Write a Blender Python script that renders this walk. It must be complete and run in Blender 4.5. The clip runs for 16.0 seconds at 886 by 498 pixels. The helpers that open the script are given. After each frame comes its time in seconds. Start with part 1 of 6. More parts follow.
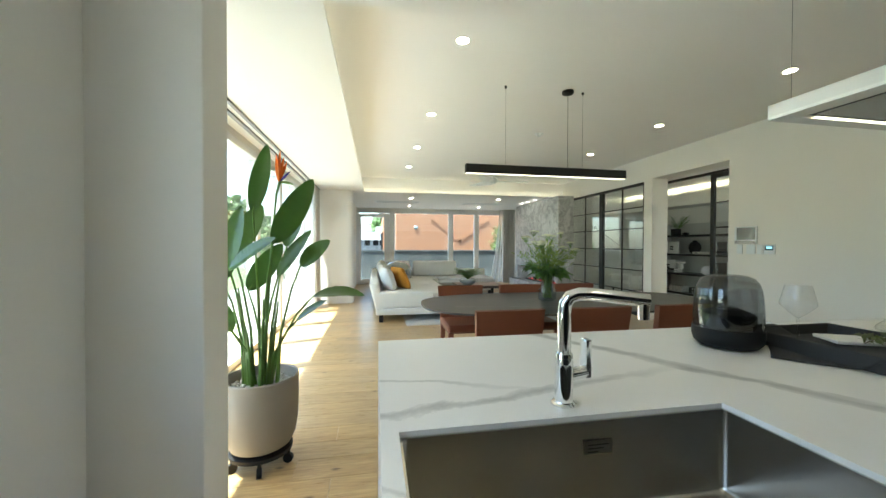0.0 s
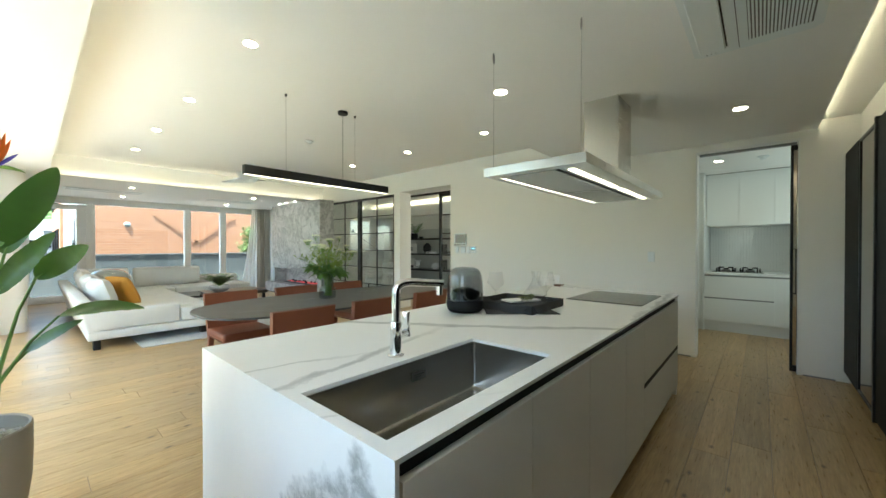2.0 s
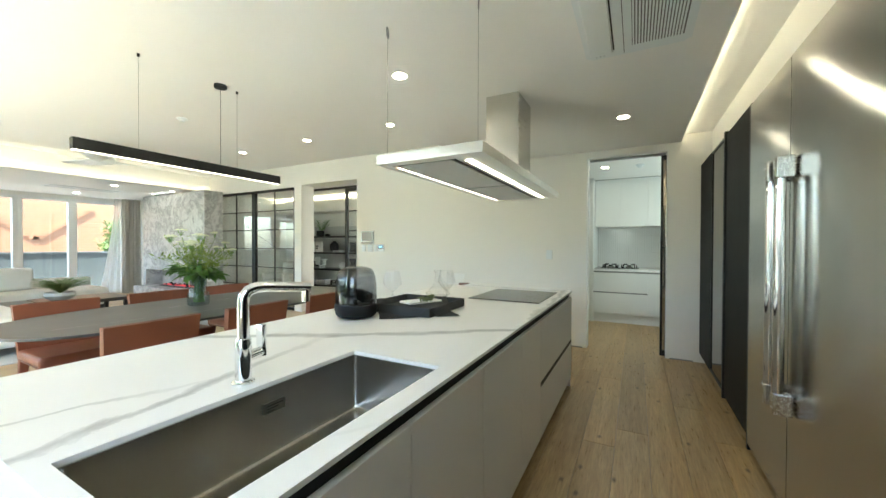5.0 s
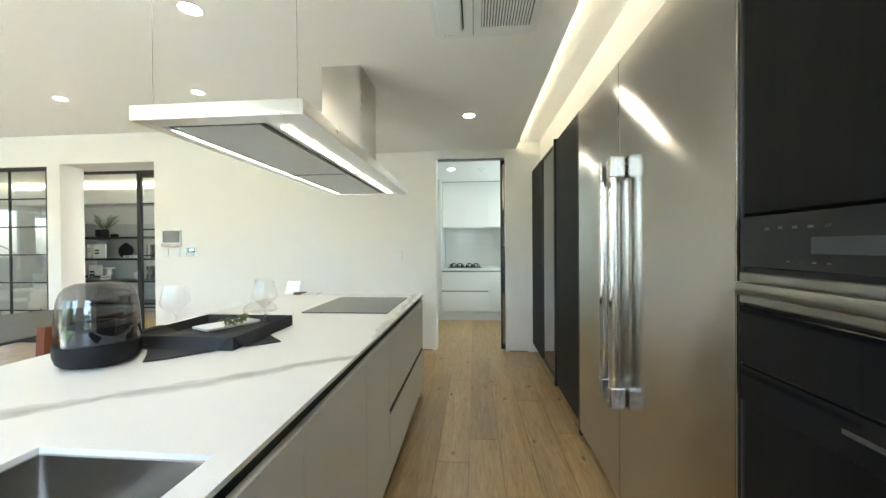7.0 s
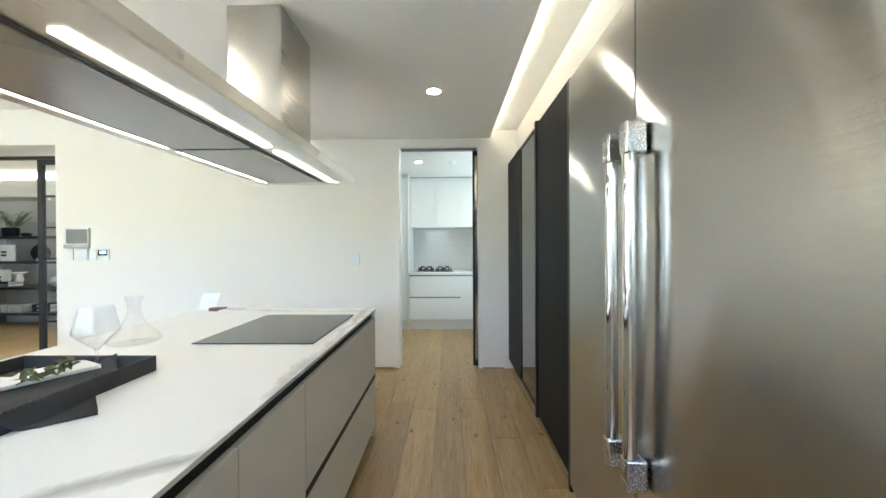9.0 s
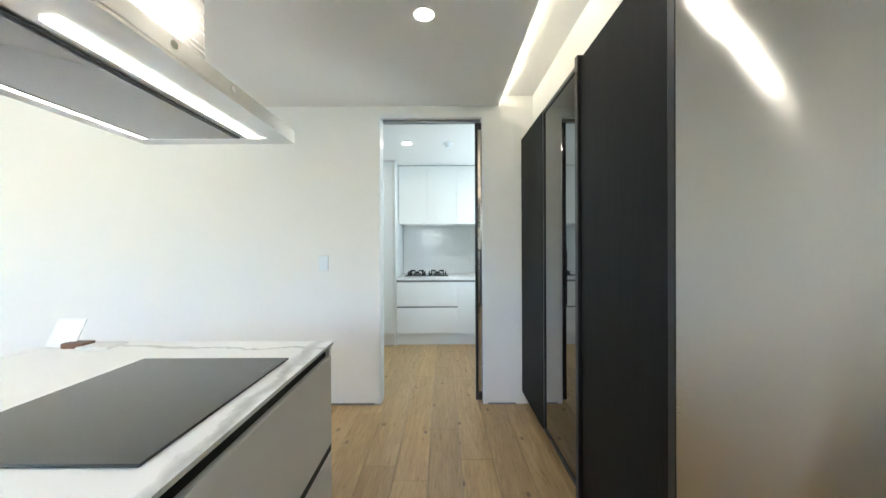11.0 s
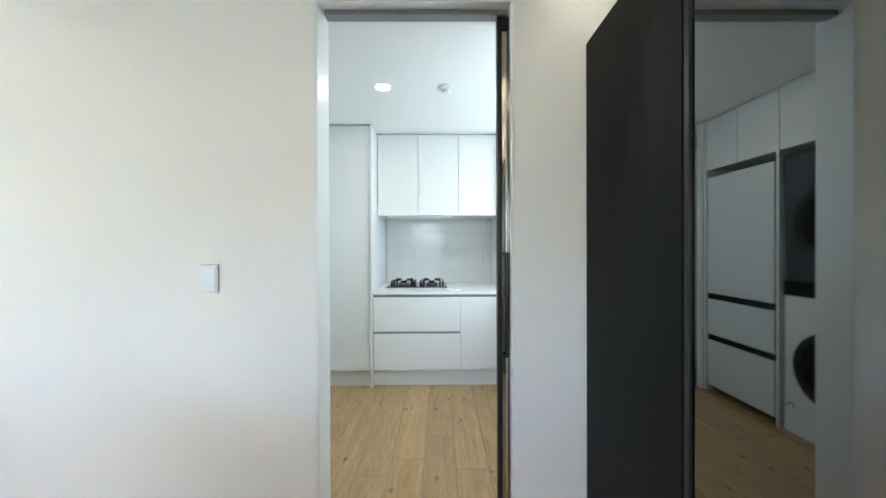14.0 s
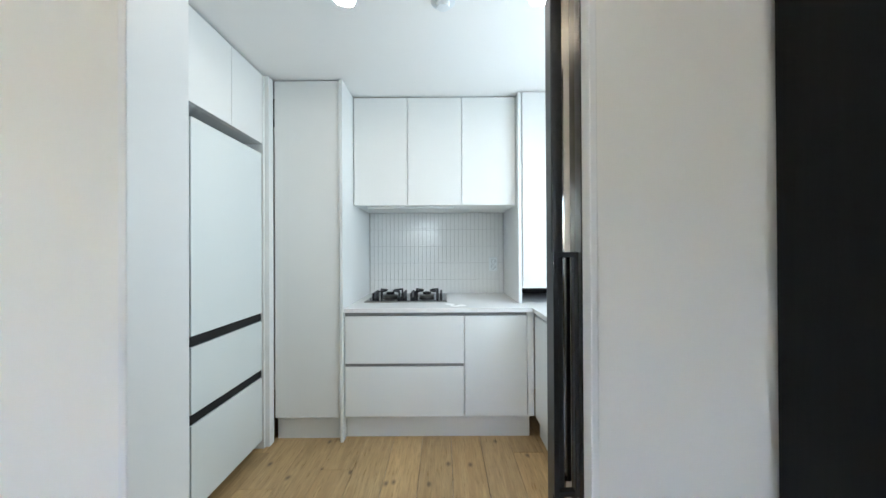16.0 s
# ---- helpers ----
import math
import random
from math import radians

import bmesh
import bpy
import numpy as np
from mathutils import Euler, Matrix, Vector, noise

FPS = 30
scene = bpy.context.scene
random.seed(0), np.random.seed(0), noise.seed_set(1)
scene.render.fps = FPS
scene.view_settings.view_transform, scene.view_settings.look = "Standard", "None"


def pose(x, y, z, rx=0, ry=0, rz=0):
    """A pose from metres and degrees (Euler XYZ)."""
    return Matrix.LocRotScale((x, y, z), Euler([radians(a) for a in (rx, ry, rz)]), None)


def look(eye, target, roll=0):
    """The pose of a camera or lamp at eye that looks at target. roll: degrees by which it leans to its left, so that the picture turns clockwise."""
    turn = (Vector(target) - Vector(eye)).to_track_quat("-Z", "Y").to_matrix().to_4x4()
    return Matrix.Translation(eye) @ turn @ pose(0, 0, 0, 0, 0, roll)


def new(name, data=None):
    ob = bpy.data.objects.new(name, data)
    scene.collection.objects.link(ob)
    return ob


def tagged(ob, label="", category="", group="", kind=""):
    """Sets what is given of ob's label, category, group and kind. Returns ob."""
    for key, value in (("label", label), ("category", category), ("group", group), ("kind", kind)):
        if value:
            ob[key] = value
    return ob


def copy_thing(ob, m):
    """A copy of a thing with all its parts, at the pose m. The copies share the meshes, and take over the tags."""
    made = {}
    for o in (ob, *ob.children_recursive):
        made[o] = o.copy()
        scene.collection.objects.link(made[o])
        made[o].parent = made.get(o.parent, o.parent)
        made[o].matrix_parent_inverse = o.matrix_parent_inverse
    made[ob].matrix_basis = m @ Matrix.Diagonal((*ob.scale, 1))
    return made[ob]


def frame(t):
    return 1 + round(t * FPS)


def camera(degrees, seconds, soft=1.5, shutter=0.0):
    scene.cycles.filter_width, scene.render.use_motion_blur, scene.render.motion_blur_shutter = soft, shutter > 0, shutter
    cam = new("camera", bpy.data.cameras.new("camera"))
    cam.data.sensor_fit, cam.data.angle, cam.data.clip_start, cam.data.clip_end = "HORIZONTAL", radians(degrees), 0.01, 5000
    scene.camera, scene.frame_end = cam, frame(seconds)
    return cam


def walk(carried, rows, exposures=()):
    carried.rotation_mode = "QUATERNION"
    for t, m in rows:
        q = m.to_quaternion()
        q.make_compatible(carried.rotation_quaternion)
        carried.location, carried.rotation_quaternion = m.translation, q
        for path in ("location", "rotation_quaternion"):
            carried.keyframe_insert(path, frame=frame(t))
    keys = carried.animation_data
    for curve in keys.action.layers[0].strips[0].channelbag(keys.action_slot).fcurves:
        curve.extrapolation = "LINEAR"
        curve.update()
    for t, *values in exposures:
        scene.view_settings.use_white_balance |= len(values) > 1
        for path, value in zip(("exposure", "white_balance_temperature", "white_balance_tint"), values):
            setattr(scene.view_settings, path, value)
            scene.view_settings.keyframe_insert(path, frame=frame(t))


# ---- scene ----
cam = camera(101.4, 16.0)
PATH = [
    (0, (-0.02, 0.042, 1.257), (0.344, 2.009, 1.233), 0.2),
    (0.5, (-0.124, -0.04, 1.255), (0.749, 1.759, 1.237), 0.0),
    (1, (-0.249, -0.095, 1.259), (0.924, 1.524, 1.244), 0.1),
    (1.5, (-0.383, -0.131, 1.276), (0.985, 1.328, 1.263), 0.1),
    (2, (-0.471, -0.166, 1.276), (1.032, 1.153, 1.26), 0.0),
    (2.5, (-0.513, -0.193, 1.272), (1.051, 1.053, 1.256), -0.1),
    (3, (-0.518, -0.202, 1.274), (1.06, 1.027, 1.256), -0.1),
    (3.2, (-0.509, -0.196, 1.272), (1.073, 1.028, 1.254), -0.1),
    (5.3, (-0.147, -0.114, 1.264), (1.676, 0.708, 1.245), 0.1),
    (5.5, (-0.101, -0.094, 1.264), (1.762, 0.635, 1.247), -0.0),
    (6, (-0.019, -0.048, 1.26), (1.923, 0.427, 1.246), -0.1),
    (6.5, (0.084, -0.042, 1.258), (2.063, 0.245, 1.243), -0.3),
    (7, (0.183, -0.069, 1.26), (2.176, 0.103, 1.245), -0.4),
    (7.5, (0.262, -0.096, 1.264), (2.26, -0.005, 1.253), -0.3),
    (8, (0.407, -0.1, 1.269), (2.406, -0.051, 1.256), -0.3),
    (8.5, (0.567, -0.108, 1.273), (2.567, -0.069, 1.262), -0.4),
    (9, (0.75, -0.137, 1.278), (2.75, -0.102, 1.265), -0.3),
    (11.5, (1.839, -0.114, 1.266), (3.838, -0.121, 1.258), -0.3),
    (12, (2.057, -0.114, 1.272), (4.057, -0.123, 1.262), -0.3),
    (12.5, (2.284, -0.132, 1.277), (4.284, -0.143, 1.268), -0.2),
    (13, (2.504, -0.14, 1.272), (4.504, -0.148, 1.265), -0.2),
    (13.5, (2.757, -0.132, 1.285), (4.757, -0.144, 1.275), -0.2),
    (14, (3.002, -0.137, 1.276), (5.002, -0.148, 1.267), -0.2),
    (14.5, (3.243, -0.156, 1.269), (5.243, -0.163, 1.266), -0.3),
    (15, (3.489, -0.151, 1.269), (5.489, -0.155, 1.265), -0.3),
    (15.5, (3.7, -0.147, 1.265), (5.7, -0.155, 1.261), -0.3),
    (16, (3.903, -0.179, 1.256), (5.903, -0.173, 1.265), -0.3),
]
EXPOSURES = [(0.0, 2.82, 6050, -3), (3.0, 3.36, 6050, -3), (5.5, 3.78, 6020, 0), (7.0, 4.1, 5880, 3), (9.0, 4.22, 5640, 7), (12.5, 4.38, 5410, 9), (14.5, 4.34, 5430, 11), (16.0, 4.2, 5500, 13)]
walk(cam, [(t, look(eye, target, roll)) for t, eye, target, roll in PATH], EXPOSURES)

# ---- world, sun ----
SUN_WAY = Vector((0.39, 0.14, -1.0)).normalized()
world = bpy.data.worlds.new("world")
scene.world = world
world.use_nodes = True
wt = world.node_tree
sky = wt.nodes.new("ShaderNodeTexSky")
sky.sky_type = "NISHITA"
sky.sun_disc = False
sky.sun_elevation = math.asin(-SUN_WAY.z)
sky.sun_rotation = math.atan2(-SUN_WAY.x, -SUN_WAY.y)
sky.air_density, sky.dust_density, sky.ozone_density = 1.0, 2.0, 1.0
wt.links.new(sky.outputs[0], wt.nodes["Background"].inputs[0])
wt.nodes["Background"].inputs[1].default_value = 0.15
sun = new("sun", bpy.data.lights.new("sun", "SUN"))
sun.data.energy, sun.data.angle, sun.data.color = 3.5, radians(0.6), (1.0, 0.96, 0.88)
sun.matrix_world = look((0, 0, 30), Vector((0, 0, 30)) + SUN_WAY)


def area_lamp(name, eye, target, sx, sy, watts, colour):
    data = bpy.data.lights.new(name, "AREA")
    data.shape, data.size, data.size_y, data.energy, data.color = "RECTANGLE", sx, sy, watts, colour
    lamp = new(name, data)
    lamp.matrix_world = look(eye, target)
    return lamp


# added lamps out of view: assumed pantry daylight, then fill for hall and study
area_lamp("window_daylight", (5.6, -1.33, 1.55), (5.6, 0, 1.45), 1.2, 0.9, 1.0, (0.89, 1.0, 0.96))

area_lamp("window_daylight", (-0.94, 0.42, 1.5), (3.0, 0.7, 1.4), 0.8, 1.3, 0.05, (0.90, 0.96, 1.0))
area_lamp("window_daylight", (5.9, 2.44, 1.5), (8.2, 6, 1.3), 1.4, 1.4, 5, (1.0, 0.97, 0.91))


# ---- materials ----
def nodes_of(name):
    m = bpy.data.materials.new(name)
    m.use_nodes = True
    t = m.node_tree
    return m, t, t.nodes["Principled BSDF"]


def mix_colour(t, factor, a, b, blend="MIX"):
    n = t.nodes.new("ShaderNodeMix")
    n.data_type, n.blend_type = "RGBA", blend
    for key, value in ((0, factor), (6, a), (7, b)):
        if isinstance(value, (int, float)):
            n.inputs[key].default_value = value
        elif isinstance(value, tuple):
            n.inputs[key].default_value = (*value[:3], 1)
        else:
            t.links.new(value, n.inputs[key])
    return n.outputs[2]


def place(t, scale=(1, 1, 1), local=False):
    """World or object coordinates, scaled."""
    src = t.nodes.new("ShaderNodeTexCoord").outputs["Object"] if local else t.nodes.new("ShaderNodeNewGeometry").outputs["Position"]
    m = t.nodes.new("ShaderNodeMapping")
    m.inputs["Scale"].default_value = scale
    t.links.new(src, m.inputs["Vector"])
    return m.outputs[0]


def noise_of(t, vec, scale, detail=4, rough=0.55, distort=0.0):
    n = t.nodes.new("ShaderNodeTexNoise")
    n.inputs["Scale"].default_value, n.inputs["Detail"].default_value = scale, detail
    n.inputs["Roughness"].default_value, n.inputs["Distortion"].default_value = rough, distort
    t.links.new(vec, n.inputs["Vector"])
    return n.outputs["Fac"]


def ramp_of(t, fac, stops):
    n = t.nodes.new("ShaderNodeValToRGB")
    while len(n.color_ramp.elements) < len(stops):
        n.color_ramp.elements.new(0.5)
    for e, (p, c) in zip(n.color_ramp.elements, stops):
        e.position = p
        e.color = (*c, 1) if isinstance(c, tuple) else (c, c, c, 1)
    t.links.new(fac, n.inputs[0])
    return n.outputs[0]


def calc(t, op, a, b=0.0, clamp=False):
    n = t.nodes.new("ShaderNodeMath")
    n.operation, n.use_clamp = op, clamp
    for key, value in ((0, a), (1, b)):
        if isinstance(value, (int, float)):
            n.inputs[key].default_value = value
        else:
            t.links.new(value, n.inputs[key])
    return n.outputs[0]


def bump_of(t, bsdf, height, strength, distance=0.01):
    n = t.nodes.new("ShaderNodeBump")
    n.inputs["Strength"].default_value, n.inputs["Distance"].default_value = strength, distance
    t.links.new(height, n.inputs["Height"])
    t.links.new(n.outputs[0], bsdf.inputs["Normal"])


def surf(name, colour, rough=0.5, metal=0.0, var=0.05, big=1.3, fine=60, bump=0.0, stretch=(1, 1, 1), spec=0.5, coat=0.0, local=False):
    """A plain material: base colour with a broad and a fine variation, and a fine relief."""
    m, t, b = nodes_of(name)
    vec = place(t, stretch, local)
    wide, grain = noise_of(t, vec, big, 3), noise_of(t, vec, fine, 5)
    dark, light = tuple(c * (1 - var) for c in colour), tuple(min(1, c * (1 + var)) for c in colour)
    base = mix_colour(t, wide, dark, light)
    base = mix_colour(t, calc(t, "MULTIPLY", grain, 0.5), base, mix_colour(t, 0.35, light, dark))
    t.links.new(base, b.inputs["Base Color"])
    r = calc(t, "ADD", calc(t, "MULTIPLY", calc(t, "SUBTRACT", wide, 0.5), 0.12), rough, True)
    t.links.new(r, b.inputs["Roughness"])
    b.inputs["Metallic"].default_value = metal
    b.inputs["Specular IOR Level"].default_value = spec
    b.inputs["Coat Weight"].default_value = coat
    if bump:
        bump_of(t, b, grain, bump, 0.002)
    return m


def glow(name, colour, strength):
    m, t, b = nodes_of(name)
    b.inputs["Base Color"].default_value = (*colour, 1)
    b.inputs["Emission Color"].default_value = (*colour, 1)
    b.inputs["Emission Strength"].default_value = strength
    return m


def pane_mat(name, tint, ior=1.45, rough=0.0, boost=1.0, edge=1.0):
    """Thin glass: tinted see-through with a gloss that grows to the rim."""
    m, t, b = nodes_of(name)
    t.nodes.remove(b)
    clear, gloss, mixer = (t.nodes.new("ShaderNodeBsdf" + k) for k in ("Transparent", "Glossy", "Transparent"))
    t.nodes.remove(mixer)
    mixer = t.nodes.new("ShaderNodeMixShader")
    clear.inputs[0].default_value = (*tint, 1)
    gloss.inputs["Roughness"].default_value = rough
    f = t.nodes.new("ShaderNodeLayerWeight")
    f.inputs[0].default_value = 0.5
    r0 = ((ior - 1) / (ior + 1)) ** 2 * boost
    rim = calc(t, "MULTIPLY", calc(t, "POWER", f.outputs["Facing"], 4.0), (1 - r0) * edge)
    t.links.new(calc(t, "ADD", rim, r0, True), mixer.inputs[0])
    t.links.new(clear.outputs[0], mixer.inputs[1])
    t.links.new(gloss.outputs[0], mixer.inputs[2])
    t.links.new(mixer.outputs[0], t.nodes["Material Output"].inputs[0])
    return m


def vein_line(t, u, v, a, slope, wob, wide, seed, strength, spread=2.2):
    """A mask for one meandering vein along v = a + slope * u."""
    c = t.nodes.new("ShaderNodeCombineXYZ")
    t.links.new(u, c.inputs[0])
    t.links.new(v, c.inputs[1])
    c.inputs[2].default_value = seed
    n = noise_of(t, c.outputs[0], spread, 6, 0.62, 0.6)
    off = calc(t, "MULTIPLY", calc(t, "SUBTRACT", n, 0.5), wob)
    d = calc(t, "ABSOLUTE", calc(t, "SUBTRACT", calc(t, "SUBTRACT", v, off), calc(t, "ADD", calc(t, "MULTIPLY", u, slope), a)))
    width = calc(t, "ADD", calc(t, "MULTIPLY", noise_of(t, c.outputs[0], 4.0, 3), wide * 1.6), wide * 0.15)
    body = calc(t, "SUBTRACT", 1.0, calc(t, "DIVIDE", d, width), True)
    body = calc(t, "POWER", calc(t, "MAXIMUM", body, 0.0), 0.6)
    patch = noise_of(t, c.outputs[0], 9.0, 4)
    return calc(t, "MULTIPLY", calc(t, "MULTIPLY", body, calc(t, "ADD", patch, 0.25)), strength, True)


def quartz_mat():
    m, t, b = nodes_of("veined_quartz")
    vec = place(t)
    s = t.nodes.new("ShaderNodeSeparateXYZ")
    t.links.new(vec, s.inputs[0])
    x, y, z = s.outputs
    run = calc(t, "SUBTRACT", y, calc(t, "SUBTRACT", 0.862, z))  # the slab folds down over the end
    masks = [vein_line(t, x, run, 2.47, -1.44, 0.34, 0.060, 1.0, 1.0, 2.0),
             vein_line(t, x, run, 0.87, 0.20, 0.16, 0.026, 5.3, 0.8, 3.0),
             vein_line(t, x, run, 0.30, 0.035, 0.16, 0.032, 9.1, 0.85, 3.0),
             vein_line(t, x, run, 1.09, -0.26, 0.12, 0.012, 12.7, 0.6, 3.0),
             vein_line(t, run, x, 3.06, 0.06, 0.20, 0.016, 17.2, 0.8, 4.0),
             vein_line(t, x, run, 0.62, -0.55, 0.10, 0.010, 21.4, 0.5, 3.0),
             ]
    # a grey cloud on the end panel, peaked below the top edge
    lump = calc(t, "MULTIPLY", calc(t, "SUBTRACT", noise_of(t, vec, 6.0, 8, 0.6, 0.3), 0.5), 0.26)
    flank = calc(t, "MULTIPLY", calc(t, "ABSOLUTE", calc(t, "SUBTRACT", y, 0.485)), 0.78)
    fall = calc(t, "SUBTRACT", calc(t, "SUBTRACT", calc(t, "ADD", 0.855, lump), flank), z)
    inside = calc(t, "MULTIPLY", fall, 22.0, True)
    fade = calc(t, "SUBTRACT", 1.0, calc(t, "MULTIPLY", fall, 1.5), True)
    mottle = ramp_of(t, noise_of(t, vec, 26.0, 6, 0.7, 0.4), [(0.34, 0.35), (0.58, 1.0)])
    cloudy = calc(t, "MULTIPLY", calc(t, "MULTIPLY", inside, fade), mottle)
    masks.append(calc(t, "MULTIPLY", cloudy, calc(t, "LESS_THAN", x, 0.001)))

    def within(a, b):
        """1 past b and 0 before a along the slab."""
        n = t.nodes.new("ShaderNodeMapRange")
        t.links.new(x, n.inputs[0])
        n.inputs[1].default_value, n.inputs[2].default_value = a, b
        return n.outputs[0]

    flat = calc(t, "GREATER_THAN", z, 0.8605)
    for k in (0, 1, 3, 4, 5):
        masks[k] = calc(t, "MULTIPLY", masks[k], flat)
    masks[2] = calc(t, "MULTIPLY", masks[2], within(1.3, 1.9))
    for k, end in ((1, 1.0), (3, 0.55), (5, 0.5)):
        masks[k] = calc(t, "MULTIPLY", masks[k], calc(t, "SUBTRACT", 1.0, within(end - 0.4, end)))
    total = masks[0]
    for k in masks[1:]:
        total = calc(t, "MAXIMUM", total, k)
    cloud = noise_of(t, vec, 3.0, 6, 0.6)
    base = mix_colour(t, cloud, (0.80, 0.79, 0.76), (0.87, 0.865, 0.845))
    t.links.new(mix_colour(t, total, base, (0.30, 0.30, 0.285)), b.inputs["Base Color"])
    b.inputs["Roughness"].default_value = 0.38
    return m


def marble_mat():
    m, t, b = nodes_of("grey_marble")
    vec = place(t)
    warp = noise_of(t, vec, 1.5, 10, 0.72, 0.8)
    n2 = noise_of(t, vec, 2.2, 10, 0.72, 0.9)
    v1 = calc(t, "SUBTRACT", 1.0, calc(t, "MULTIPLY", calc(t, "ABSOLUTE", calc(t, "SUBTRACT", n2, 0.5)), 18.0), True)
    v2 = calc(t, "SUBTRACT", 1.0, calc(t, "MULTIPLY", calc(t, "ABSOLUTE", calc(t, "SUBTRACT", warp, 0.52)), 26.0), True)
    base = mix_colour(t, warp, (0.44, 0.44, 0.44), (0.64, 0.635, 0.63))
    base = mix_colour(t, calc(t, "MULTIPLY", v1, 0.6), base, (0.78, 0.77, 0.76))
    t.links.new(mix_colour(t, calc(t, "MULTIPLY", v2, 0.5), base, (0.16, 0.16, 0.17)), b.inputs["Base Color"])
    b.inputs["Roughness"].default_value = 0.22
    return m


def wood_mat(name, dark, light, per_piece, along="x", rough=0.42, knots=True, contrast=1.0):
    m, t, b = nodes_of(name)
    info = t.nodes.new("ShaderNodeObjectInfo")
    geo = t.nodes.new("ShaderNodeNewGeometry")
    pick = info.outputs["Random"] if per_piece == "object" else geo.outputs["Random Per Island"]
    shift = t.nodes.new("ShaderNodeVectorMath")
    shift.operation = "MULTIPLY_ADD"
    cmb = t.nodes.new("ShaderNodeCombineXYZ")
    for k in range(3):
        t.links.new(pick, cmb.inputs[k])
    t.links.new(cmb.outputs[0], shift.inputs[0])
    shift.inputs[1].default_value = (37, 53, 71)
    t.links.new(geo.outputs["Position"], shift.inputs[2])
    mp = t.nodes.new("ShaderNodeMapping")
    mp.inputs["Scale"].default_value = {"x": (0.6, 7, 7), "z": (9, 9, 0.5)}[along]
    t.links.new(shift.outputs[0], mp.inputs[0])
    ring = noise_of(t, mp.outputs[0], 2.2, 6, 0.6, 1.2)
    grain = noise_of(t, mp.outputs[0], 14, 6, 0.65)
    base = mix_colour(t, ramp_of(t, ring, [(0.3, 0.0), (0.7, 1.0)]), dark, light)
    mid = tuple((p + q) / 2 for p, q in zip(dark, light))
    base = mix_colour(t, calc(t, "MULTIPLY", ramp_of(t, grain, [(0.35, 1.0), (0.6, 0.0)]), 0.45 * contrast), base, tuple(c * 0.62 for c in mid))
    tone = ramp_of(t, pick, [(0.0, (0.85, 0.83, 0.79)), (0.4, (0.98, 0.98, 0.97)), (0.7, (1.04, 1.0, 0.92)), (1.0, (1.14, 1.12, 1.08))])
    base = mix_colour(t, 1.0, base, tone, "MULTIPLY")
    if knots:
        v = t.nodes.new("ShaderNodeTexVoronoi")
        v.voronoi_dimensions = "2D"
        v.inputs["Scale"].default_value = 2.3
        mk = t.nodes.new("ShaderNodeMapping")
        mk.inputs["Scale"].default_value = (0.8, 1.5, 1)
        t.links.new(shift.outputs[0], mk.inputs[0])
        t.links.new(mk.outputs[0], v.inputs["Vector"])
        spot = ramp_of(t, calc(t, "ADD", v.outputs["Distance"], calc(t, "MULTIPLY", grain, 0.03)), [(0.030, 1.0), (0.075, 0.0)])
        base = mix_colour(t, calc(t, "MULTIPLY", spot, 0.75), base, (0.06, 0.035, 0.018))
    t.links.new(base, b.inputs["Base Color"])
    t.links.new(calc(t, "ADD", calc(t, "MULTIPLY", grain, 0.15), rough - 0.07), b.inputs["Roughness"])
    bump_of(t, b, grain, 0.18, 0.0015)
    if not knots:
        b.inputs["Specular IOR Level"].default_value = 0.15
    return m


def steel_mat(name, colour, rough, stretch, wave=0.0, brushed=0.0, groove=0.0):
    m, t, b = nodes_of(name)
    fine = noise_of(t, place(t, stretch), 60, 3, 0.5)
    t.links.new(mix_colour(t, fine, tuple(c * 0.96 for c in colour), colour), b.inputs["Base Color"])
    b.inputs["Metallic"].default_value = 1.0
    t.links.new(calc(t, "ADD", calc(t, "MULTIPLY", fine, 0.04), rough - 0.02), b.inputs["Roughness"])
    if brushed:  # level grain: gloss spreads up and down
        way = t.nodes.new("ShaderNodeCombineXYZ")
        way.inputs[2].default_value = 1.0
        b.inputs["Anisotropic"].default_value = brushed
        t.links.new(way.outputs[0], b.inputs["Tangent"])
    if groove:
        grooves = noise_of(t, place(t, (0.15, 0.15, 260)), 12, 2, 0.5)
        bump_of(t, b, grooves, groove, 0.001)
    if wave:
        soft = noise_of(t, place(t, (1.2, 1, 0.5)), 1.6, 1)
        bump_of(t, b, soft, wave, 0.05)
    return m


def brick_mat():
    m, t, b = nodes_of("terracotta_brick")
    mp = place(t)
    s = t.nodes.new("ShaderNodeSeparateXYZ")
    t.links.new(mp, s.inputs[0])
    c = t.nodes.new("ShaderNodeCombineXYZ")
    t.links.new(calc(t, "ADD", s.outputs[0], s.outputs[1]), c.inputs[0])
    t.links.new(s.outputs[2], c.inputs[1])
    n = t.nodes.new("ShaderNodeTexBrick")
    n.inputs["Scale"].default_value = 1.0
    n.inputs["Brick Width"].default_value, n.inputs["Row Height"].default_value = 0.23, 0.085
    n.inputs["Mortar Size"].default_value = 0.012
    n.inputs["Color1"].default_value, n.inputs["Color2"].default_value = (0.37, 0.160, 0.070, 1), (0.30, 0.125, 0.054, 1)
    n.inputs["Mortar"].default_value = (0.37, 0.215, 0.130, 1)
    t.links.new(c.outputs[0], n.inputs["Vector"])
    stain = noise_of(t, mp, 0.8, 5)
    t.links.new(mix_colour(t, calc(t, "MULTIPLY", stain, 0.25), n.outputs["Color"], (0.42, 0.22, 0.13)), b.inputs["Base Color"])
    b.inputs["Roughness"].default_value = 0.85
    bump_of(t, b, n.outputs["Fac"], -0.4, 0.01)
    return m


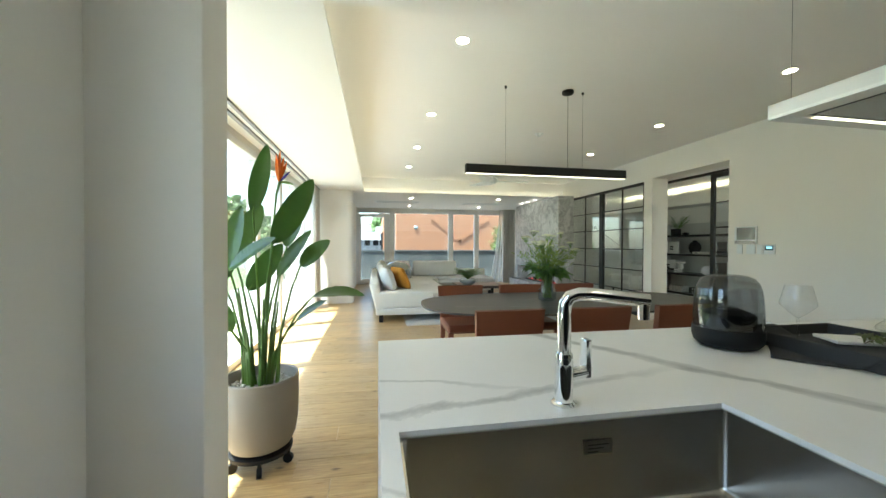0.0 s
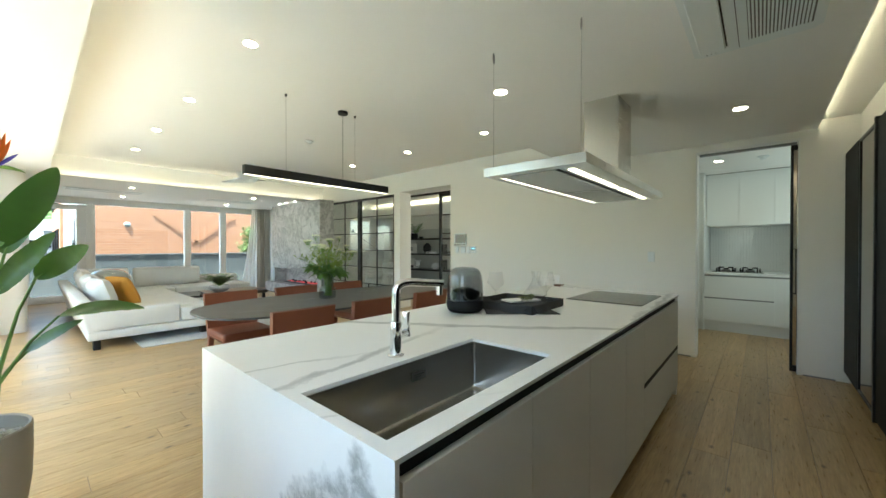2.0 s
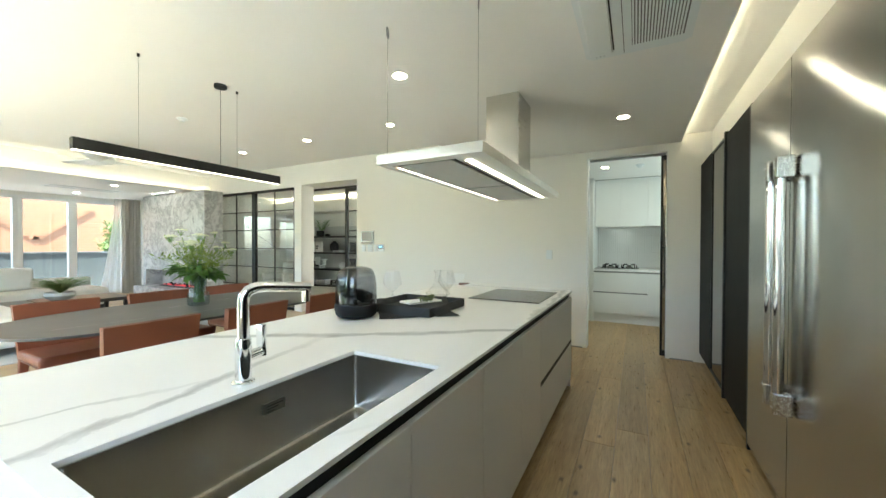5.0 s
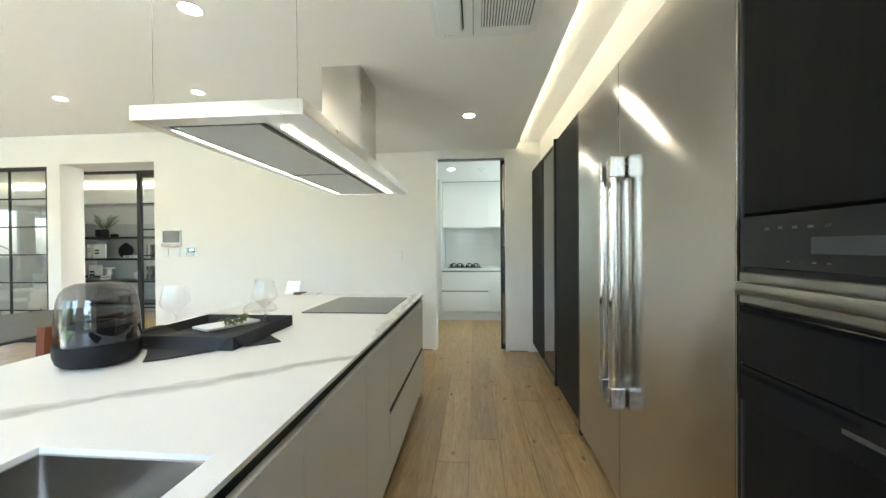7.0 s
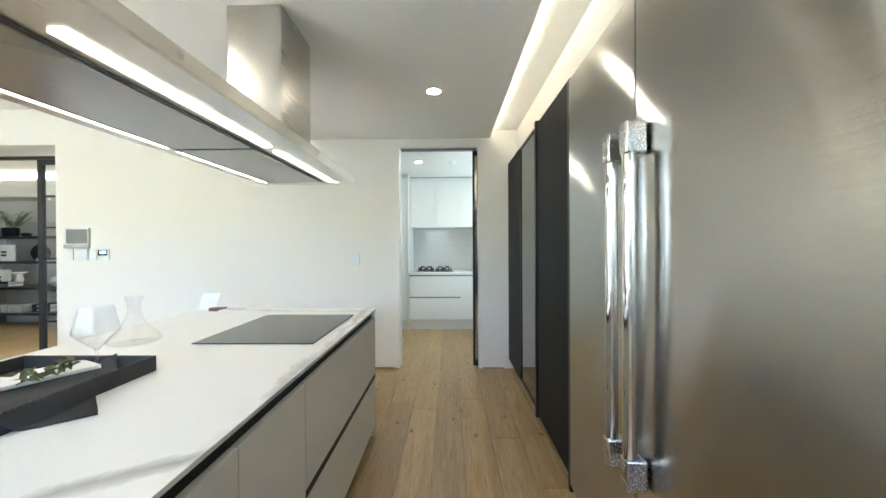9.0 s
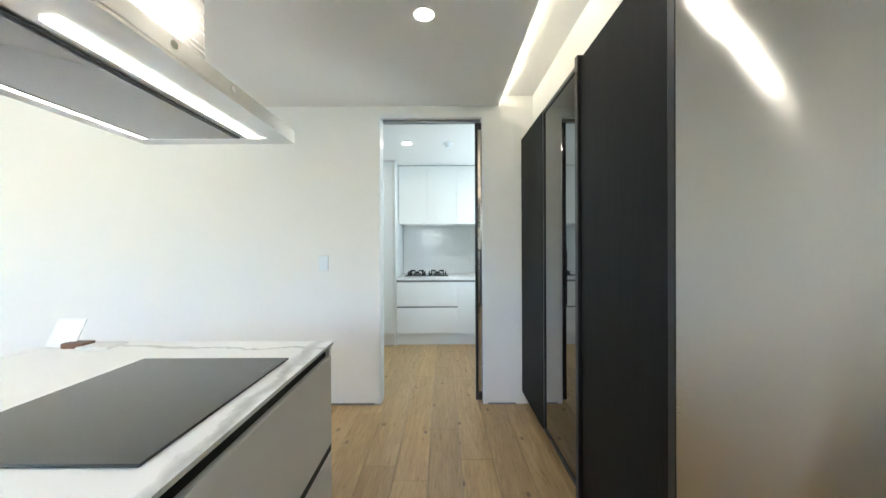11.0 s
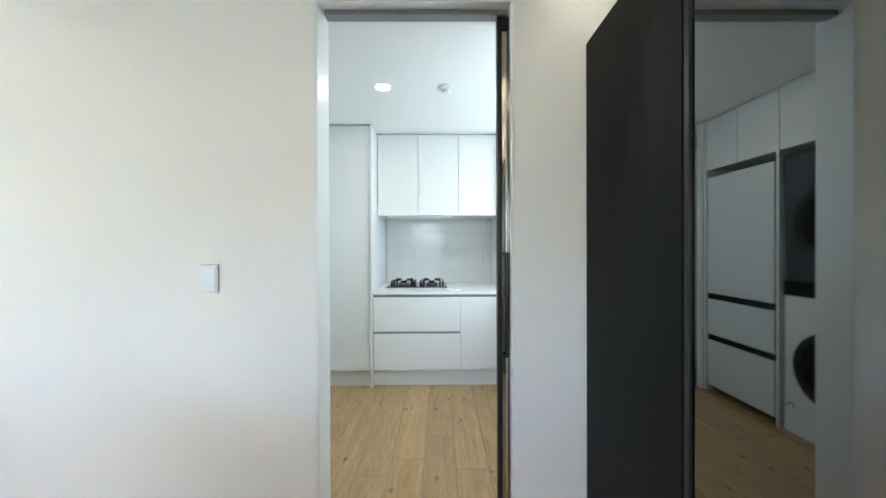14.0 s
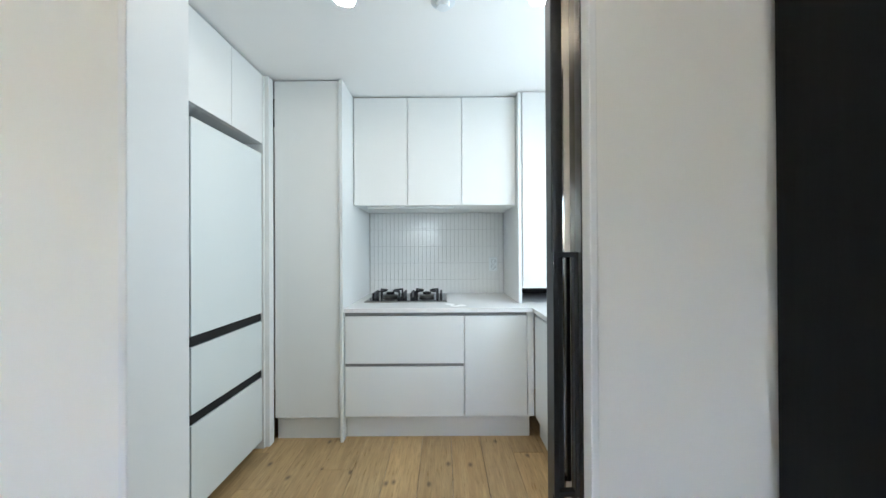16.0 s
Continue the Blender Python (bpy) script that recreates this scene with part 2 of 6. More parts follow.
def leaf_mat(name, colour, gloss, ribs=True):
    m, t, b = nodes_of(name)
    info = t.nodes.new("ShaderNodeNewGeometry")
    n = noise_of(t, place(t), 9, 4)
    base = mix_colour(t, n, tuple(c * 0.7 for c in colour), tuple(c * 1.25 for c in colour))
    base = mix_colour(t, calc(t, "MULTIPLY", info.outputs["Random Per Island"], 0.35), base, (0.20, 0.30, 0.07))
    t.links.new(base, b.inputs["Base Color"])
    b.inputs["Roughness"].default_value = gloss
    tr = t.nodes.new("ShaderNodeBsdfTranslucent")
    t.links.new(base, tr.inputs[0])
    mx = t.nodes.new("ShaderNodeMixShader")
    mx.inputs[0].default_value = 0.3
    t.links.new(b.outputs[0], mx.inputs[1])
    t.links.new(tr.outputs[0], mx.inputs[2])
    t.links.new(mx.outputs[0], t.nodes["Material Output"].inputs[0])
    return m


def sheer_mat():
    m, t, b = nodes_of("sheer_voile")
    t.nodes.remove(b)
    a, c, d = t.nodes.new("ShaderNodeBsdfTransparent"), t.nodes.new("ShaderNodeBsdfTranslucent"), t.nodes.new("ShaderNodeBsdfDiffuse")
    weave = noise_of(t, place(t, (1, 1, 0.2)), 40, 3)
    tone = mix_colour(t, weave, (0.78, 0.77, 0.74), (0.86, 0.85, 0.83))
    t.links.new(tone, c.inputs[0])
    t.links.new(tone, d.inputs[0])
    m1, m2 = t.nodes.new("ShaderNodeMixShader"), t.nodes.new("ShaderNodeMixShader")
    m1.inputs[0].default_value, m2.inputs[0].default_value = 0.5, 0.62
    t.links.new(c.outputs[0], m1.inputs[1])
    t.links.new(d.outputs[0], m1.inputs[2])
    t.links.new(a.outputs[0], m2.inputs[1])
    t.links.new(m1.outputs[0], m2.inputs[2])
    t.links.new(m2.outputs[0], t.nodes["Material Output"].inputs[0])
    return m


WALL = surf("wall_paint", (0.83, 0.815, 0.768), 0.72, var=0.02, fine=180, bump=0.12)
CEIL = surf("ceiling_paint", (0.87, 0.865, 0.85), 0.8, var=0.015, fine=150, bump=0.06)
TRIM = surf("white_trim", (0.80, 0.80, 0.785), 0.4, var=0.02)
PVC = surf("white_window_profile", (0.82, 0.82, 0.815), 0.3, var=0.02)
MATT = surf("warm_matt_lacquer", (0.79, 0.77, 0.715), 0.48, var=0.02, fine=220, bump=0.03)
WHITE_LAC = surf("white_matt_lacquer", (0.80, 0.815, 0.805), 0.38, var=0.015, fine=220, bump=0.02)
GREY_RAIL = surf("grey_recess_rail", (0.26, 0.265, 0.27), 0.4, 0.4)
QUARTZ = quartz_mat()
SOLID_TOP = surf("white_solid_top", (0.83, 0.835, 0.835), 0.25, var=0.015)
MARBLE = marble_mat()
STEEL = steel_mat("brushed_steel_fridge", (0.50, 0.485, 0.455), 0.15, (0.2, 0.2, 6), 0.0, 0.95, 0.2)
STEEL_H = steel_mat("brushed_steel", (0.58, 0.565, 0.53), 0.27, (0.2, 4, 4))
STEEL_S = steel_mat("satin_steel", (0.66, 0.645, 0.61), 0.30, (0.1, 9, 9))
SINK_ST = steel_mat("sink_steel", (0.47, 0.45, 0.41), 0.25, (4, 0.3, 4))
CHROME = surf("chrome", (0.82, 0.82, 0.82), 0.07, 1.0, var=0.01)
BLACK_M = surf("black_metal", (0.018, 0.018, 0.019), 0.38, 0.3, var=0.1)
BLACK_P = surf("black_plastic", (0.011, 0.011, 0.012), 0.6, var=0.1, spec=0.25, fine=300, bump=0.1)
BLACK_G = surf("black_glass", (0.007, 0.007, 0.008), 0.06, var=0.02, spec=0.22)
HOB_G = surf("hob_glass", (0.035, 0.035, 0.035), 0.14, var=0.05)
# near black: shade painted into gaps, seams and slots; also plain dark plinths
SHADOW = surf("shade_and_dark_trim", (0.012, 0.012, 0.012), 0.6)
DARK_OAK = wood_mat("dark_stained_oak", (0.0028, 0.0029, 0.0034), (0.0075, 0.0078, 0.0088), "object", "z", 0.55, False, 0.8)
OVEN_ST = surf("oven_steel_strip", (0.24, 0.235, 0.215), 0.3, 1.0)
OAK = wood_mat("oiled_oak_plank", (0.41, 0.270, 0.120), (0.58, 0.415, 0.208), "object", "x", 0.29, True, 1.35)
OAK_FAR = wood_mat("oiled_oak_plank_far", (0.41, 0.270, 0.120), (0.58, 0.415, 0.208), "island", "x", 0.29, True, 1.35)
LEATHER = surf("cognac_leather", (0.20, 0.062, 0.030), 0.45, var=0.14, big=5, fine=240, bump=0.25)
LEATHER_D = surf("cognac_leather_welt", (0.13, 0.04, 0.02), 0.5, var=0.1)
CERAMIC = surf("charcoal_ceramic", (0.060, 0.060, 0.060), 0.42, var=0.12, big=3, fine=90)
FABRIC = surf("ivory_boucle", (0.70, 0.685, 0.645), 0.95, var=0.10, big=5, fine=190, bump=1.0)
MUSTARD = surf("mustard_velvet", (0.52, 0.235, 0.025), 0.8, var=0.12, big=9, fine=200, bump=0.3)
SILVER_F = surf("silver_grey_weave", (0.34, 0.34, 0.33), 0.35, 0.5, var=0.35, big=22, fine=120, bump=0.4)
DARK_F = surf("charcoal_weave", (0.042, 0.042, 0.044), 0.9, var=0.15, fine=260, bump=0.5)
CURTAIN = surf("grey_linen_curtain", (0.52, 0.50, 0.46), 0.92, var=0.08, fine=220, bump=0.3, stretch=(1, 1, 0.3))
SHEER = sheer_mat()
RUG = surf("pale_grey_rug", (0.48, 0.48, 0.48), 0.97, var=0.1, big=6, fine=150, bump=0.9)
POT = surf("sand_stoneware", (0.32, 0.29, 0.245), 0.6, var=0.08, big=6, fine=120, bump=0.25)
PEBBLE = surf("grey_pebble", (0.46, 0.43, 0.39), 0.8, var=0.25, big=60, fine=140, bump=0.3)
LEAF = leaf_mat("broad_leaf", (0.040, 0.105, 0.018), 0.28)
STALK = leaf_mat("green_stalk", (0.13, 0.25, 0.05), 0.4)
FERN = leaf_mat("fern_leaf", (0.11, 0.24, 0.045), 0.42)
SPRAY = leaf_mat("yellow_green_spray", (0.28, 0.36, 0.07), 0.6)
TREE = leaf_mat("tree_leaf", (0.07, 0.13, 0.035), 0.6)
GRASS = surf("lawn_grass", (0.13, 0.17, 0.07), 0.9, var=0.3, big=2, fine=80, bump=0.6)
BARK = surf("bark", (0.12, 0.09, 0.065), 0.9, var=0.25, fine=40, bump=0.8)
BLOOM = surf("orange_petal", (0.85, 0.20, 0.02), 0.45, var=0.12, big=30)
BLUE_P = surf("violet_petal", (0.08, 0.06, 0.35), 0.5)
UMBEL = surf("cream_umbel", (0.72, 0.74, 0.52), 0.8, var=0.15, big=30)
GLASS = pane_mat("window_glass", (0.965, 0.98, 0.975))
PART_G = pane_mat("partition_glass", (0.93, 0.95, 0.945), 1.6, 0.0, 1.6)
BRONZE = surf("bronze_mirror_glass", (0.62, 0.57, 0.48), 0.06, 1.0, var=0.01)
SMOKE = pane_mat("smoked_dome", (0.52, 0.54, 0.56), 1.5, 0.0, 2.2, 0.8)
CRYSTAL = pane_mat("crystal", (0.985, 0.988, 0.988), 1.5, 0.0, 2.0, 0.9)
VASE_G = pane_mat("grey_green_glass", (0.76, 0.82, 0.81), 1.5, 0.02, 1.4, 0.6)
BRICK = brick_mat()
PARAPET = surf("slate_grey_panel", (0.075, 0.088, 0.094), 0.7, var=0.1, big=2, fine=60, bump=0.2)
RENDERED = surf("pale_render", (0.20, 0.20, 0.195), 0.85, var=0.08, big=0.5)
ROOF = surf("grey_roof", (0.12, 0.125, 0.135), 0.8, var=0.15)
# balcony floor, out of view, made pale to bounce light onto the living ceiling
BALCONY_BOUNCE = surf("pale_balcony_bounce", (0.64, 0.62, 0.585), 0.6, var=0.06, fine=40, bump=0.1)
PAVING = surf("pale_deck_paving", (0.47, 0.455, 0.43), 0.8, var=0.1, fine=40, bump=0.2)
GROUND = surf("asphalt_ground", (0.16, 0.16, 0.15), 0.9, var=0.2, big=0.4)
TILE = surf("white_glazed_tile", (0.79, 0.80, 0.79), 0.12, var=0.03, big=30, fine=12, bump=0.35)
GROUT = surf("pale_grout", (0.58, 0.58, 0.57), 0.85)
PAPER = surf("white_paper", (0.78, 0.77, 0.74), 0.7)
INK = surf("dark_ink", (0.03, 0.03, 0.03), 0.7)
SCREEN = glow("panel_screen", (0.30, 0.55, 0.66), 0.35)
WARM_LED = glow("warm_led", (1.0, 0.84, 0.58), 1.1)
COOL_LED = glow("hood_led", (1.0, 0.88, 0.68), 0.6)
LAMP_W = glow("lamp_white", (1.0, 0.85, 0.63), 11.5)
EMBER = glow("ember_red", (1.0, 0.06, 0.07), 0.028)
SWITCH_P = surf("white_switch_plastic", (0.78, 0.82, 0.835), 0.3, var=0.01)


# ---- mesh helpers ----
def box(bm, x0, x1, y0, y1, z0, z1, bevel=0.0, seg=2):
    made = bmesh.ops.create_cube(bm, size=1.0)["verts"]
    for v in made:
        v.co = Vector(((x0 + x1) / 2 + v.co.x * (x1 - x0), (y0 + y1) / 2 + v.co.y * (y1 - y0), (z0 + z1) / 2 + v.co.z * (z1 - z0)))
    if bevel:
        edges = list({e for v in made for e in v.link_edges})
        bmesh.ops.bevel(bm, geom=edges, offset=bevel, segments=seg, profile=0.5, affect="EDGES", clamp_overlap=True)
    return bm


def cube(x0, x1, y0, y1, z0, z1, bevel=0.0, seg=2):
    return box(bmesh.new(), x0, x1, y0, y1, z0, z1, bevel, seg)


def tube(bm, points, radii, seg=10, caps=True):
    """A round bar through the points."""
    points = [Vector(p) for p in points]
    if isinstance(radii, (int, float)):
        radii = [radii] * len(points)
    rings, side = [], None
    for i, (p, r) in enumerate(zip(points, radii)):
        way = (points[min(i + 1, len(points) - 1)] - points[max(i - 1, 0)]).normalized()
        if side is None:
            side = way.orthogonal().normalized()
        side = (side - way * side.dot(way)).normalized()
        up = way.cross(side)
        rings.append([bm.verts.new(p + r * (math.cos(a) * side + math.sin(a) * up)) for a in (2 * math.pi * k / seg for k in range(seg))])
    for a, b in zip(rings, rings[1:]):
        for k in range(seg):
            bm.faces.new((a[k], a[(k + 1) % seg], b[(k + 1) % seg], b[k]))
    if caps:
        bm.faces.new(rings[0][::-1])
        bm.faces.new(rings[-1])
    return bm


def lathe(bm, profile, seg=32, centre=(0, 0, 0), squash=1.0):
    """Turn (radius, height) pairs about z."""
    cx, cy, cz = centre
    rings = []
    for r, z in profile:
        if r < 1e-5:
            rings.append([bm.verts.new((cx, cy, cz + z))])
        else:
            rings.append([bm.verts.new((cx + r * math.cos(2 * math.pi * k / seg), cy + squash * r * math.sin(2 * math.pi * k / seg), cz + z)) for k in range(seg)])
    for a, b in zip(rings, rings[1:]):
        for k in range(seg):
            j = (k + 1) % seg
            if len(a) == 1 and len(b) > 1:
                bm.faces.new((a[0], b[j], b[k]))
            elif len(b) == 1 and len(a) > 1:
                bm.faces.new((a[k], a[j], b[0]))
            elif len(a) > 1:
                bm.faces.new((a[k], a[j], b[j], b[k]))
    return bm


def prism(bm, outline, z0, z1, bevel=0.0):
    """An upright slab from an outline of (x, y) pairs."""
    low, high = ([bm.verts.new((x, y, z)) for x, y in outline] for z in (z0, z1))
    n = len(outline)
    top, bottom = bm.faces.new(high), bm.faces.new(low[::-1])
    for k in range(n):
        bm.faces.new((low[k], low[(k + 1) % n], high[(k + 1) % n], high[k]))
    if bevel:
        bmesh.ops.bevel(bm, geom=list(set(top.edges) | set(bottom.edges)), offset=bevel, segments=2, profile=0.5, affect="EDGES")
    return bm


def mesh_of(name, bm, material, smooth=True):
    bmesh.ops.recalc_face_normals(bm, faces=bm.faces)
    bm.normal_update()
    creases = []
    if smooth and len(bm.faces) < 4000:
        bm.edges.index_update()
        for e in bm.edges:
            if len(e.link_faces) == 2:
                angle = e.calc_face_angle(0.0)
                big, small = sorted((f.calc_area() for f in e.link_faces), reverse=True)
                if angle > 0.6 or (angle > 0.22 and big > 12 * small):
                    creases.append(e.index)
        smooth = len(creases) < 0.9 * len(bm.edges)
    data = bpy.data.meshes.new(name)
    bm.to_mesh(data)
    bm.free()
    data.materials.append(material)
    if smooth:
        data.shade_smooth()
        for k in creases:
            data.edges[k].use_edge_sharp = True
        data.update()
    else:
        data.shade_flat()
    return data


def part(name, bm, material, parent, label="", smooth=True):
    ob = new(name, mesh_of(name, bm, material, smooth))
    ob.parent = parent
    return tagged(ob, label)


def setting(name, bm, material, label="", smooth=False):
    return tagged(new(name, mesh_of(name, bm, material, smooth)), label, kind="structure")


def thing(name, at, label, category, group="", turn=0):
    ob = new(name)
    ob.matrix_basis = pose(*at, 0, 0, turn)
    ob.empty_display_size = 0.1
    return tagged(ob, label, category, group)


def single(name, bm, material, at, label, category, group="", turn=0):
    ob = new(name, mesh_of(name, bm, material))
    ob.matrix_basis = pose(*at, 0, 0, turn)
    return tagged(ob, label, category, group)


def rounded(w, d, r, n=6):
    """A rectangle outline about 0, 0 with round corners."""
    pts = []
    for cx, cy, a0 in ((w / 2 - r, d / 2 - r, 0), (-w / 2 + r, d / 2 - r, 90), (-w / 2 + r, -d / 2 + r, 180), (w / 2 - r, -d / 2 + r, 270)):
        pts += [(cx + r * math.cos(radians(a0 + 90 * k / n)), cy + r * math.sin(radians(a0 + 90 * k / n))) for k in range(n + 1)]
    return pts


def pillow(bm, w, h, d, puff=0.5, n=12, m=None):
    """A stuffed cushion in the xz plane, w wide, h high, d thick, pinched at the rim."""
    grid = {}
    for side in (1, -1):
        for i in range(n + 1):
            for j in range(n + 1):
                u, v = 2 * i / n - 1, 2 * j / n - 1
                full = max(0.0, (1 - u ** 4) * (1 - v ** 4)) ** puff
                pinch = 1 - 0.06 * (u * u * v * v)
                rim = i in (0, n) or j in (0, n)
                if rim and side == -1:
                    grid[side, i, j] = grid[1, i, j]
                    continue
                co = Vector((u * w / 2 * pinch * (1 - 0.05 * (1 - abs(v)) * abs(u)), side * d / 2 * full, v * h / 2 * pinch))
                grid[side, i, j] = bm.verts.new(m @ co if m else co)
        for i in range(n):
            for j in range(n):
                q = [grid[side, i, j], grid[side, i + 1, j], grid[side, i + 1, j + 1], grid[side, i, j + 1]]
                bm.faces.new(q if side == -1 else q[::-1])
    return bm


# ---- structure ----
LOW, HIGH, PANTRY_H = 2.41, 2.765, 2.395
WX = 4.55  # face of the long wall

setting("ground", cube(-150, 150, -60, 300, -3.3, -3.0), GROUND)
floor = setting("floor", cube(-1.55, 7.3, -1.6, 11.85, -0.25, -0.022), BARK)

bm = bmesh.new()
box(bm, WX, WX + 0.15, 0.40, 4.06, 0, 3.0)
box(bm, WX, WX + 0.15, -0.45, 0.40, 2.34, 3.0)
box(bm, WX, WX + 0.04, -1.6, -0.45, 0, 3.0)
box(bm, WX + 0.10, WX + 0.15, -1.6, -0.408, 0, 3.0)
box(bm, WX, WX + 0.30, 4.06, 5.41, 2.385, 3.0)
box(bm, WX, WX + 0.30, 5.41, 5.60, 0, 3.0)
box(bm, WX, WX + 0.15, 5.60, 8.06, 2.36, 3.0)
box(bm, WX, WX + 0.30, 8.06, 11.85, 0, 3.0)
setting("wall_east", bm, WALL, "warm white painted wall with pantry door and openings")
setting("wall_south", cube(-1.2, 7.4, -1.75, -1.6, -0.2, 3.0), WALL)
# with an unseen opening added behind the start, admitting sky light to the kitchen
bm = bmesh.new()
box(bm, -1.15, -0.95, -1.6, -0.62, 0, 3.0)
box(bm, -1.15, -0.95, 0.82, 1.41, 0, 3.0)
box(bm, -1.15, -0.95, -0.62, 0.02, 0, 3.0)
box(bm, -1.15, -0.95, 0.02, 0.82, 0, 0.84)
box(bm, -1.15, -0.95, 0.02, 0.82, 2.16, 3.0)
box(bm, -1.55, -0.60, 1.41, 1.62, 0, 3.0, 0.004)
setting("wall_west", bm, WALL, "off-white wall ending in a short return")
bm = bmesh.new()
box(bm, -1.75, -0.62, 8.40, 11.85, 0, 3.0)
setting("wall_living_west", bm, WALL)
bm = prism(bmesh.new(), [(-1.02 + x, 8.22 + y) for x, y in rounded(1.04, 0.46, 0.13, 8)], 0, LOW + 0.01)
setting("column", bm, TRIM, "white round-cornered column beside the window", True)

# ceilings: the lower one with its tray, and the two raised recesses for hidden strips
bm = bmesh.new()
box(bm, -1.6, -0.27, 1.85, 8.2, LOW, LOW + 0.02)
box(bm, -1.6, WX + 0.1, 8.2, 11.85, LOW, LOW + 0.02)
box(bm, -1.6, WX, -0.57, 1.85, LOW, LOW + 0.02)
setting("ceiling", bm, CEIL, "white lower plasterboard ceiling")
bm = bmesh.new()
box(bm, -0.60, WX, 1.75, 8.50, HIGH, HIGH + 0.1)
setting("ceiling_tray", bm, CEIL, "raised white ceiling tray over the dining area")
setting("tray_side_west", cube(-0.60, -0.45, 1.75, 8.50, LOW + 0.02, HIGH), CEIL)
setting("tray_side_north", cube(-0.45, WX, 8.38, 8.50, LOW + 0.02, HIGH), CEIL)
setting("tray_side_south", cube(-0.45, WX, 1.75, 1.85, LOW + 0.02, HIGH), CEIL)
bm = bmesh.new()
box(bm, -1.2, WX, -0.95, -0.45, 2.49, 2.55)
box(bm, -1.2, WX, -0.50, -0.45, LOW + 0.02, 2.49)
setting("ceiling_cove", bm, CEIL)
setting("wall_bulkhead", cube(-1.2, WX, -0.97, -0.85, 2.13, 2.49), WALL)
setting("roof_slab", cube(-1.9, 7.6, -1.9, 12.0, 3.0, 3.2), RENDERED)
setting("roof_overhang", cube(-2.1, 5.0, 11.85, 12.05, 2.55, 2.7), RENDERED)
setting("ceiling_pantry", cube(WX + 0.15, 7.3, -1.6, 2.3, PANTRY_H, PANTRY_H + 0.1), CEIL)
setting("ceiling_study", cube(WX + 0.15, 8.2, 2.4, 11.85, 2.52, 2.6), CEIL)
setting("wall_pantry_back", cube(7.2, 7.35, -1.6, 2.3, 0, 2.5), WALL)
setting("wall_pantry_north", cube(WX + 0.15, 7.3, 1.72, 1.85, 0, 2.5), WALL)
setting("wall_pantry_south", cube(WX + 0.15, 7.3, -1.55, -1.36, 0, 2.5), WALL)
setting("wall_study_back", cube(7.0, 7.15, 2.4, 11.85, 0, 2.6), WALL)
setting("wall_study_north", cube(WX + 0.3, 7.1, 8.9, 9.05, 0, 2.6), WALL)
setting("wall_study_south", cube(WX + 0.15, 7.1, 2.3, 2.42, 0, 2.6), WALL)
setting("study_bulkhead", cube(6.55, 7.0, 2.42, 8.9, 2.12, 2.40), WALL)


def led_strip(name, bm, material=WARM_LED):
    ob = tagged(new(name, mesh_of(name, bm, material)), "hidden warm light strip in a ceiling recess", "light strip")
    return ob


led_strip("light_strip", cube(-0.41, -0.39, 1.95, 8.3, LOW + 0.02, LOW + 0.03))
led_strip("light_strip", cube(-0.3, WX - 0.05, 8.31, 8.33, LOW + 0.02, LOW + 0.03))
led_strip("light_strip", cube(-0.9, WX - 0.05, -0.545, -0.525, LOW + 0.02, LOW + 0.03))
led_strip("light_strip", cube(6.72, 6.78, 2.6, 8.8, 2.40, 2.412), glow("study_led", (1.0, 0.88, 0.62), 2.2))

# shadow gap at the wall foot, painted as a grey strip; door lining
bm = bmesh.new()
for y0, y1 in ((0.44, 4.06), (-0.70, -0.48)):
    box(bm, WX - 0.006, WX + 0.001, y0, y1, 0.0, 0.012)
setting("baseboard", bm, GREY_RAIL)
bm = bmesh.new()
box(bm, WX - 0.004, WX + 0.156, 0.386, 0.402, 0, 2.34, 0.002)
box(bm, WX - 0.004, WX + 0.035, -0.452, -0.438, 0, 2.34, 0.002)
box(bm, WX - 0.004, WX + 0.156, -0.452, 0.402, 2.318, 2.341, 0.002)
setting("trim", bm, TRIM, "slim white door lining")
setting("door_track", cube(WX + 0.045, WX + 0.095, -0.43, 0.37, 2.296, 2.318), GREY_RAIL)

# pantry sliding door, almost wholly inside its pocket
door = thing("door_1", (WX + 0.05, -0.386, 0.012), "black-framed glass sliding door slid into its pocket", "door")
door["kind"] = "structure"
for y0, y1, z0, z1 in ((-0.022, 0, 0, 2.28), (-0.9, -0.855, 0, 2.28), (-0.855, -0.022, 0, 0.06), (-0.855, -0.022, 2.23, 2.28)):
    part("stile", cube(0, 0.04, y0, y1, z0, z1, 0.003), BLACK_M, door)
part("pane", cube(0.016, 0.024, -0.855, -0.022, 0.06, 2.23), BRONZE, door, "pale bronze mirror glass")
for y0, y1, z0, z1 in ((-0.008, 0.002, 0.78, 1.24), (-0.046, -0.038, 0.78, 1.24), (-0.038, -0.008, 0.78, 0.79), (-0.038, -0.008, 1.23, 1.24)):
    part("door_handle", cube(-0.014, 0.0, y0, y1, z0, z1, 0.001), BLACK_M, door)

setting("door_seal", cube(WX + 0.036, WX + 0.099, -0.4495, -0.437, 0.0, 2.296), BLACK_M)

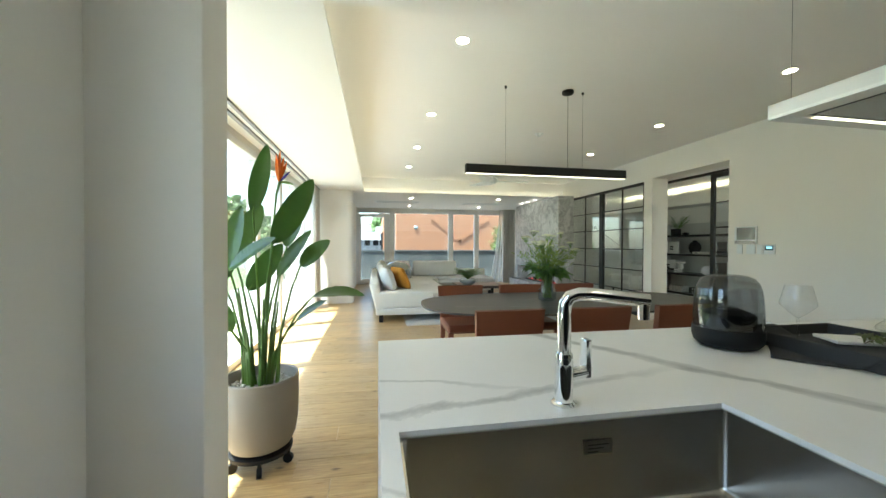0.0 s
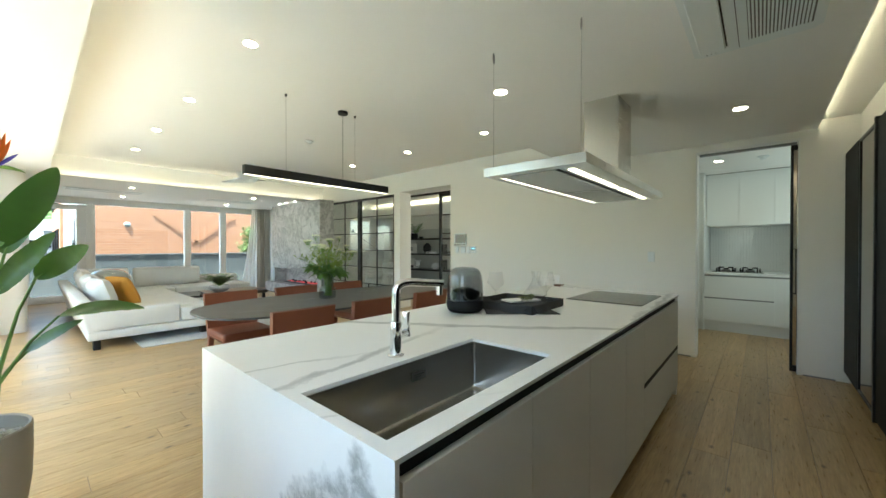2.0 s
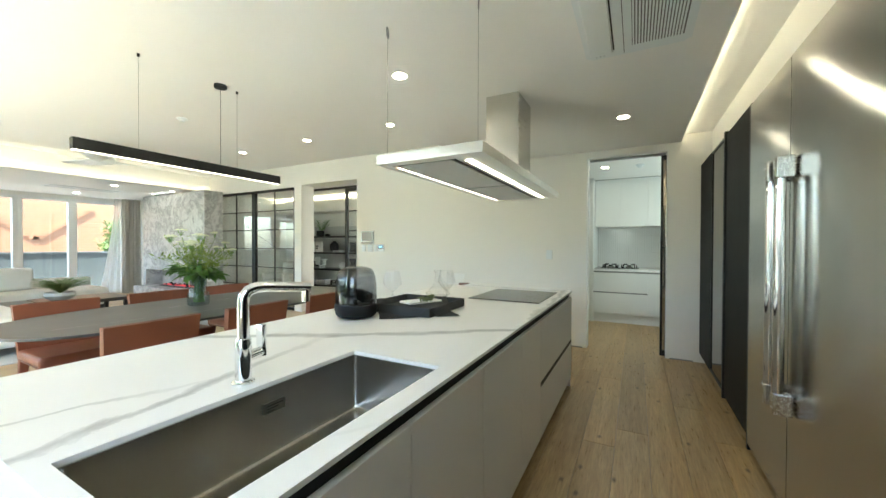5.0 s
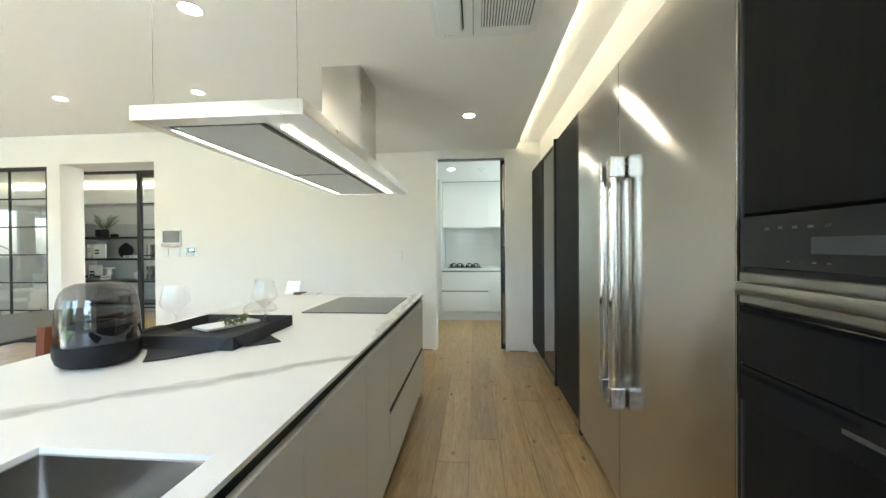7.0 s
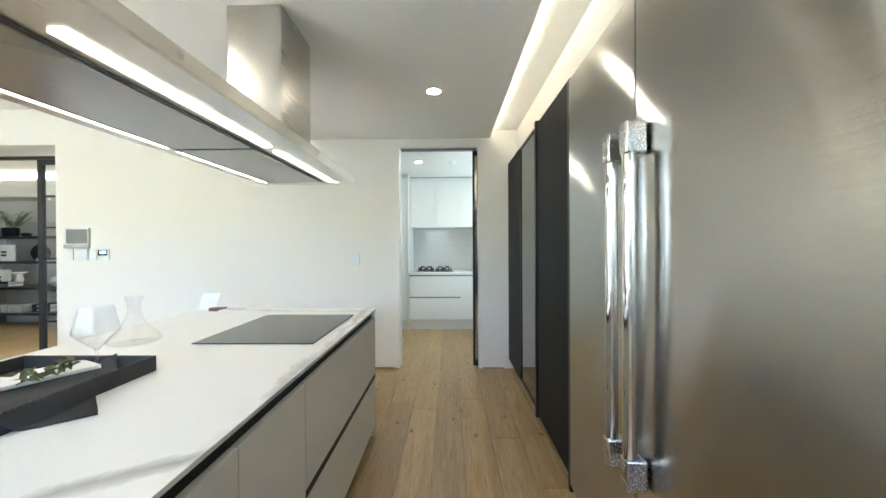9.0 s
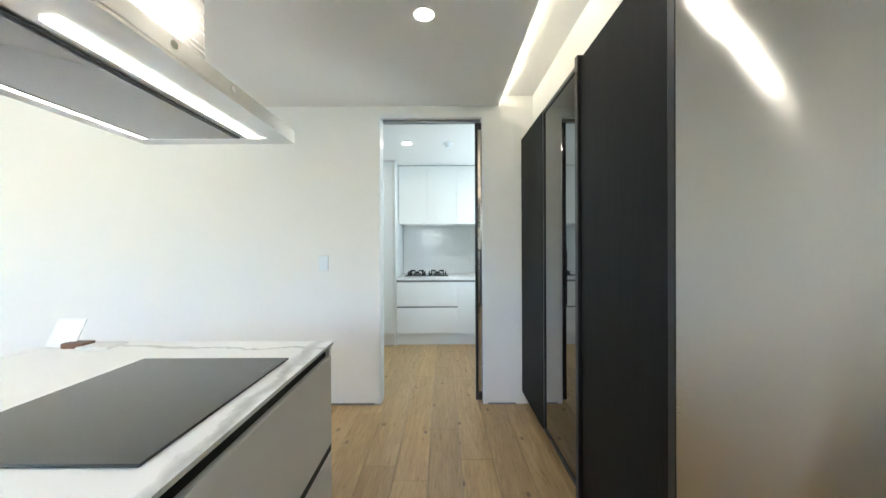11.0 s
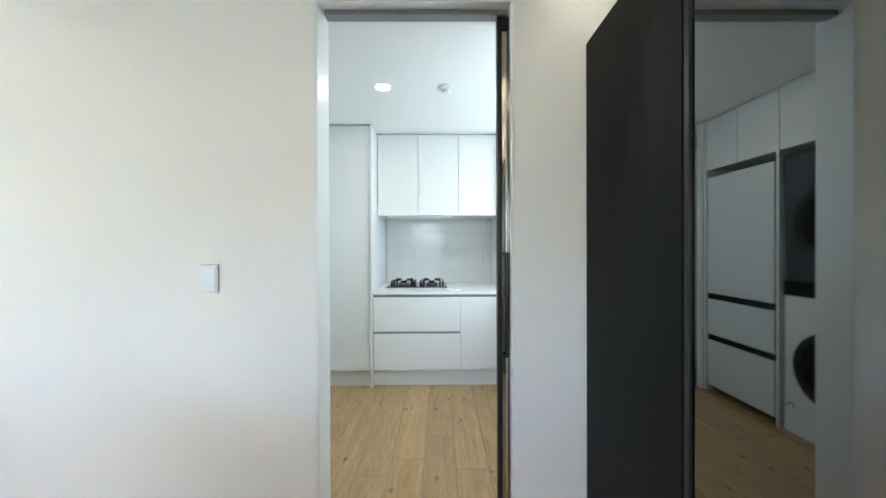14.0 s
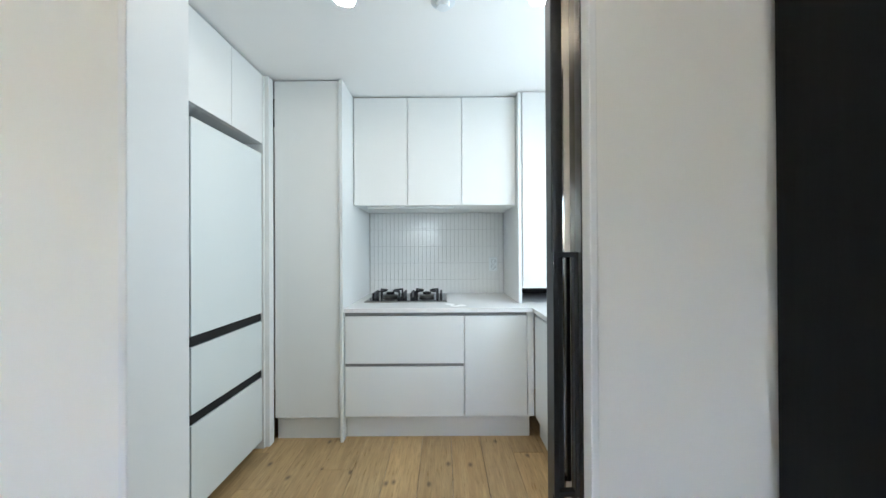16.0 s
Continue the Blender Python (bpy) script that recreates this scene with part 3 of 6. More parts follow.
# glazed black partition to the study
partition = thing("glass_partition", (WX + 0.05, 5.60, 0), "black steel framed glass sliding partition with square panes", "partition")
partition["kind"] = "structure"
for y in (0.0, 1.20, 1.26, 2.41):
    part("post", cube(-0.03, 0.03, y, y + 0.05, 0.0, 2.36, 0.003), BLACK_M, partition)
part("head_rail", cube(-0.035, 0.035, 0, 2.46, 2.315, 2.361, 0.003), BLACK_M, partition)
part("sill_rail", cube(-0.035, 0.035, 0, 2.46, 0, 0.05, 0.003), BLACK_M, partition)
for y0, y1 in ((0.05, 1.20), (1.31, 2.41)):
    part("pane", cube(-0.004, 0.004, y0, y1, 0.05, 2.315), PART_G, partition)
    for k in range(1, 6):
        z = 0.05 + k * 2.265 / 6
        part("bar", cube(-0.011, 0.011, y0, y1, z - 0.009, z + 0.009), BLACK_M, partition)
    ym = (y0 + y1) / 2
    part("bar", cube(-0.0115, 0.0115, ym - 0.009, ym + 0.009, 0.05, 2.315), BLACK_M, partition)

# black-framed sliding door in the study opening
sl = thing("door_2", (WX + 0.33, 4.06, 0), "black-framed glass sliding door half open before shelves", "door")
sl["kind"] = "structure"
part("head_rail", cube(-0.03, 0.03, -0.3, 1.62, 2.31, 2.345, 0.003), BLACK_M, sl)
part("jamb_post", cube(-0.03, 0.03, 1.57, 1.60, 0, 2.31, 0.002), BLACK_M, sl)
for y0, y1 in ((0.50, 0.56), (-0.5, -0.44)):
    part("stile", cube(-0.02, 0.02, y0, y1, 0.01, 2.31, 0.003), BLACK_M, sl)
part("rail", cube(-0.02, 0.02, -0.44, 0.50, 0.01, 0.07, 0.003), BLACK_M, sl)
part("rail", cube(-0.02, 0.02, -0.44, 0.50, 2.25, 2.31, 0.003), BLACK_M, sl)
for k in range(1, 6):
    z = 0.07 + k * 2.18 / 6
    part("bar", cube(-0.012, 0.012, -0.44, 0.50, z - 0.01, z + 0.01), BLACK_M, sl)
part("pane", cube(-0.004, 0.004, -0.44, 0.50, 0.07, 2.25), PART_G, sl)


def window_unit(name, at, turn, width, height, rails, label, depth=0.12, handle_side=0):
    """A white window: outer profile, a pane in each bay; rails gives the inner uprights (offset, width)."""
    w = thing(name, at, label, "window", turn=turn)
    w["kind"] = "structure"
    f = 0.075
    part("frame_rail", cube(0, width, 0, depth, 0, f, 0.006), PVC, w)
    part("frame_rail", cube(0, width, 0, depth, height - f, height, 0.006), PVC, w)
    part("frame_post", cube(0, f, 0, depth, f, height - f, 0.006), PVC, w)
    part("frame_post", cube(width - f, width, 0, depth, f, height - f, 0.006), PVC, w)
    edges = [f]
    for x, wd in rails:
        part("mullion", cube(x, x + wd, 0, depth, f, height - f, 0.006), PVC, w)
        edges += [x, x + wd]
    edges.append(width - f)
    for a, b in zip(edges[::2], edges[1::2]):
        p = part("pane", cube(a, b, depth * 0.45, depth * 0.45 + 0.012, f, height - f), GLASS, w)
        p.visible_shadow = False
    return w


# windows to the balcony
back_wins = window_unit("window_1", (-0.62, 11.70, 0.0), 0, 1.10, 2.33, [], "white glazed balcony door leaf")
part("door_handle", cube(0.05, 0.08, -0.05, 0.0, 1.0, 1.14, 0.006), PVC, back_wins)
for x0, x1 in ((0.02, 0.14), (0.86, 1.02)):
    part("sash", cube(x0, x1, -0.02, 0.10, 0.05, 2.22, 0.008), PVC, back_wins)
for z0, z1 in ((0.05, 0.16), (2.12, 2.22)):
    part("sash", cube(0.14, 0.86, -0.02, 0.10, z0, z1, 0.008), PVC, back_wins)
window_unit("window_2", (0.48, 11.70, 0.0), 0, 1.92, 2.33, [], "large fixed white-framed balcony window")
window_unit("window_3", (2.40, 11.70, 0.0), 0, 1.88, 2.33, [(0.80, 0.15)], "white-framed balcony sliding door")
bm = bmesh.new()
box(bm, -1.75, 4.85, 11.70, 11.85, 2.33, 3.0)
box(bm, 4.28, 4.85, 11.72, 11.85, 0, 2.33)
setting("wall_north", bm, WALL)

# windows to the terrace
for k, y in enumerate((1.62, 3.74, 5.86)):
    window_unit("window_%d" % (4 + k), (-1.42, y, 0.0), 90, 2.12, 2.34, [(1.0, 0.12)], "tall white-framed terrace sliding window")
setting("wall_terrace", cube(-1.55, -1.42, 1.62, 8.0, 2.34, 3.0), WALL)
bm = bmesh.new()
box(bm, -1.30, -1.26, 1.95, 7.98, LOW - 0.022, LOW, 0.002)
box(bm, -1.20, -1.17, 1.95, 7.98, LOW - 0.022, LOW, 0.002)
setting("curtain_track", bm, GREY_RAIL)


# ---- kitchen island ----
IX0, IX1, IY0, IY1, TOP = -0.01, 3.20, 0.362, 1.545, 0.862
SX0, SX1, SY0, SY1 = 0.028, 0.836, 0.432, 0.805  # the sink's opening
island = thing("kitchen_island", (0, 0, 0), "long matt greige kitchen island with black shadow gaps", "kitchen island")
part("body", cube(IX0 + 0.03, IX1 - 0.03, 0.86, IY1 - 0.34, 0.08, 0.80), MATT, island)
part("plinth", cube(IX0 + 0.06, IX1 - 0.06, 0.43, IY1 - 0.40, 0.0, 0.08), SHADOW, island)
# rail carries the shade under the worktop as its colour
part("shadow_rail", cube(IX0 + 0.03, IX1 - 0.03, 0.388, 0.42, 0.770, 0.849), SHADOW, island, "near-black rail giving the finger-pull recess its shade")
part("end_panel", cube(IX1 - 0.022, IX1, IY0 + 0.012, IY1 - 0.3, 0.0, 0.849, 0.002), MATT, island)
part("bottom_rail", cube(IX0 + 0.03, IX1 - 0.03, 0.42, 0.86, 0.08, 0.10), MATT, island)
for a, b in ((0.014, 0.556), (0.560, 1.060), (1.064, 1.596), (1.600, 1.994)):
    part("door", cube(a, b, 0.365, 0.386, 0.085, 0.806, 0.0015), MATT, island)
for z0, z1 in ((0.085, 0.400), (0.432, 0.806)):
    part("drawer_front", cube(1.998, IX1 - 0.026, 0.365, 0.386, z0, z1, 0.0015), MATT, island)
# dark filler set just behind the fronts, painting the gap's shade
part("drawer_gap", cube(2.0, IX1 - 0.028, 0.3665, 0.42, 0.4008, 0.4312), SHADOW, island, "near-black filler giving the finger-pull gap its shade")

# worktop with a folded end; four slabs leave the sink open
worktop = thing("worktop", (0, 0, 0), "white veined quartz worktop folding down over the island end", "worktop")
bm = bmesh.new()
xs, ys = [IX0, SX0, SX1, IX1], [IY0, SY0, SY1, IY1]
low = {(i, j): bm.verts.new((xs[i], ys[j], TOP - 0.012)) for i in range(4) for j in range(4)}
high = {(i, j): bm.verts.new((xs[i], ys[j], TOP)) for i in range(4) for j in range(4)}
for i in range(3):
    for j in range(3):
        if (i, j) == (1, 1):
            continue
        ring = [(i, j), (i + 1, j), (i + 1, j + 1), (i, j + 1)]
        bm.faces.new([high[k] for k in ring])
        bm.faces.new([low[k] for k in ring[::-1]])
        for a, b in zip(ring, ring[1:] + ring[:1]):
            mid = ((a[0] + b[0]) / 2, (a[1] + b[1]) / 2)
            rim = mid[0] in (0, 3) or mid[1] in (0, 3) or (mid in ((1.5, 1), (1.5, 2), (1, 1.5), (2, 1.5)))
            if rim:
                bm.faces.new((low[a], low[b], high[b], high[a]))
part("slab", bm, QUARTZ, worktop)
part("side_slab", cube(IX0, IX0 + 0.012, IY0, IY1, 0.0, TOP - 0.012, 0.0), QUARTZ, worktop)

sink = thing("sink", (0, 0, 0), "undermounted rectangular brushed steel sink", "sink")
bm = bmesh.new()
g, dz = 0.006, 0.21
o = [(SX0 + g, SY0 + g), (SX1 - g, SY0 + g), (SX1 - g, SY1 - g), (SX0 + g, SY1 - g)]
top_v = [bm.verts.new((x, y, TOP - 0.013)) for x, y in o]
low_v = [bm.verts.new((x + (0.006 if x < 0.4 else -0.006), y + (0.006 if y < 0.6 else -0.006), TOP - dz)) for x, y in o]
for k in range(4):
    j = (k + 1) % 4
    bm.faces.new((top_v[k], top_v[j], low_v[j], low_v[k]))
bm.faces.new(low_v)
edges = [e for e in bm.edges if not all(v in top_v for v in e.verts)]
bmesh.ops.bevel(bm, geom=edges, offset=0.014, segments=3, profile=0.5, affect="EDGES")
bowl = part("bowl", bm, SINK_ST, sink)
bm = bmesh.new()
for x0, x1, y0, y1 in ((SX0, SX1, SY0, SY0 + g), (SX0, SX1, SY1 - g, SY1), (SX0, SX0 + g, SY0 + g, SY1 - g), (SX1 - g, SX1, SY0 + g, SY1 - g)):
    box(bm, x0, x1, y0, y1, TOP - 0.016, TOP - 0.0125)
part("rim", bm, SINK_ST, sink)
bm = tube(bmesh.new(), [(0.43, 0.60, TOP - dz + 0.001), (0.43, 0.60, TOP - dz + 0.006)], [0.058, 0.055], 28)
part("drain", bm, CHROME, sink, "round chrome drain")
plate = part("maker_plate", cube(0.45, 0.52, SY1 - 0.0125, SY1 - 0.0105, TOP - 0.085, TOP - 0.055, 0.0), OVEN_ST, sink, "small etched plate")
for k in range(3):
    part("mark", cube(0.458, 0.512 - 0.014 * k, SY1 - 0.0135, SY1 - 0.0127, TOP - 0.065 - 0.008 * k, TOP - 0.0625 - 0.008 * k), INK, sink)

tap = thing("kitchen_tap", (0.44, 0.87, TOP), "polished chrome swan-square kitchen tap with side lever", "tap")
part("base_ring", lathe(bmesh.new(), [(0, 0), (0.031, 0), (0.031, 0.004), (0.026, 0.008), (0, 0.008)], 28), CHROME, tap)
part("column", tube(bmesh.new(), [(0, 0, 0.006), (0, 0, 0.10), (0, 0, 0.125), (0, 0, 0.13)], [0.022, 0.022, 0.0205, 0.0175], 24), CHROME, tap)
part("spout", tube(bmesh.new(), [(0, 0, 0.125), (0, 0, 0.225), (0.002, -0.001, 0.25), (0.012, -0.006, 0.267), (0.03, -0.016, 0.275), (0.05, -0.027, 0.276), (0.166, -0.088, 0.266)],
                   [0.0165, 0.0165, 0.0165, 0.0165, 0.0165, 0.016, 0.0155], 20), CHROME, tap)
part("nozzle", tube(bmesh.new(), [(0.155, -0.082, 0.262), (0.155, -0.082, 0.222)], [0.0135, 0.0125], 18), CHROME, tap)
part("lever_stem", tube(bmesh.new(), [(0.015, 0.005, 0.07), (0.07, 0.02, 0.07)], 0.016, 18), CHROME, tap)
part("lever", cube(0.064, 0.080, 0.004, 0.036, 0.055, 0.155, 0.004), CHROME, tap)

hob = thing("induction_hob", (2.613, 0.710, TOP), "flush black glass induction hob", "hob")
part("glass", cube(-0.327, 0.327, -0.264, 0.264, 0.0005, 0.007, 0.0025), HOB_G, hob)
for k in range(3):
    part("touch_mark", cube(0.17 + 0.03 * k, 0.185 + 0.03 * k, -0.245, -0.241, 0.0066, 0.0074), GREY_RAIL, hob, "printed touch mark")

# ---- cooker hood ----
HX0, HX1, HY0, HY1, HZ = 1.275, 3.042, 0.46, 1.05, 1.677
hood = thing("cooker_hood", (0, 0, 0), "flat steel island cooker hood with light strips, hung from the ceiling", "cooker hood")
bm = cube(HX0, HX1, HY0, HY1, HZ + 0.006, HZ + 0.05, 0.003)
part("canopy", bm, STEEL_S, hood)
bm = bmesh.new()
for x0, x1, y0, y1 in ((HX0, HX1, HY0, HY0 + 0.075), (HX0, HX1, HY1 - 0.05, HY1), (HX0, HX0 + 0.07, HY0 + 0.075, HY1 - 0.05), (HX1 - 0.07, HX1, HY0 + 0.075, HY1 - 0.05)):
    box(bm, x0 + 0.001, x1 - 0.001, y0 + 0.001, y1 - 0.001, HZ, HZ + 0.007)
part("rim", bm, STEEL_S, hood)
PANEL_G = surf("hood_panel_glass", (0.30, 0.29, 0.27), 0.22, 0.6, var=0.04)
for x0, x1 in ((1.36, 2.20), (2.22, 2.98)):
    part("panel", cube(x0, x1, 0.655, 0.972, HZ + 0.001, HZ + 0.005, 0.001), PANEL_G, hood, "grey glass panel")
    for y0, y1 in ((0.570, 0.605), (0.985, 1.006)):
        part("light_tube", cube(x0 + 0.05, x1 - 0.01, y0, y1, HZ + 0.0015, HZ + 0.005), COOL_LED, hood, "lit light strip")
    part("slot", cube(x0, x1, 0.638, 0.654, HZ + 0.0005, HZ + 0.0055), SHADOW, hood)
    part("slot", cube(x0, x1, 0.973, 0.981, HZ + 0.0005, HZ + 0.0055), SHADOW, hood)
    part("slot", cube(x0 - 0.013, x0 - 0.001, 0.638, 0.981, HZ + 0.0005, HZ + 0.0055), SHADOW, hood)
part("chimney", cube(2.43, 2.78, 0.64, 0.895, HZ + 0.05, LOW, 0.003), STEEL_H, hood)
for y in (0.66, 0.875):
    part("screw", tube(bmesh.new(), [(2.4305, y, LOW - 0.03), (2.4275, y, LOW - 0.03)], 0.004, 8), CHROME, hood)
for x, y in ((1.34, 1.025), (1.34, 0.51)):
    part("wire", tube(bmesh.new(), [(x, y, HZ + 0.05), (x, y, LOW)], 0.0010, 5), GREY_RAIL, hood)
    ring = bmesh.new()
    pts = [(x + 0.022 * math.cos(a), y + 0.01 * math.cos(a), LOW - 0.03 + 0.026 * math.sin(a)) for a in (2 * math.pi * k / 16 for k in range(17))]
    part("hook_ring", tube(ring, pts, 0.0032, 6, False), GREY_RAIL, hood)
for x in (1.55, 2.4, 2.62):
    part("button", tube(bmesh.new(), [(x, HY0 + 0.002, HZ + 0.03), (x, HY0 - 0.003, HZ + 0.03)], 0.009, 14), CHROME, hood)


# ---- ceiling fittings ----
def downlight():
    d = thing("downlight", (0, 0, 0), "small round recessed white ceiling downlight, lit", "downlight", "ceiling downlights")
    part("rim", lathe(bmesh.new(), [(0.043, 0.0), (0.052, -0.003), (0.055, 0.0)], 28), TRIM, d)
    part("lens", lathe(bmesh.new(), [(0.0, -0.001), (0.044, -0.001)], 28), LAMP_W, d, "glowing white lens")
    return d


first = downlight()
first.matrix_basis = pose(0.61, 2.67, HIGH)
for x, y, z in ((0.61, 4.22, HIGH), (0.61, 5.67, HIGH), (0.61, 7.1, HIGH), (3.49, 2.59, HIGH), (3.49, 4.06, HIGH), (3.49, 5.55, HIGH),
                (1.825, 1.285, LOW), (3.40, -0.03, LOW), (0.3, -0.03, LOW), (0.85, 9.05, LOW), (3.05, 8.9, LOW), (0.95, 10.9, LOW), (3.1, 10.9, LOW),
                (5.54, 0.265, PANTRY_H), (5.54, -0.62, PANTRY_H)):
    copy_thing(first, pose(x, y, z))


DIM_LENS = glow("lamp_dim_white", (1.0, 0.91, 0.77), 3.0)
for y in (8.75, 9.2, 9.6):
    d = copy_thing(first, pose(3.98, y, LOW))
    for c in d.children:
        if c.name.startswith("lens"):
            c.data = c.data.copy()
            c.data.materials[0] = DIM_LENS


def smoke_alarm(x, y, z):
    d = thing("smoke_detector", (x, y, z), "small white domed ceiling smoke detector", "smoke detector")
    part("base", lathe(bmesh.new(), [(0, 0), (0.055, 0), (0.055, -0.016), (0.045, -0.02), (0, -0.02)], 28), SWITCH_P, d)
    part("sensor", lathe(bmesh.new(), [(0.032, -0.02), (0.028, -0.04), (0.012, -0.044), (0, -0.044)], 20), SWITCH_P, d)
    return d


smoke_alarm(2.15, 4.65, HIGH)
smoke_alarm(5.54, -0.18, PANTRY_H)

ac = thing("ceiling_air_conditioner", (2.12, -0.13, LOW), "white ceiling cassette air conditioner with slatted grille", "air conditioner")
bm = prism(bmesh.new(), [(-0.72 + x, y) for x, y in rounded(1.44, 0.52, 0.03, 5)], -0.044, 0.0, 0.012)
part("panel", bm, SWITCH_P, ac)
part("flap", cube(-1.38, -0.07, 0.115, 0.232, -0.056, -0.043, 0.008, 3), SWITCH_P, ac)
# dark strips and plate laid on the panel as seam and grille shade
part("flap_gap", cube(-1.36, -0.08, 0.107, 0.114, -0.0455, -0.0435), SHADOW, ac)
part("cover_seam", cube(-1.42, -0.02, 0.058, 0.061, -0.0450, -0.0436), SHADOW, ac)
part("recess", cube(-1.34, -0.09, -0.22, 0.02, -0.047, -0.0435), surf("grille_shade", (0.12, 0.12, 0.12), 0.6), ac)
for k in range(17):
    y = -0.212 + k * 0.0138
    part("slat", cube(-1.33, -0.10, y, y + 0.0080, -0.053, -0.047), SWITCH_P, ac)
for k in range(3):
    part("indicator", cube(-0.032, -0.026, 0.16 + 0.02 * k, 0.165 + 0.02 * k, -0.0455, -0.0435), GREY_RAIL, ac)


def slot_diffuser(x0, x1, y):
    d = thing("slot_diffuser", ((x0 + x1) / 2, y, LOW), "flush white linear ceiling air outlet", "air outlet", "ceiling outlets")
    w = (x1 - x0) / 2
    part("plate", cube(-w, w, -0.22, 0.22, -0.006, 0.0, 0.002), SWITCH_P, d)
    for k in (-0.16, 0.10):
        part("slot", cube(-w + 0.04, w - 0.04, k, k + 0.05, -0.0075, -0.006), GREY_RAIL, d)


slot_diffuser(-0.05, 1.15, 9.95)
slot_diffuser(2.35, 3.5, 9.95)

# linear pendant over the table
pend = thing("linear_pendant", (1.63, 3.335, 1.915), "long black bar pendant lamp with lit underside", "pendant lamp")
part("bar", cube(-0.83, 0.83, -0.03, 0.03, 0.012, 0.095, 0.002), BLACK_M, pend)
part("diffuser", cube(-0.826, 0.826, -0.014, 0.014, 0.009, 0.012), COOL_LED, pend, "glowing white diffuser")
for x in (-0.44, 0.36):
    part("wire", tube(bmesh.new(), [(x, 0, 0.095), (x, 0, HIGH - 1.915)], 0.001, 6), BLACK_M, pend)
    part("anchor", cube(x - 0.008, x + 0.008, -0.008, 0.008, HIGH - 1.915 - 0.025, HIGH - 1.915, 0.002), BLACK_M, pend)
part("cable", tube(bmesh.new(), [(0.20, 0, HIGH - 1.925), (0.203, 0.004, 0.6), (0.198, -0.003, 0.3), (0.2, 0, 0.095)], 0.002, 6), BLACK_M, pend)
part("canopy", lathe(bmesh.new(), [(0, -0.03), (0.052, -0.028), (0.055, -0.02), (0.055, 0), (0, 0)], 28, (0.20, 0, HIGH - 1.915)), BLACK_M, pend)

# ceiling fan
fan = thing("ceiling_fan", (2.22, 6.85, HIGH), "white three-blade ceiling fan at rest", "ceiling fan")
part("rod", tube(bmesh.new(), [(0, 0, 0), (0, 0, -0.2)], 0.014, 12), SWITCH_P, fan)
part("canopy", lathe(bmesh.new(), [(0, -0.06), (0.05, -0.05), (0.07, 0), (0, 0)], 24), SWITCH_P, fan)
part("hub", lathe(bmesh.new(), [(0, -0.32), (0.06, -0.31), (0.10, -0.26), (0.09, -0.21), (0.03, -0.17), (0, -0.17)], 28), SWITCH_P, fan)
for k in range(3):
    bm = bmesh.new()
    rows = []
    for i in range(9):
        u = i / 8
        r, half = 0.07 + 0.62 * u, 0.035 + 0.075 * math.sin(math.pi * min(1, u * 0.85 + 0.1)) * (1 - 0.5 * u)
        bend = 0.10 * u * u
        rows.append([bm.verts.new((r, bend + s * half, -0.275 + 0.03 * s * (1 - u) + dz)) for s, dz in ((-1, 0), (1, 0), (1, 0.008), (-1, 0.008))])
    for a, b in zip(rows, rows[1:]):
        for j in range(4):
            bm.faces.new((a[j], a[(j + 1) % 4], b[(j + 1) % 4], b[j]))
    bm.faces.new(rows[0])
    bm.faces.new(rows[-1][::-1])
    bmesh.ops.rotate(bm, verts=bm.verts, cent=(0, 0, 0), matrix=Matrix.Rotation(radians(-15 + 120 * k), 3, "Z"))
    part("blade", bm, SWITCH_P, fan)

# ---- tall dark cabinets ----
FY = -0.75


def tall_unit(x0, x1, label, y=FY):
    u = thing("tall_cabinet", ((x0 + x1) / 2, -1.1, 0), label, "cabinet", "dark tall cabinets")
    w = (x1 - x0) / 2
    part("body", cube(-w + 0.003, w - 0.003, -0.45, 0.32, 0.10, 2.12), DARK_OAK, u)
    part("plinth", cube(-w + 0.003, w - 0.003, -0.45, 0.28, 0.0, 0.10), SHADOW, u)
    return u, w


u, w = tall_unit(3.92, 4.53, "black-stained oak tall cabinet with plain door")
part("door", cube(-w + 0.002, w - 0.002, 0.325, 0.35, 0.11, 2.13, 0.002), DARK_OAK, u, "vertical-grained black oak door")
u, w = tall_unit(3.285, 3.918, "tall cabinet with black-framed bronze mirror glass door")
for x0, x1, z0, z1 in ((-w, -w + 0.035, 0.08, 2.15), (w - 0.02, w, 0.11, 2.13), (-w + 0.035, w - 0.02, 0.11, 0.13), (-w + 0.035, w - 0.02, 2.11, 2.13)):
    part("door_frame", cube(x0, x1, 0.322, 0.362 if x0 == -w else 0.348, z0, z1, 0.002), BLACK_M, u)
MIRROR = surf("bronze_mirror", (0.205, 0.205, 0.195), 0.015, 1.0, var=0.01)
part("pane", cube(-w + 0.035, w - 0.02, 0.330, 0.340, 0.13, 2.11), MIRROR, u, "dark bronze mirror glass")
u, w = tall_unit(2.635, 3.283, "black-stained oak tall cabinet with plain door")
part("door", cube(-w + 0.002, w - 0.002, 0.325, 0.35, 0.10, 2.13, 0.002), DARK_OAK, u, "vertical-grained black oak door")
part("side_panel", cube(-w - 0.031, -w + 0.001, -0.45, 0.352, 0.02, 2.13, 0.002), BLACK_M, u)

# built-in fridge
def bulge(bm, x0, x1, y, z0, z1, rise, nx=10, nz=24):
    """A faintly bowed sheet-metal face."""
    grid = {}
    for i in range(nx + 1):
        for k in range(nz + 1):
            u, v = 2 * i / nx - 1, 2 * k / nz - 1
            grid[i, k] = bm.verts.new((x0 + (x1 - x0) * i / nx, y + rise * (1 - u * u) * (1 - abs(v) ** 3), z0 + (z1 - z0) * k / nz))
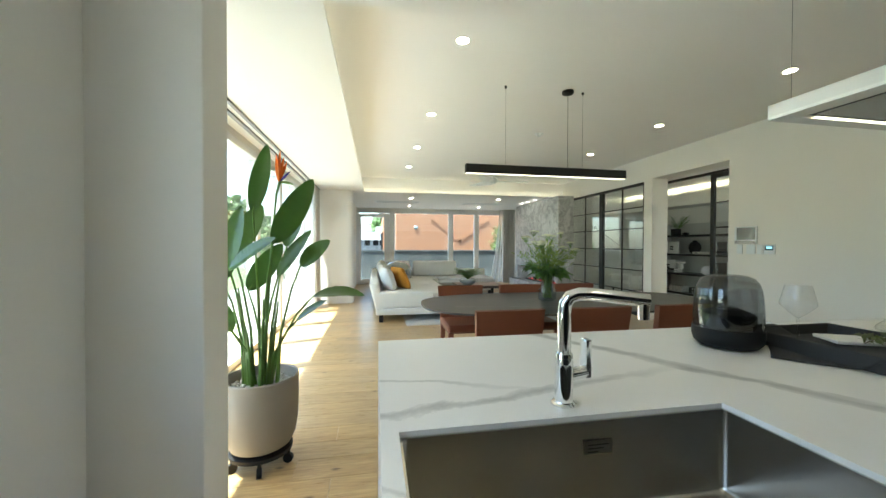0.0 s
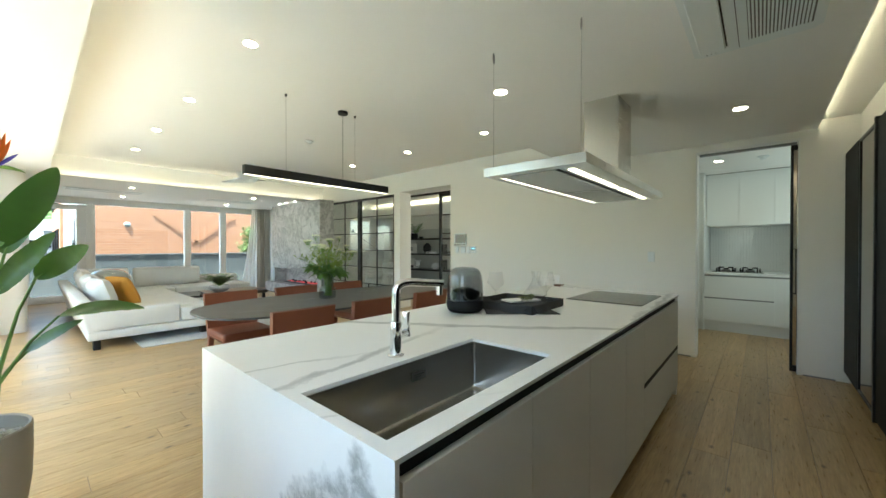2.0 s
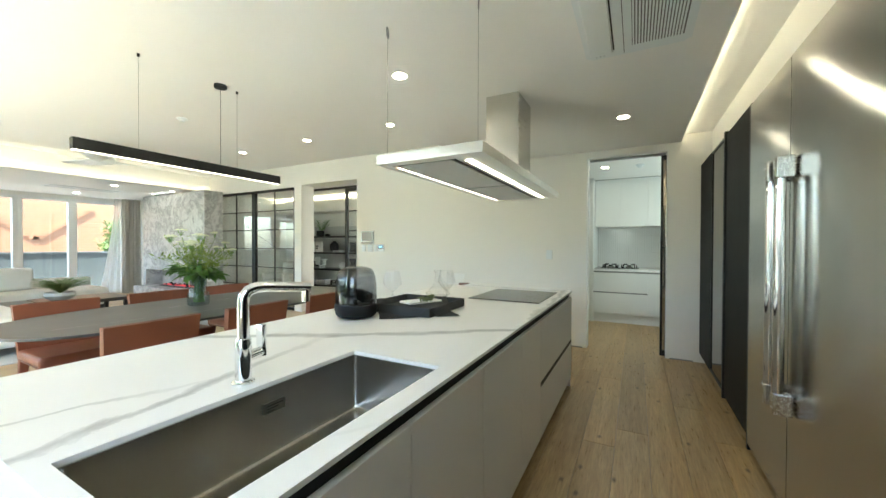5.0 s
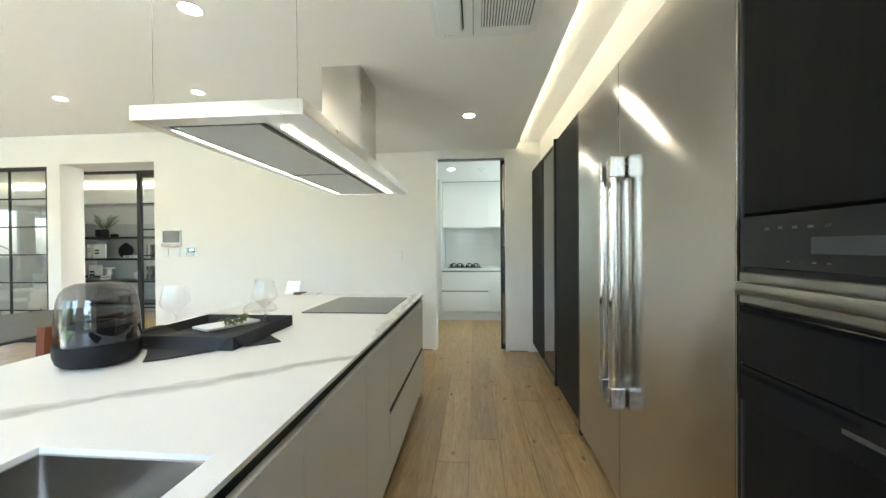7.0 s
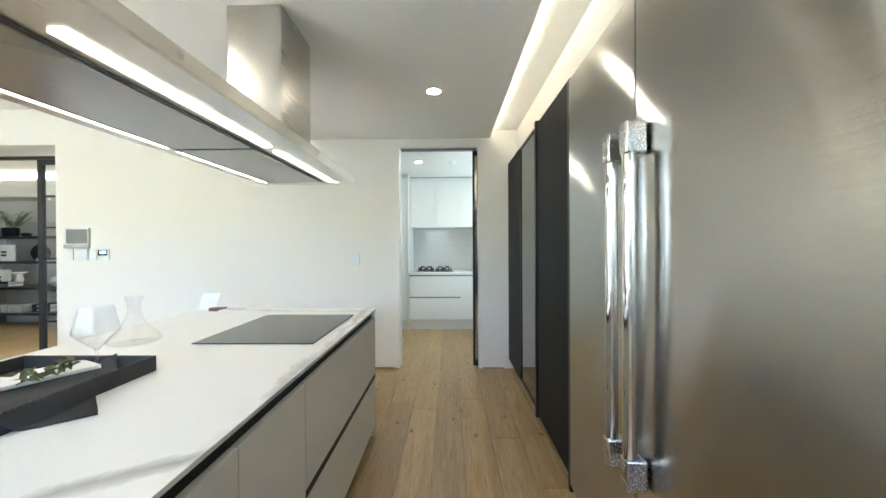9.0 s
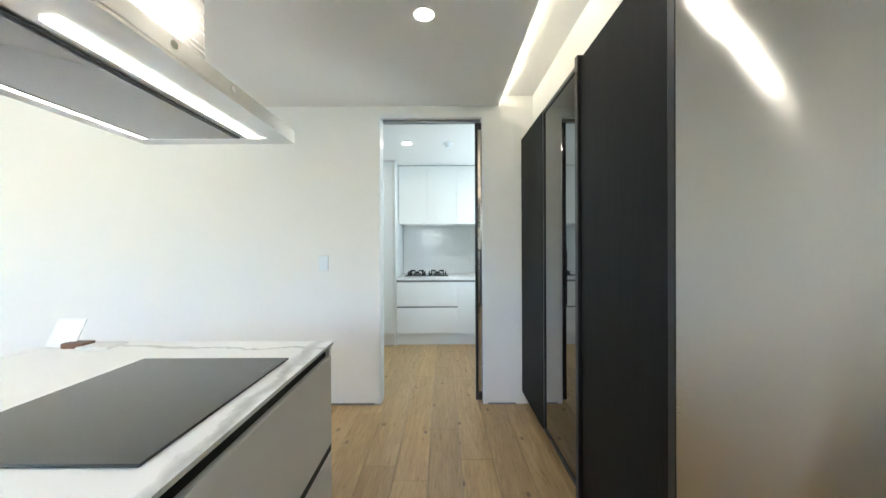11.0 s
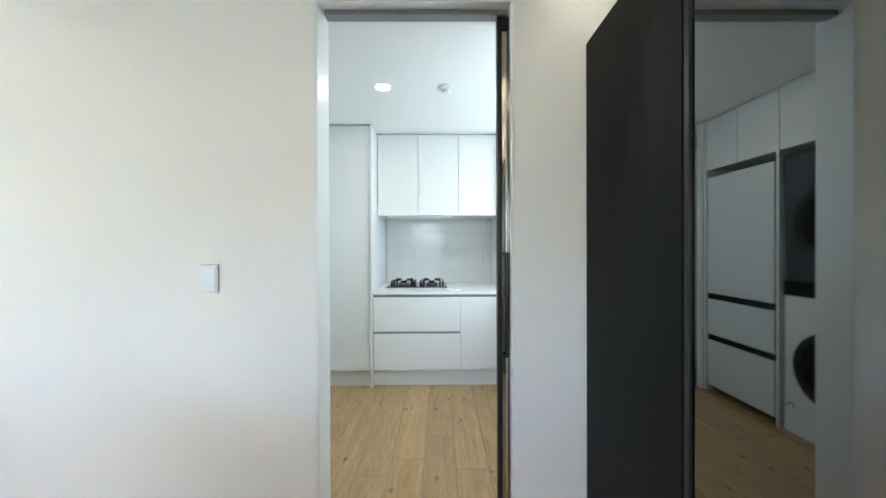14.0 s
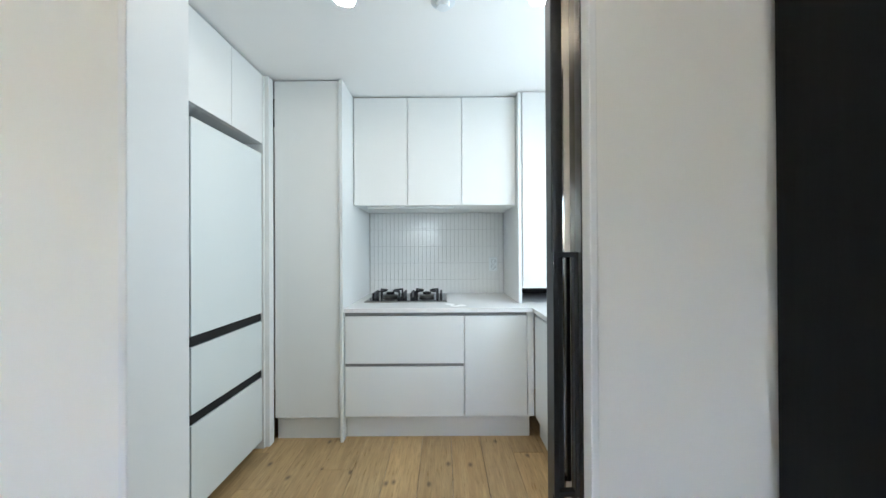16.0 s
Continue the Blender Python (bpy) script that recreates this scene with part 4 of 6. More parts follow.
    for i in range(nx):
        for k in range(nz):
            bm.faces.new((grid[i, k], grid[i, k + 1], grid[i + 1, k + 1], grid[i + 1, k]))


fr = thing("refrigerator", (1.885, -1.12, 0), "built-in brushed steel two-door refrigerator", "refrigerator")
part("body", cube(-0.69, 0.69, -0.45, 0.33, 0.05, 2.11), BLACK_M, fr)
part("plinth", cube(-0.69, 0.69, -0.45, 0.30, 0.0, 0.05), SHADOW, fr)
for x0, x1, hx in ((-0.70, 0.060, 0.0), (0.065, 0.714, 0.125)):
    bm = cube(x0, x1, 0.335, 0.3735, 0.06, 2.12, 0.004, 2)
    bulge(bm, x0 + 0.004, x1 - 0.004, 0.3745, 0.065, 2.115, -0.002)
    d = part("door", bm, STEEL, fr, "brushed steel door")
    hz0, hz1 = 0.52, 1.66
    bm = tube(bmesh.new(), [(hx, 0.425, hz0 + 0.05), (hx, 0.425, hz1 - 0.05)], 0.021, 24)
    part("handle", bm, CHROME, d, "tubular polished handle")
    for za, zb in ((hz0, hz0 + 0.10), (hz1 - 0.10, hz1)):
        b2 = cube(hx - 0.023, hx + 0.023, 0.378, 0.447, za, zb, 0.008, 3)
        part("handle_mount", b2, STEEL_H, d)
part("side_trim", cube(-0.716, -0.702, -0.45, 0.366, 0.0, 2.13, 0.002), BLACK_M, fr)

# oven tower and the run behind
u, w = tall_unit(0.56, 1.165, "black-stained oven housing with built-in oven")
part("door", cube(-w + 0.002, w - 0.002, 0.325, 0.35, 1.335, 2.13, 0.002), DARK_OAK, u)
part("drawer_front", cube(-w + 0.002, w - 0.002, 0.325, 0.35, 0.11, 0.862, 0.002), DARK_OAK, u)
KEY_G = surf("dim_key_print", (0.045, 0.045, 0.045), 0.4)
oven = thing("built_in_oven", (0.8625, -0.75, 0.868), "black glass built-in oven with steel handle band", "oven")
part("body", cube(-0.292, 0.292, -0.03, 0.0, 0, 0.46), SHADOW, oven)
part("control_panel", cube(-0.295, 0.295, 0.0, 0.014, 0.335, 0.459, 0.002), BLACK_G, oven)
disp = part("display", cube(-0.10, 0.10, 0.0135, 0.0155, 0.372, 0.405, 0.0), surf("grey_display", (0.018, 0.021, 0.024), 0.15), oven, "dim grey display")
for k in range(5):
    part("touch_key", cube(0.06 + 0.036 * k, 0.072 + 0.036 * k, 0.0138, 0.0152, 0.424, 0.430), KEY_G, oven)
for k in range(4):
    part("touch_key", cube(0.06 + 0.03 * k, 0.068 + 0.03 * k, 0.0138, 0.0152, 0.352, 0.356), KEY_G, oven)
part("handle_band", cube(-0.295, 0.295, 0.0, 0.016, 0.246, 0.322, 0.003), OVEN_ST, oven)
part("handle", cube(-0.27, 0.27, 0.03, 0.046, 0.270, 0.302, 0.006), OVEN_ST, oven)
for x in (-0.25, 0.25):
    part("handle_post", cube(x - 0.012, x + 0.012, 0.014, 0.034, 0.276, 0.296, 0.003), OVEN_ST, oven)
part("door_glass", cube(-0.295, 0.295, 0.0, 0.018, 0.098, 0.238, 0.004), BLACK_G, oven)
part("lower_panel", cube(-0.295, 0.295, 0.0, 0.014, 0.002, 0.090, 0.002), BLACK_G, oven)
part("logo_bar", cube(-0.04, 0.04, 0.0135, 0.0148, 0.045, 0.055), KEY_G, oven)
u, w = tall_unit(-0.90, 0.556, "black-stained oak tall cabinet run")
part("door", cube(-w + 0.002, -0.002, 0.325, 0.35, 0.11, 2.13, 0.002), DARK_OAK, u)
part("door", cube(0.002, w - 0.002, 0.325, 0.35, 0.11, 2.13, 0.002), DARK_OAK, u)


# ---- wall fittings ----
def wall_plate(name, y, z, w, h, label, category, d=0.009):
    p = thing(name, (WX, y, z), label, category)
    part("plate", cube(-d, -0.002, -w / 2, w / 2, -h / 2, h / 2, 0.003), SWITCH_P, p)
    # added grey rim: shading round the plate's edge put into colour
    part("gasket", cube(-0.002, 0, -w / 2 - 0.0008, w / 2 + 0.0008, -h / 2 - 0.0008, h / 2 + 0.0008), GREY_RAIL, p, "thin grey rim painted as the plate's edge shade")
    return p


p = wall_plate("light_switch", 0.846, 1.146, 0.075, 0.12, "white single wall switch", "switch", 0.010)
part("rocker", cube(-0.013, -0.009, -0.030, 0.030, -0.052, 0.052, 0.002), SWITCH_P, p)
for y, w in ((3.905, 0.07), (3.765, 0.105), (3.655, 0.07)):
    p = wall_plate("light_switch", y, 1.212, w, 0.115, "white wall switch plate beside intercom", "switch")
    part("rocker", cube(-0.012, -0.008, -w * 0.34, w * 0.34, -0.045, 0.045, 0.002), SWITCH_P, p)
p = wall_plate("thermostat", 3.545, 1.215, 0.125, 0.115, "white thermostat with dark lit display", "thermostat", 0.014)
part("display", cube(-0.0155, -0.013, -0.048, 0.048, -0.012, 0.046), BLACK_G, p, "black display")
part("digits", cube(-0.0165, -0.015, -0.036, 0.030, 0.006, 0.034), SCREEN, p, "lit blue reading")
p = wall_plate("video_intercom", 3.825, 1.388, 0.27, 0.215, "silver wall video intercom with blank screen", "intercom", 0.022)
part("screen", cube(-0.024, -0.0215, -0.125, 0.105, -0.058, 0.095), surf("intercom_screen", (0.36, 0.38, 0.37), 0.08, 0.7), p, "grey glossy screen")
part("base_strip", cube(-0.026, -0.0215, -0.13, 0.13, -0.105, -0.068, 0.002), STEEL_H, p)
p = wall_plate("wall_socket", 3.55, 0.30, 0.08, 0.12, "white wall socket near the floor", "socket")

# ---- things on the island ----
spk = thing("dome_speaker", (1.340, 1.238, TOP), "black table speaker under a smoked clear dome", "speaker")
part("base", lathe(bmesh.new(), [(0, 0.006), (0.080, 0.004), (0.098, 0.008), (0.110, 0.020), (0.117, 0.045), (0.1165, 0.076), (0.113, 0.080), (0, 0.080)], 48), BLACK_P, spk)
part("dome", lathe(bmesh.new(), [(0.1135, 0.080), (0.113, 0.13), (0.110, 0.185), (0.105, 0.225), (0.097, 0.250), (0.083, 0.268), (0.060, 0.278), (0.030, 0.2815), (0, 0.282)], 48), SMOKE, spk, "smoked clear plastic dome")
bm = bmesh.new()
lathe(bm, [(0.09, 0.079), (0.092, 0.118), (0.084, 0.132), (0.05, 0.146), (0.02, 0.15), (0, 0.15)], 40)
part("driver_cone", bm, BLACK_P, spk)
for k in range(5):
    part("ridge", tube(bmesh.new(), [((0.09 - 0.013 * k) * math.cos(a), (0.09 - 0.013 * k) * math.sin(a), 0.122 + 0.007 * k) for a in (2 * math.pi * j / 28 for j in range(29))], 0.0022, 5, False), BLACK_P, spk)
part("cord", tube(bmesh.new(), [(0.10, -0.02, 0.03), (0.16, -0.04, 0.012), (0.22, -0.02, 0.006), (0.28, 0.05, 0.004)], 0.004, 8), BLACK_P, spk)

tray = thing("serving_tray", (1.733, 1.09, TOP), "charcoal square serving tray lined with a cloth", "tray")
part("bottom", cube(-0.222, 0.222, -0.222, 0.222, 0.0, 0.010, 0.002), DARK_F, tray)
for x0, x1, y0, y1 in ((-0.23, 0.23, -0.23, -0.222), (-0.23, 0.23, 0.222, 0.23), (-0.23, -0.222, -0.222, 0.222), (0.222, 0.23, -0.222, 0.222)):
    part("rim", cube(x0, x1, y0, y1, 0.0, 0.052, 0.002), DARK_F, tray)

# napkin that hangs over the tray's near corner
def over_rim(c, rim):
    """Where cloth that runs out over a rim comes to lie, and how far it has dropped."""
    d = rim - c
    if d <= 0:
        return c, 0.0
    drop = min(d, 0.054)
    return rim - 0.22 * drop - (d - drop), drop


bm = bmesh.new()
n = 54
grid = {}
ex, ey = 0.664, -0.748
for i in range(n + 1):
    for j in range(n + 1):
        u, v = 0.50 * i / n, 0.45 * j / n
        x, y = -0.430 + u * ex - v * ey, -0.010 + u * ey + v * ex
        qx, dx = over_rim(x, -0.236)
        qy, dy = over_rim(y, -0.236)
        inside = min(x + 0.236, y + 0.236, 0.236 - x, 0.236 - y)
        if inside > 0:
            z = 0.057 - 0.041 * min(1, inside / 0.045) + (0.006 * math.sin(23 * x + 9 * y) * math.sin(19 * y + 2) + 0.006) * min(1, inside / 0.06)
        elif x > 0.236 or y > 0.236:
            z = 0.057 + inside * 0.3
        else:
            z = max(0.005, 0.057 - max(dx, dy))
            qy += 0.008 * math.sin(24 * x + 1.0) * min(1, dy / 0.03)
            qx += 0.008 * math.sin(22 * y) * min(1, dx / 0.03)
        grid[i, j] = bm.verts.new((qx, qy, z))
for i in range(n):
    for j in range(n):
        bm.faces.new((grid[i, j], grid[i + 1, j], grid[i + 1, j + 1], grid[i, j + 1]))
napkin = single("napkin", bm, DARK_F, (1.733, 1.09, TOP), "charcoal cloth napkin draped over the tray edge", "napkin")
m = napkin.modifiers.new("thickness", "SOLIDIFY")
m.thickness = 0.003

single("folded_paper", cube(-0.13, 0.12, -0.065, 0.065, 0.0, 0.012, 0.002), PAPER, (1.83, 1.11, TOP + 0.026), "white folded menu card lying in the tray", "menu card", turn=-25)


def sprig(name, at, n, spread, size, label, seed, material=FERN):
    rnd = random.Random(seed)
    s = thing(name, at, label, "dried sprig")
    bm = bmesh.new()
    tube(bm, [(-spread, 0, 0.004), (0, 0.01, 0.012), (spread, -0.01, 0.016)], 0.002, 5)
    part("stem", bm, BARK, s)
    bm = bmesh.new()
    for k in range(n):
        c = Vector((rnd.uniform(-spread, spread), rnd.uniform(-0.03, 0.03), rnd.uniform(0.006, 0.034)))
        q = Euler((rnd.uniform(-1, 1), rnd.uniform(-1, 1), rnd.uniform(0, 6.3))).to_matrix()
        pts = [bm.verts.new(c + q @ Vector((size * a, size * b, size * d))) for a, b, d in ((-1, 0, 0), (-0.2, 0.5, 0.15), (1, 0, 0.1), (-0.2, -0.5, 0.15))]
        bm.faces.new(pts)
    part("leaves", bm, material, s)


sprig("dried_leaf_sprig", (1.79, 1.05, TOP + 0.040), 46, 0.07, 0.016, "grey-green dried leaf sprig on the card", 4, leaf_mat("dried_leaf", (0.13, 0.135, 0.07), 0.7))


def wine_glass(x, y, z):
    gl = thing("wine_glass", (x, y, z), "clear stemmed wine glass, empty", "wine glass", "wine glasses")
    part("foot", lathe(bmesh.new(), [(0.0000, 0.0000), (0.0389, 0.0000), (0.0400, 0.0022), (0.0108, 0.0065), (0.0049, 0.0130)], 32), CRYSTAL, gl)
    part("stem", lathe(bmesh.new(), [(0.0049, 0.0130), (0.0041, 0.0540), (0.0045, 0.0950), (0.0097, 0.1015)], 14), CRYSTAL, gl)
    part("bowl", lathe(bmesh.new(), [(0.0043, 0.0972), (0.0238, 0.1145), (0.0540, 0.1469), (0.0562, 0.1534), (0.0518, 0.1706), (0.0400, 0.2246)], 36), CRYSTAL, gl)


wine_glass(1.595, 1.175, TOP + 0.018)
wine_glass(1.81, 0.915, TOP + 0.018)
dec = thing("decanter", (2.33, 1.26, TOP), "clear wide-bottomed glass decanter", "decanter")
part("body", lathe(bmesh.new(), [(0, 0.002), (0.085, 0.0), (0.098, 0.012), (0.092, 0.028), (0.05, 0.07), (0.027, 0.115), (0.022, 0.16), (0.034, 0.205)], 40), CRYSTAL, dec)

card = thing("tent_card", (3.12, 1.47, TOP), "white folded sign card with brown wooden stand", "card")
bm = cube(-0.004, 0.0, -0.06, 0.06, 0.0, 0.12, 0.0005)
bmesh.ops.rotate(bm, verts=bm.verts, cent=(0, 0, 0), matrix=Matrix.Rotation(radians(28), 3, "Y"))
part("leaf", bm, PAPER, card)
part("stand", cube(-0.03, 0.03, -0.12, -0.03, 0.0, 0.022, 0.004), surf("walnut_block", (0.13, 0.06, 0.03), 0.4), card, "small walnut block")
part("booklet", cube(-0.05, 0.05, -0.24, -0.11, 0.0, 0.012, 0.002), PAPER, card)


# ---- dining area ----
table = thing("dining_table", (1.76, 3.165, 0), "long boat-shaped charcoal ceramic dining table on dark legs", "dining table")
outline = []
N = 72
for k in range(N):
    a = 2 * math.pi * k / N
    c, s_ = math.cos(a), math.sin(a)
    outline.append((1.385 * math.copysign(abs(c) ** 0.62, c), 0.605 * math.copysign(abs(s_) ** 0.72, s_)))
part("tabletop", prism(bmesh.new(), outline, 0.722, 0.738, 0.003), CERAMIC, table)
part("under_frame", cube(-0.9, 0.9, -0.28, 0.28, 0.69, 0.722, 0.004), BLACK_M, table)
for sx in (-1, 1):
    bm = lathe(bmesh.new(), [(0, 0.012), (0.19, 0.012), (0.175, 0.03), (0.11, 0.10), (0.075, 0.26), (0.07, 0.42), (0.10, 0.58), (0.17, 0.69), (0, 0.69)], 36)
    bmesh.ops.translate(bm, vec=(sx * 0.42, 0, 0), verts=bm.verts)
    part("pedestal", bm, BLACK_M, table)
    bm = lathe(bmesh.new(), [(0, 0), (0.26, 0), (0.26, 0.008), (0.25, 0.012), (0, 0.012)], 40)
    bmesh.ops.translate(bm, vec=(sx * 0.42, 0, 0), verts=bm.verts)
    part("base_plate", bm, BLACK_M, table)
VEIN = surf("pale_vein", (0.30, 0.30, 0.29), 0.4)


def thin_streak(x0, y0, x1, y1, seed):
    rnd = random.Random(seed)
    bm = bmesh.new()
    last, n = None, 14
    for i in range(n + 1):
        u = i / n
        x, y = x0 + (x1 - x0) * u, y0 + (y1 - y0) * u + rnd.uniform(-0.008, 0.008)
        w = 0.0012 + 0.0018 * rnd.random()
        pair = [bm.verts.new((x, y - w, 0.7383)), bm.verts.new((x, y + w, 0.7383))]
        if last and rnd.random() > 0.2:
            bm.faces.new((last[0], pair[0], pair[1], last[1]))
        last = pair
    part("vein", bm, VEIN, table, "thin pale vein", False)


thin_streak(-1.15, -0.16, 0.15, -0.36, 3)
thin_streak(-0.4, 0.1, 0.8, 0.32, 5)


def dining_chair():
    """A fully upholstered chair that faces +y."""
    c = thing("dining_chair", (0, 0, 0), "cognac brown leather upholstered dining chair", "chair", "chairs round the dining table")
    part("seat", cube(-0.235, 0.235, -0.20, 0.26, 0.405, 0.475, 0.022, 3), LEATHER, c)
    part("seat_welt", cube(-0.232, 0.232, -0.2, 0.257, 0.397, 0.408, 0.004), LEATHER_D, c)
    bm = bmesh.new()
    rows = []
    for i in range(9):
        u = i / 8
        z = 0.40 + 0.405 * u
        half = 0.228 + 0.022 * u
        yb = -0.195 - 0.055 * u
        row = []
        n = 10
        for j in range(n + 1):
            v = 2 * j / n - 1
            row.append((v * half, yb - 0.018 * (1 - v * v) * u, z))
        rows.append(row)
    front = [[bm.verts.new((x, y + 0.024, z)) for x, y, z in r] for r in rows]
    back = [[bm.verts.new((x, y - 0.024, z)) for x, y, z in r] for r in rows]
    for i in range(8):
        for j in range(10):
            bm.faces.new((front[i][j], front[i + 1][j], front[i + 1][j + 1], front[i][j + 1]))
            bm.faces.new((back[i][j], back[i][j + 1], back[i + 1][j + 1], back[i + 1][j]))
    rim = [(0, j) for j in range(11)] + [(i, 10) for i in range(1, 9)] + [(8, j) for j in range(9, -1, -1)] + [(i, 0) for i in range(7, 0, -1)]
    for a, b in zip(rim, rim[1:] + rim[:1]):
        bm.faces.new((front[a[0]][a[1]], front[b[0]][b[1]], back[b[0]][b[1]], back[a[0]][a[1]]))
    sharp = [e for e in bm.edges if len(e.link_faces) == 2 and e.calc_face_angle() > 0.9]
    bmesh.ops.bevel(bm, geom=sharp, offset=0.012, segments=3, profile=0.5, affect="EDGES", clamp_overlap=True)
    part("backrest", bm, LEATHER, c)
    pts = [(-0.252, -0.26, 0.79), (-0.249, -0.255, 0.804), (0, -0.273, 0.8055), (0.249, -0.255, 0.804), (0.252, -0.26, 0.79)]
    part("back_welt", tube(bmesh.new(), pts, 0.003, 6), LEATHER_D, c)
    for x, y, lean in ((-0.205, -0.175, -0.06), (0.205, -0.175, -0.06), (-0.205, 0.225, 0.015), (0.205, 0.225, 0.015)):
        bm = bmesh.new()
        lo, hi = 0.014, 0.027
        vs = [bm.verts.new((x + dx * r + (0 if z else math.copysign(0.01, x)), y + dy * r + (lean if not z else 0), z)) for z, r in ((0.0, lo), (0.41, hi)) for dx, dy in ((-1, -1), (1, -1), (1, 1), (-1, 1))]
        bm.faces.new(vs[:4][::-1])
        bm.faces.new(vs[4:])
        for k in range(4):
            j = (k + 1) % 4
            bm.faces.new((vs[k], vs[j], vs[4 + j], vs[4 + k]))
        bmesh.ops.bevel(bm, geom=list(bm.edges), offset=0.006, segments=2, profile=0.5, affect="EDGES")
        part("leg", bm, LEATHER, c)
    return c


chair = dining_chair()
chair.matrix_basis = pose(0.90, 2.68, 0)
for x, y, turn in ((1.585, 2.68, 0), (2.31, 2.70, 3), (0.90, 3.70, 180), (1.60, 3.70, 180), (2.27, 3.71, 181)):
    copy_thing(chair, pose(x, y, 0, 0, 0, turn))


def leaf_blade(bm, base, tip, width, normal, fold=0.25, curl=0.0, n=9, wave=0.0, seed=0, blunt=0.75, rib=0.0):
    """One leaf with a folded midrib, pointed at both ends."""
    base, tip, normal = Vector(base), Vector(tip), Vector(normal).normalized()
    axis = tip - base
    side = axis.cross(normal).normalized()
    up = side.cross(axis).normalized()
    rnd = random.Random(seed)
    last = None
    for i in range(n + 1):
        u = i / n
        half = width / 2 * (math.sin(math.pi * u ** 0.85) ** blunt if 0 < u < 1 else 0.02)
        mid = base + axis * u + up * (curl * axis.length * (u - u * u) * 4 * 0.25)
        w1, w2 = wave * rnd.uniform(-1, 1), wave * rnd.uniform(-1, 1)
        if rib and i % 2:
            mid = mid + up * rib
        row = [bm.verts.new(mid + side * half + up * (half * fold + w1)), bm.verts.new(mid + side * half * 0.5 + up * (half * fold * 0.35 + w1 * 0.4)), bm.verts.new(mid),
               bm.verts.new(mid - side * half * 0.5 + up * (half * fold * 0.35 + w2 * 0.4)), bm.verts.new(mid - side * half + up * (half * fold + w2))]
        if last:
            for k in range(4):
                bm.faces.new((last[k], row[k], row[k + 1], last[k + 1]))
        last = row


# vase of umbels and greenery
vase = thing("glass_vase", (1.565, 3.215, 0.738), "grey-green glass vase with a broad foot, holding flowers", "vase")
part("foot", lathe(bmesh.new(), [(0, 0.0), (0.066, 0.0), (0.080, 0.012), (0.083, 0.03), (0.083, 0.085), (0.078, 0.105), (0.058, 0.118)], 36), VASE_G, vase)
part("neck", lathe(bmesh.new(), [(0.058, 0.118), (0.056, 0.15), (0.060, 0.235), (0.064, 0.262)], 36), VASE_G, vase)
for k in range(10):
    a = 2 * math.pi * k / 10
    part("rib", tube(bmesh.new(), [(0.058 * math.cos(a), 0.058 * math.sin(a), 0.125), (0.0625 * math.cos(a), 0.0625 * math.sin(a), 0.255)], 0.0035, 6), VASE_G, vase)
bouquet = thing("flower_bouquet", (1.565, 3.215, 0.745), "loose bouquet of cream umbels and green foliage", "flowers")
rnd = random.Random(21)
stems, leaves, heads, sprays = bmesh.new(), bmesh.new(), bmesh.new(), bmesh.new()
for k in range(58):
    kind_ = "umbel" if k < 20 else "spray" if k < 40 else "leafy"
    a = rnd.uniform(0, 2 * math.pi)
    out = {"umbel": rnd.uniform(0.04, 0.27), "spray": rnd.uniform(0.05, 0.30), "leafy": rnd.uniform(0.08, 0.20)}[kind_]
    high = {"umbel": rnd.uniform(0.50, 0.66), "spray": rnd.uniform(0.40, 0.58), "leafy": rnd.uniform(0.30, 0.42)}[kind_]
    top = Vector((out * math.cos(a), out * math.sin(a), high - out * 0.42))
    foot = Vector((rnd.uniform(-0.035, 0.035), rnd.uniform(-0.035, 0.035), 0.02))
    mid = Vector((top.x * 0.2, top.y * 0.2, 0.26))
    knee = mid.lerp(top, 0.5) + Vector((-top.x * 0.08, -top.y * 0.08, 0.02))
    tube(stems, [foot, mid, knee, top], [0.0028, 0.0025, 0.002, 0.0012], 5, False)
    if kind_ == "leafy":
        for j in range(11):
            p = mid.lerp(top, rnd.uniform(0.2, 1.0))
            b_ = a + rnd.uniform(-1.1, 1.1)
            d = Vector((math.cos(b_), math.sin(b_), rnd.uniform(-0.9, 0.35))).normalized()
            size = rnd.uniform(0.07, 0.12)
            leaf_blade(leaves, p, p + d * size, size * rnd.uniform(0.34, 0.46), (rnd.uniform(-0.5, 0.5), rnd.uniform(-0.5, 0.5), 1), 0.25, 0.3, 5, 0, k)
        continue
    for j in range(34 if kind_ == "spray" else 12):
        p = mid.lerp(knee, rnd.random()) if rnd.random() < 0.35 else knee.lerp(top, rnd.random())
        d = Vector((rnd.uniform(-1, 1), rnd.uniform(-1, 1), rnd.uniform(-0.2, 0.9))).normalized()
        size = rnd.uniform(0.02, 0.05)
        q = p + d * size * 0.6
        leaf_blade(sprays, q, q + d * size, size * rnd.uniform(0.28, 0.4), (rnd.uniform(-0.5, 0.5), rnd.uniform(-0.5, 0.5), 1), 0.3, 0.2, 3, 0, k)
    if kind_ == "umbel":
        wide = rnd.uniform(0.032, 0.055)
        for j in range(18):
            b_ = 2 * math.pi * rnd.random()
            r = wide * math.sqrt(rnd.random())
            end = top + Vector((r * math.cos(b_), r * math.sin(b_), 0.045 + 0.014 * (1 - r / wide)))
            tube(stems, [top, end], [0.0009, 0.0006], 3, False)
            for q in range(3):
                e = end + Vector((rnd.uniform(-1, 1), rnd.uniform(-1, 1), rnd.uniform(0, 0.6))) * 0.008
                bmesh.ops.create_icosphere(heads, subdivisions=1, radius=rnd.uniform(0.003, 0.006), matrix=Matrix.Translation(e))
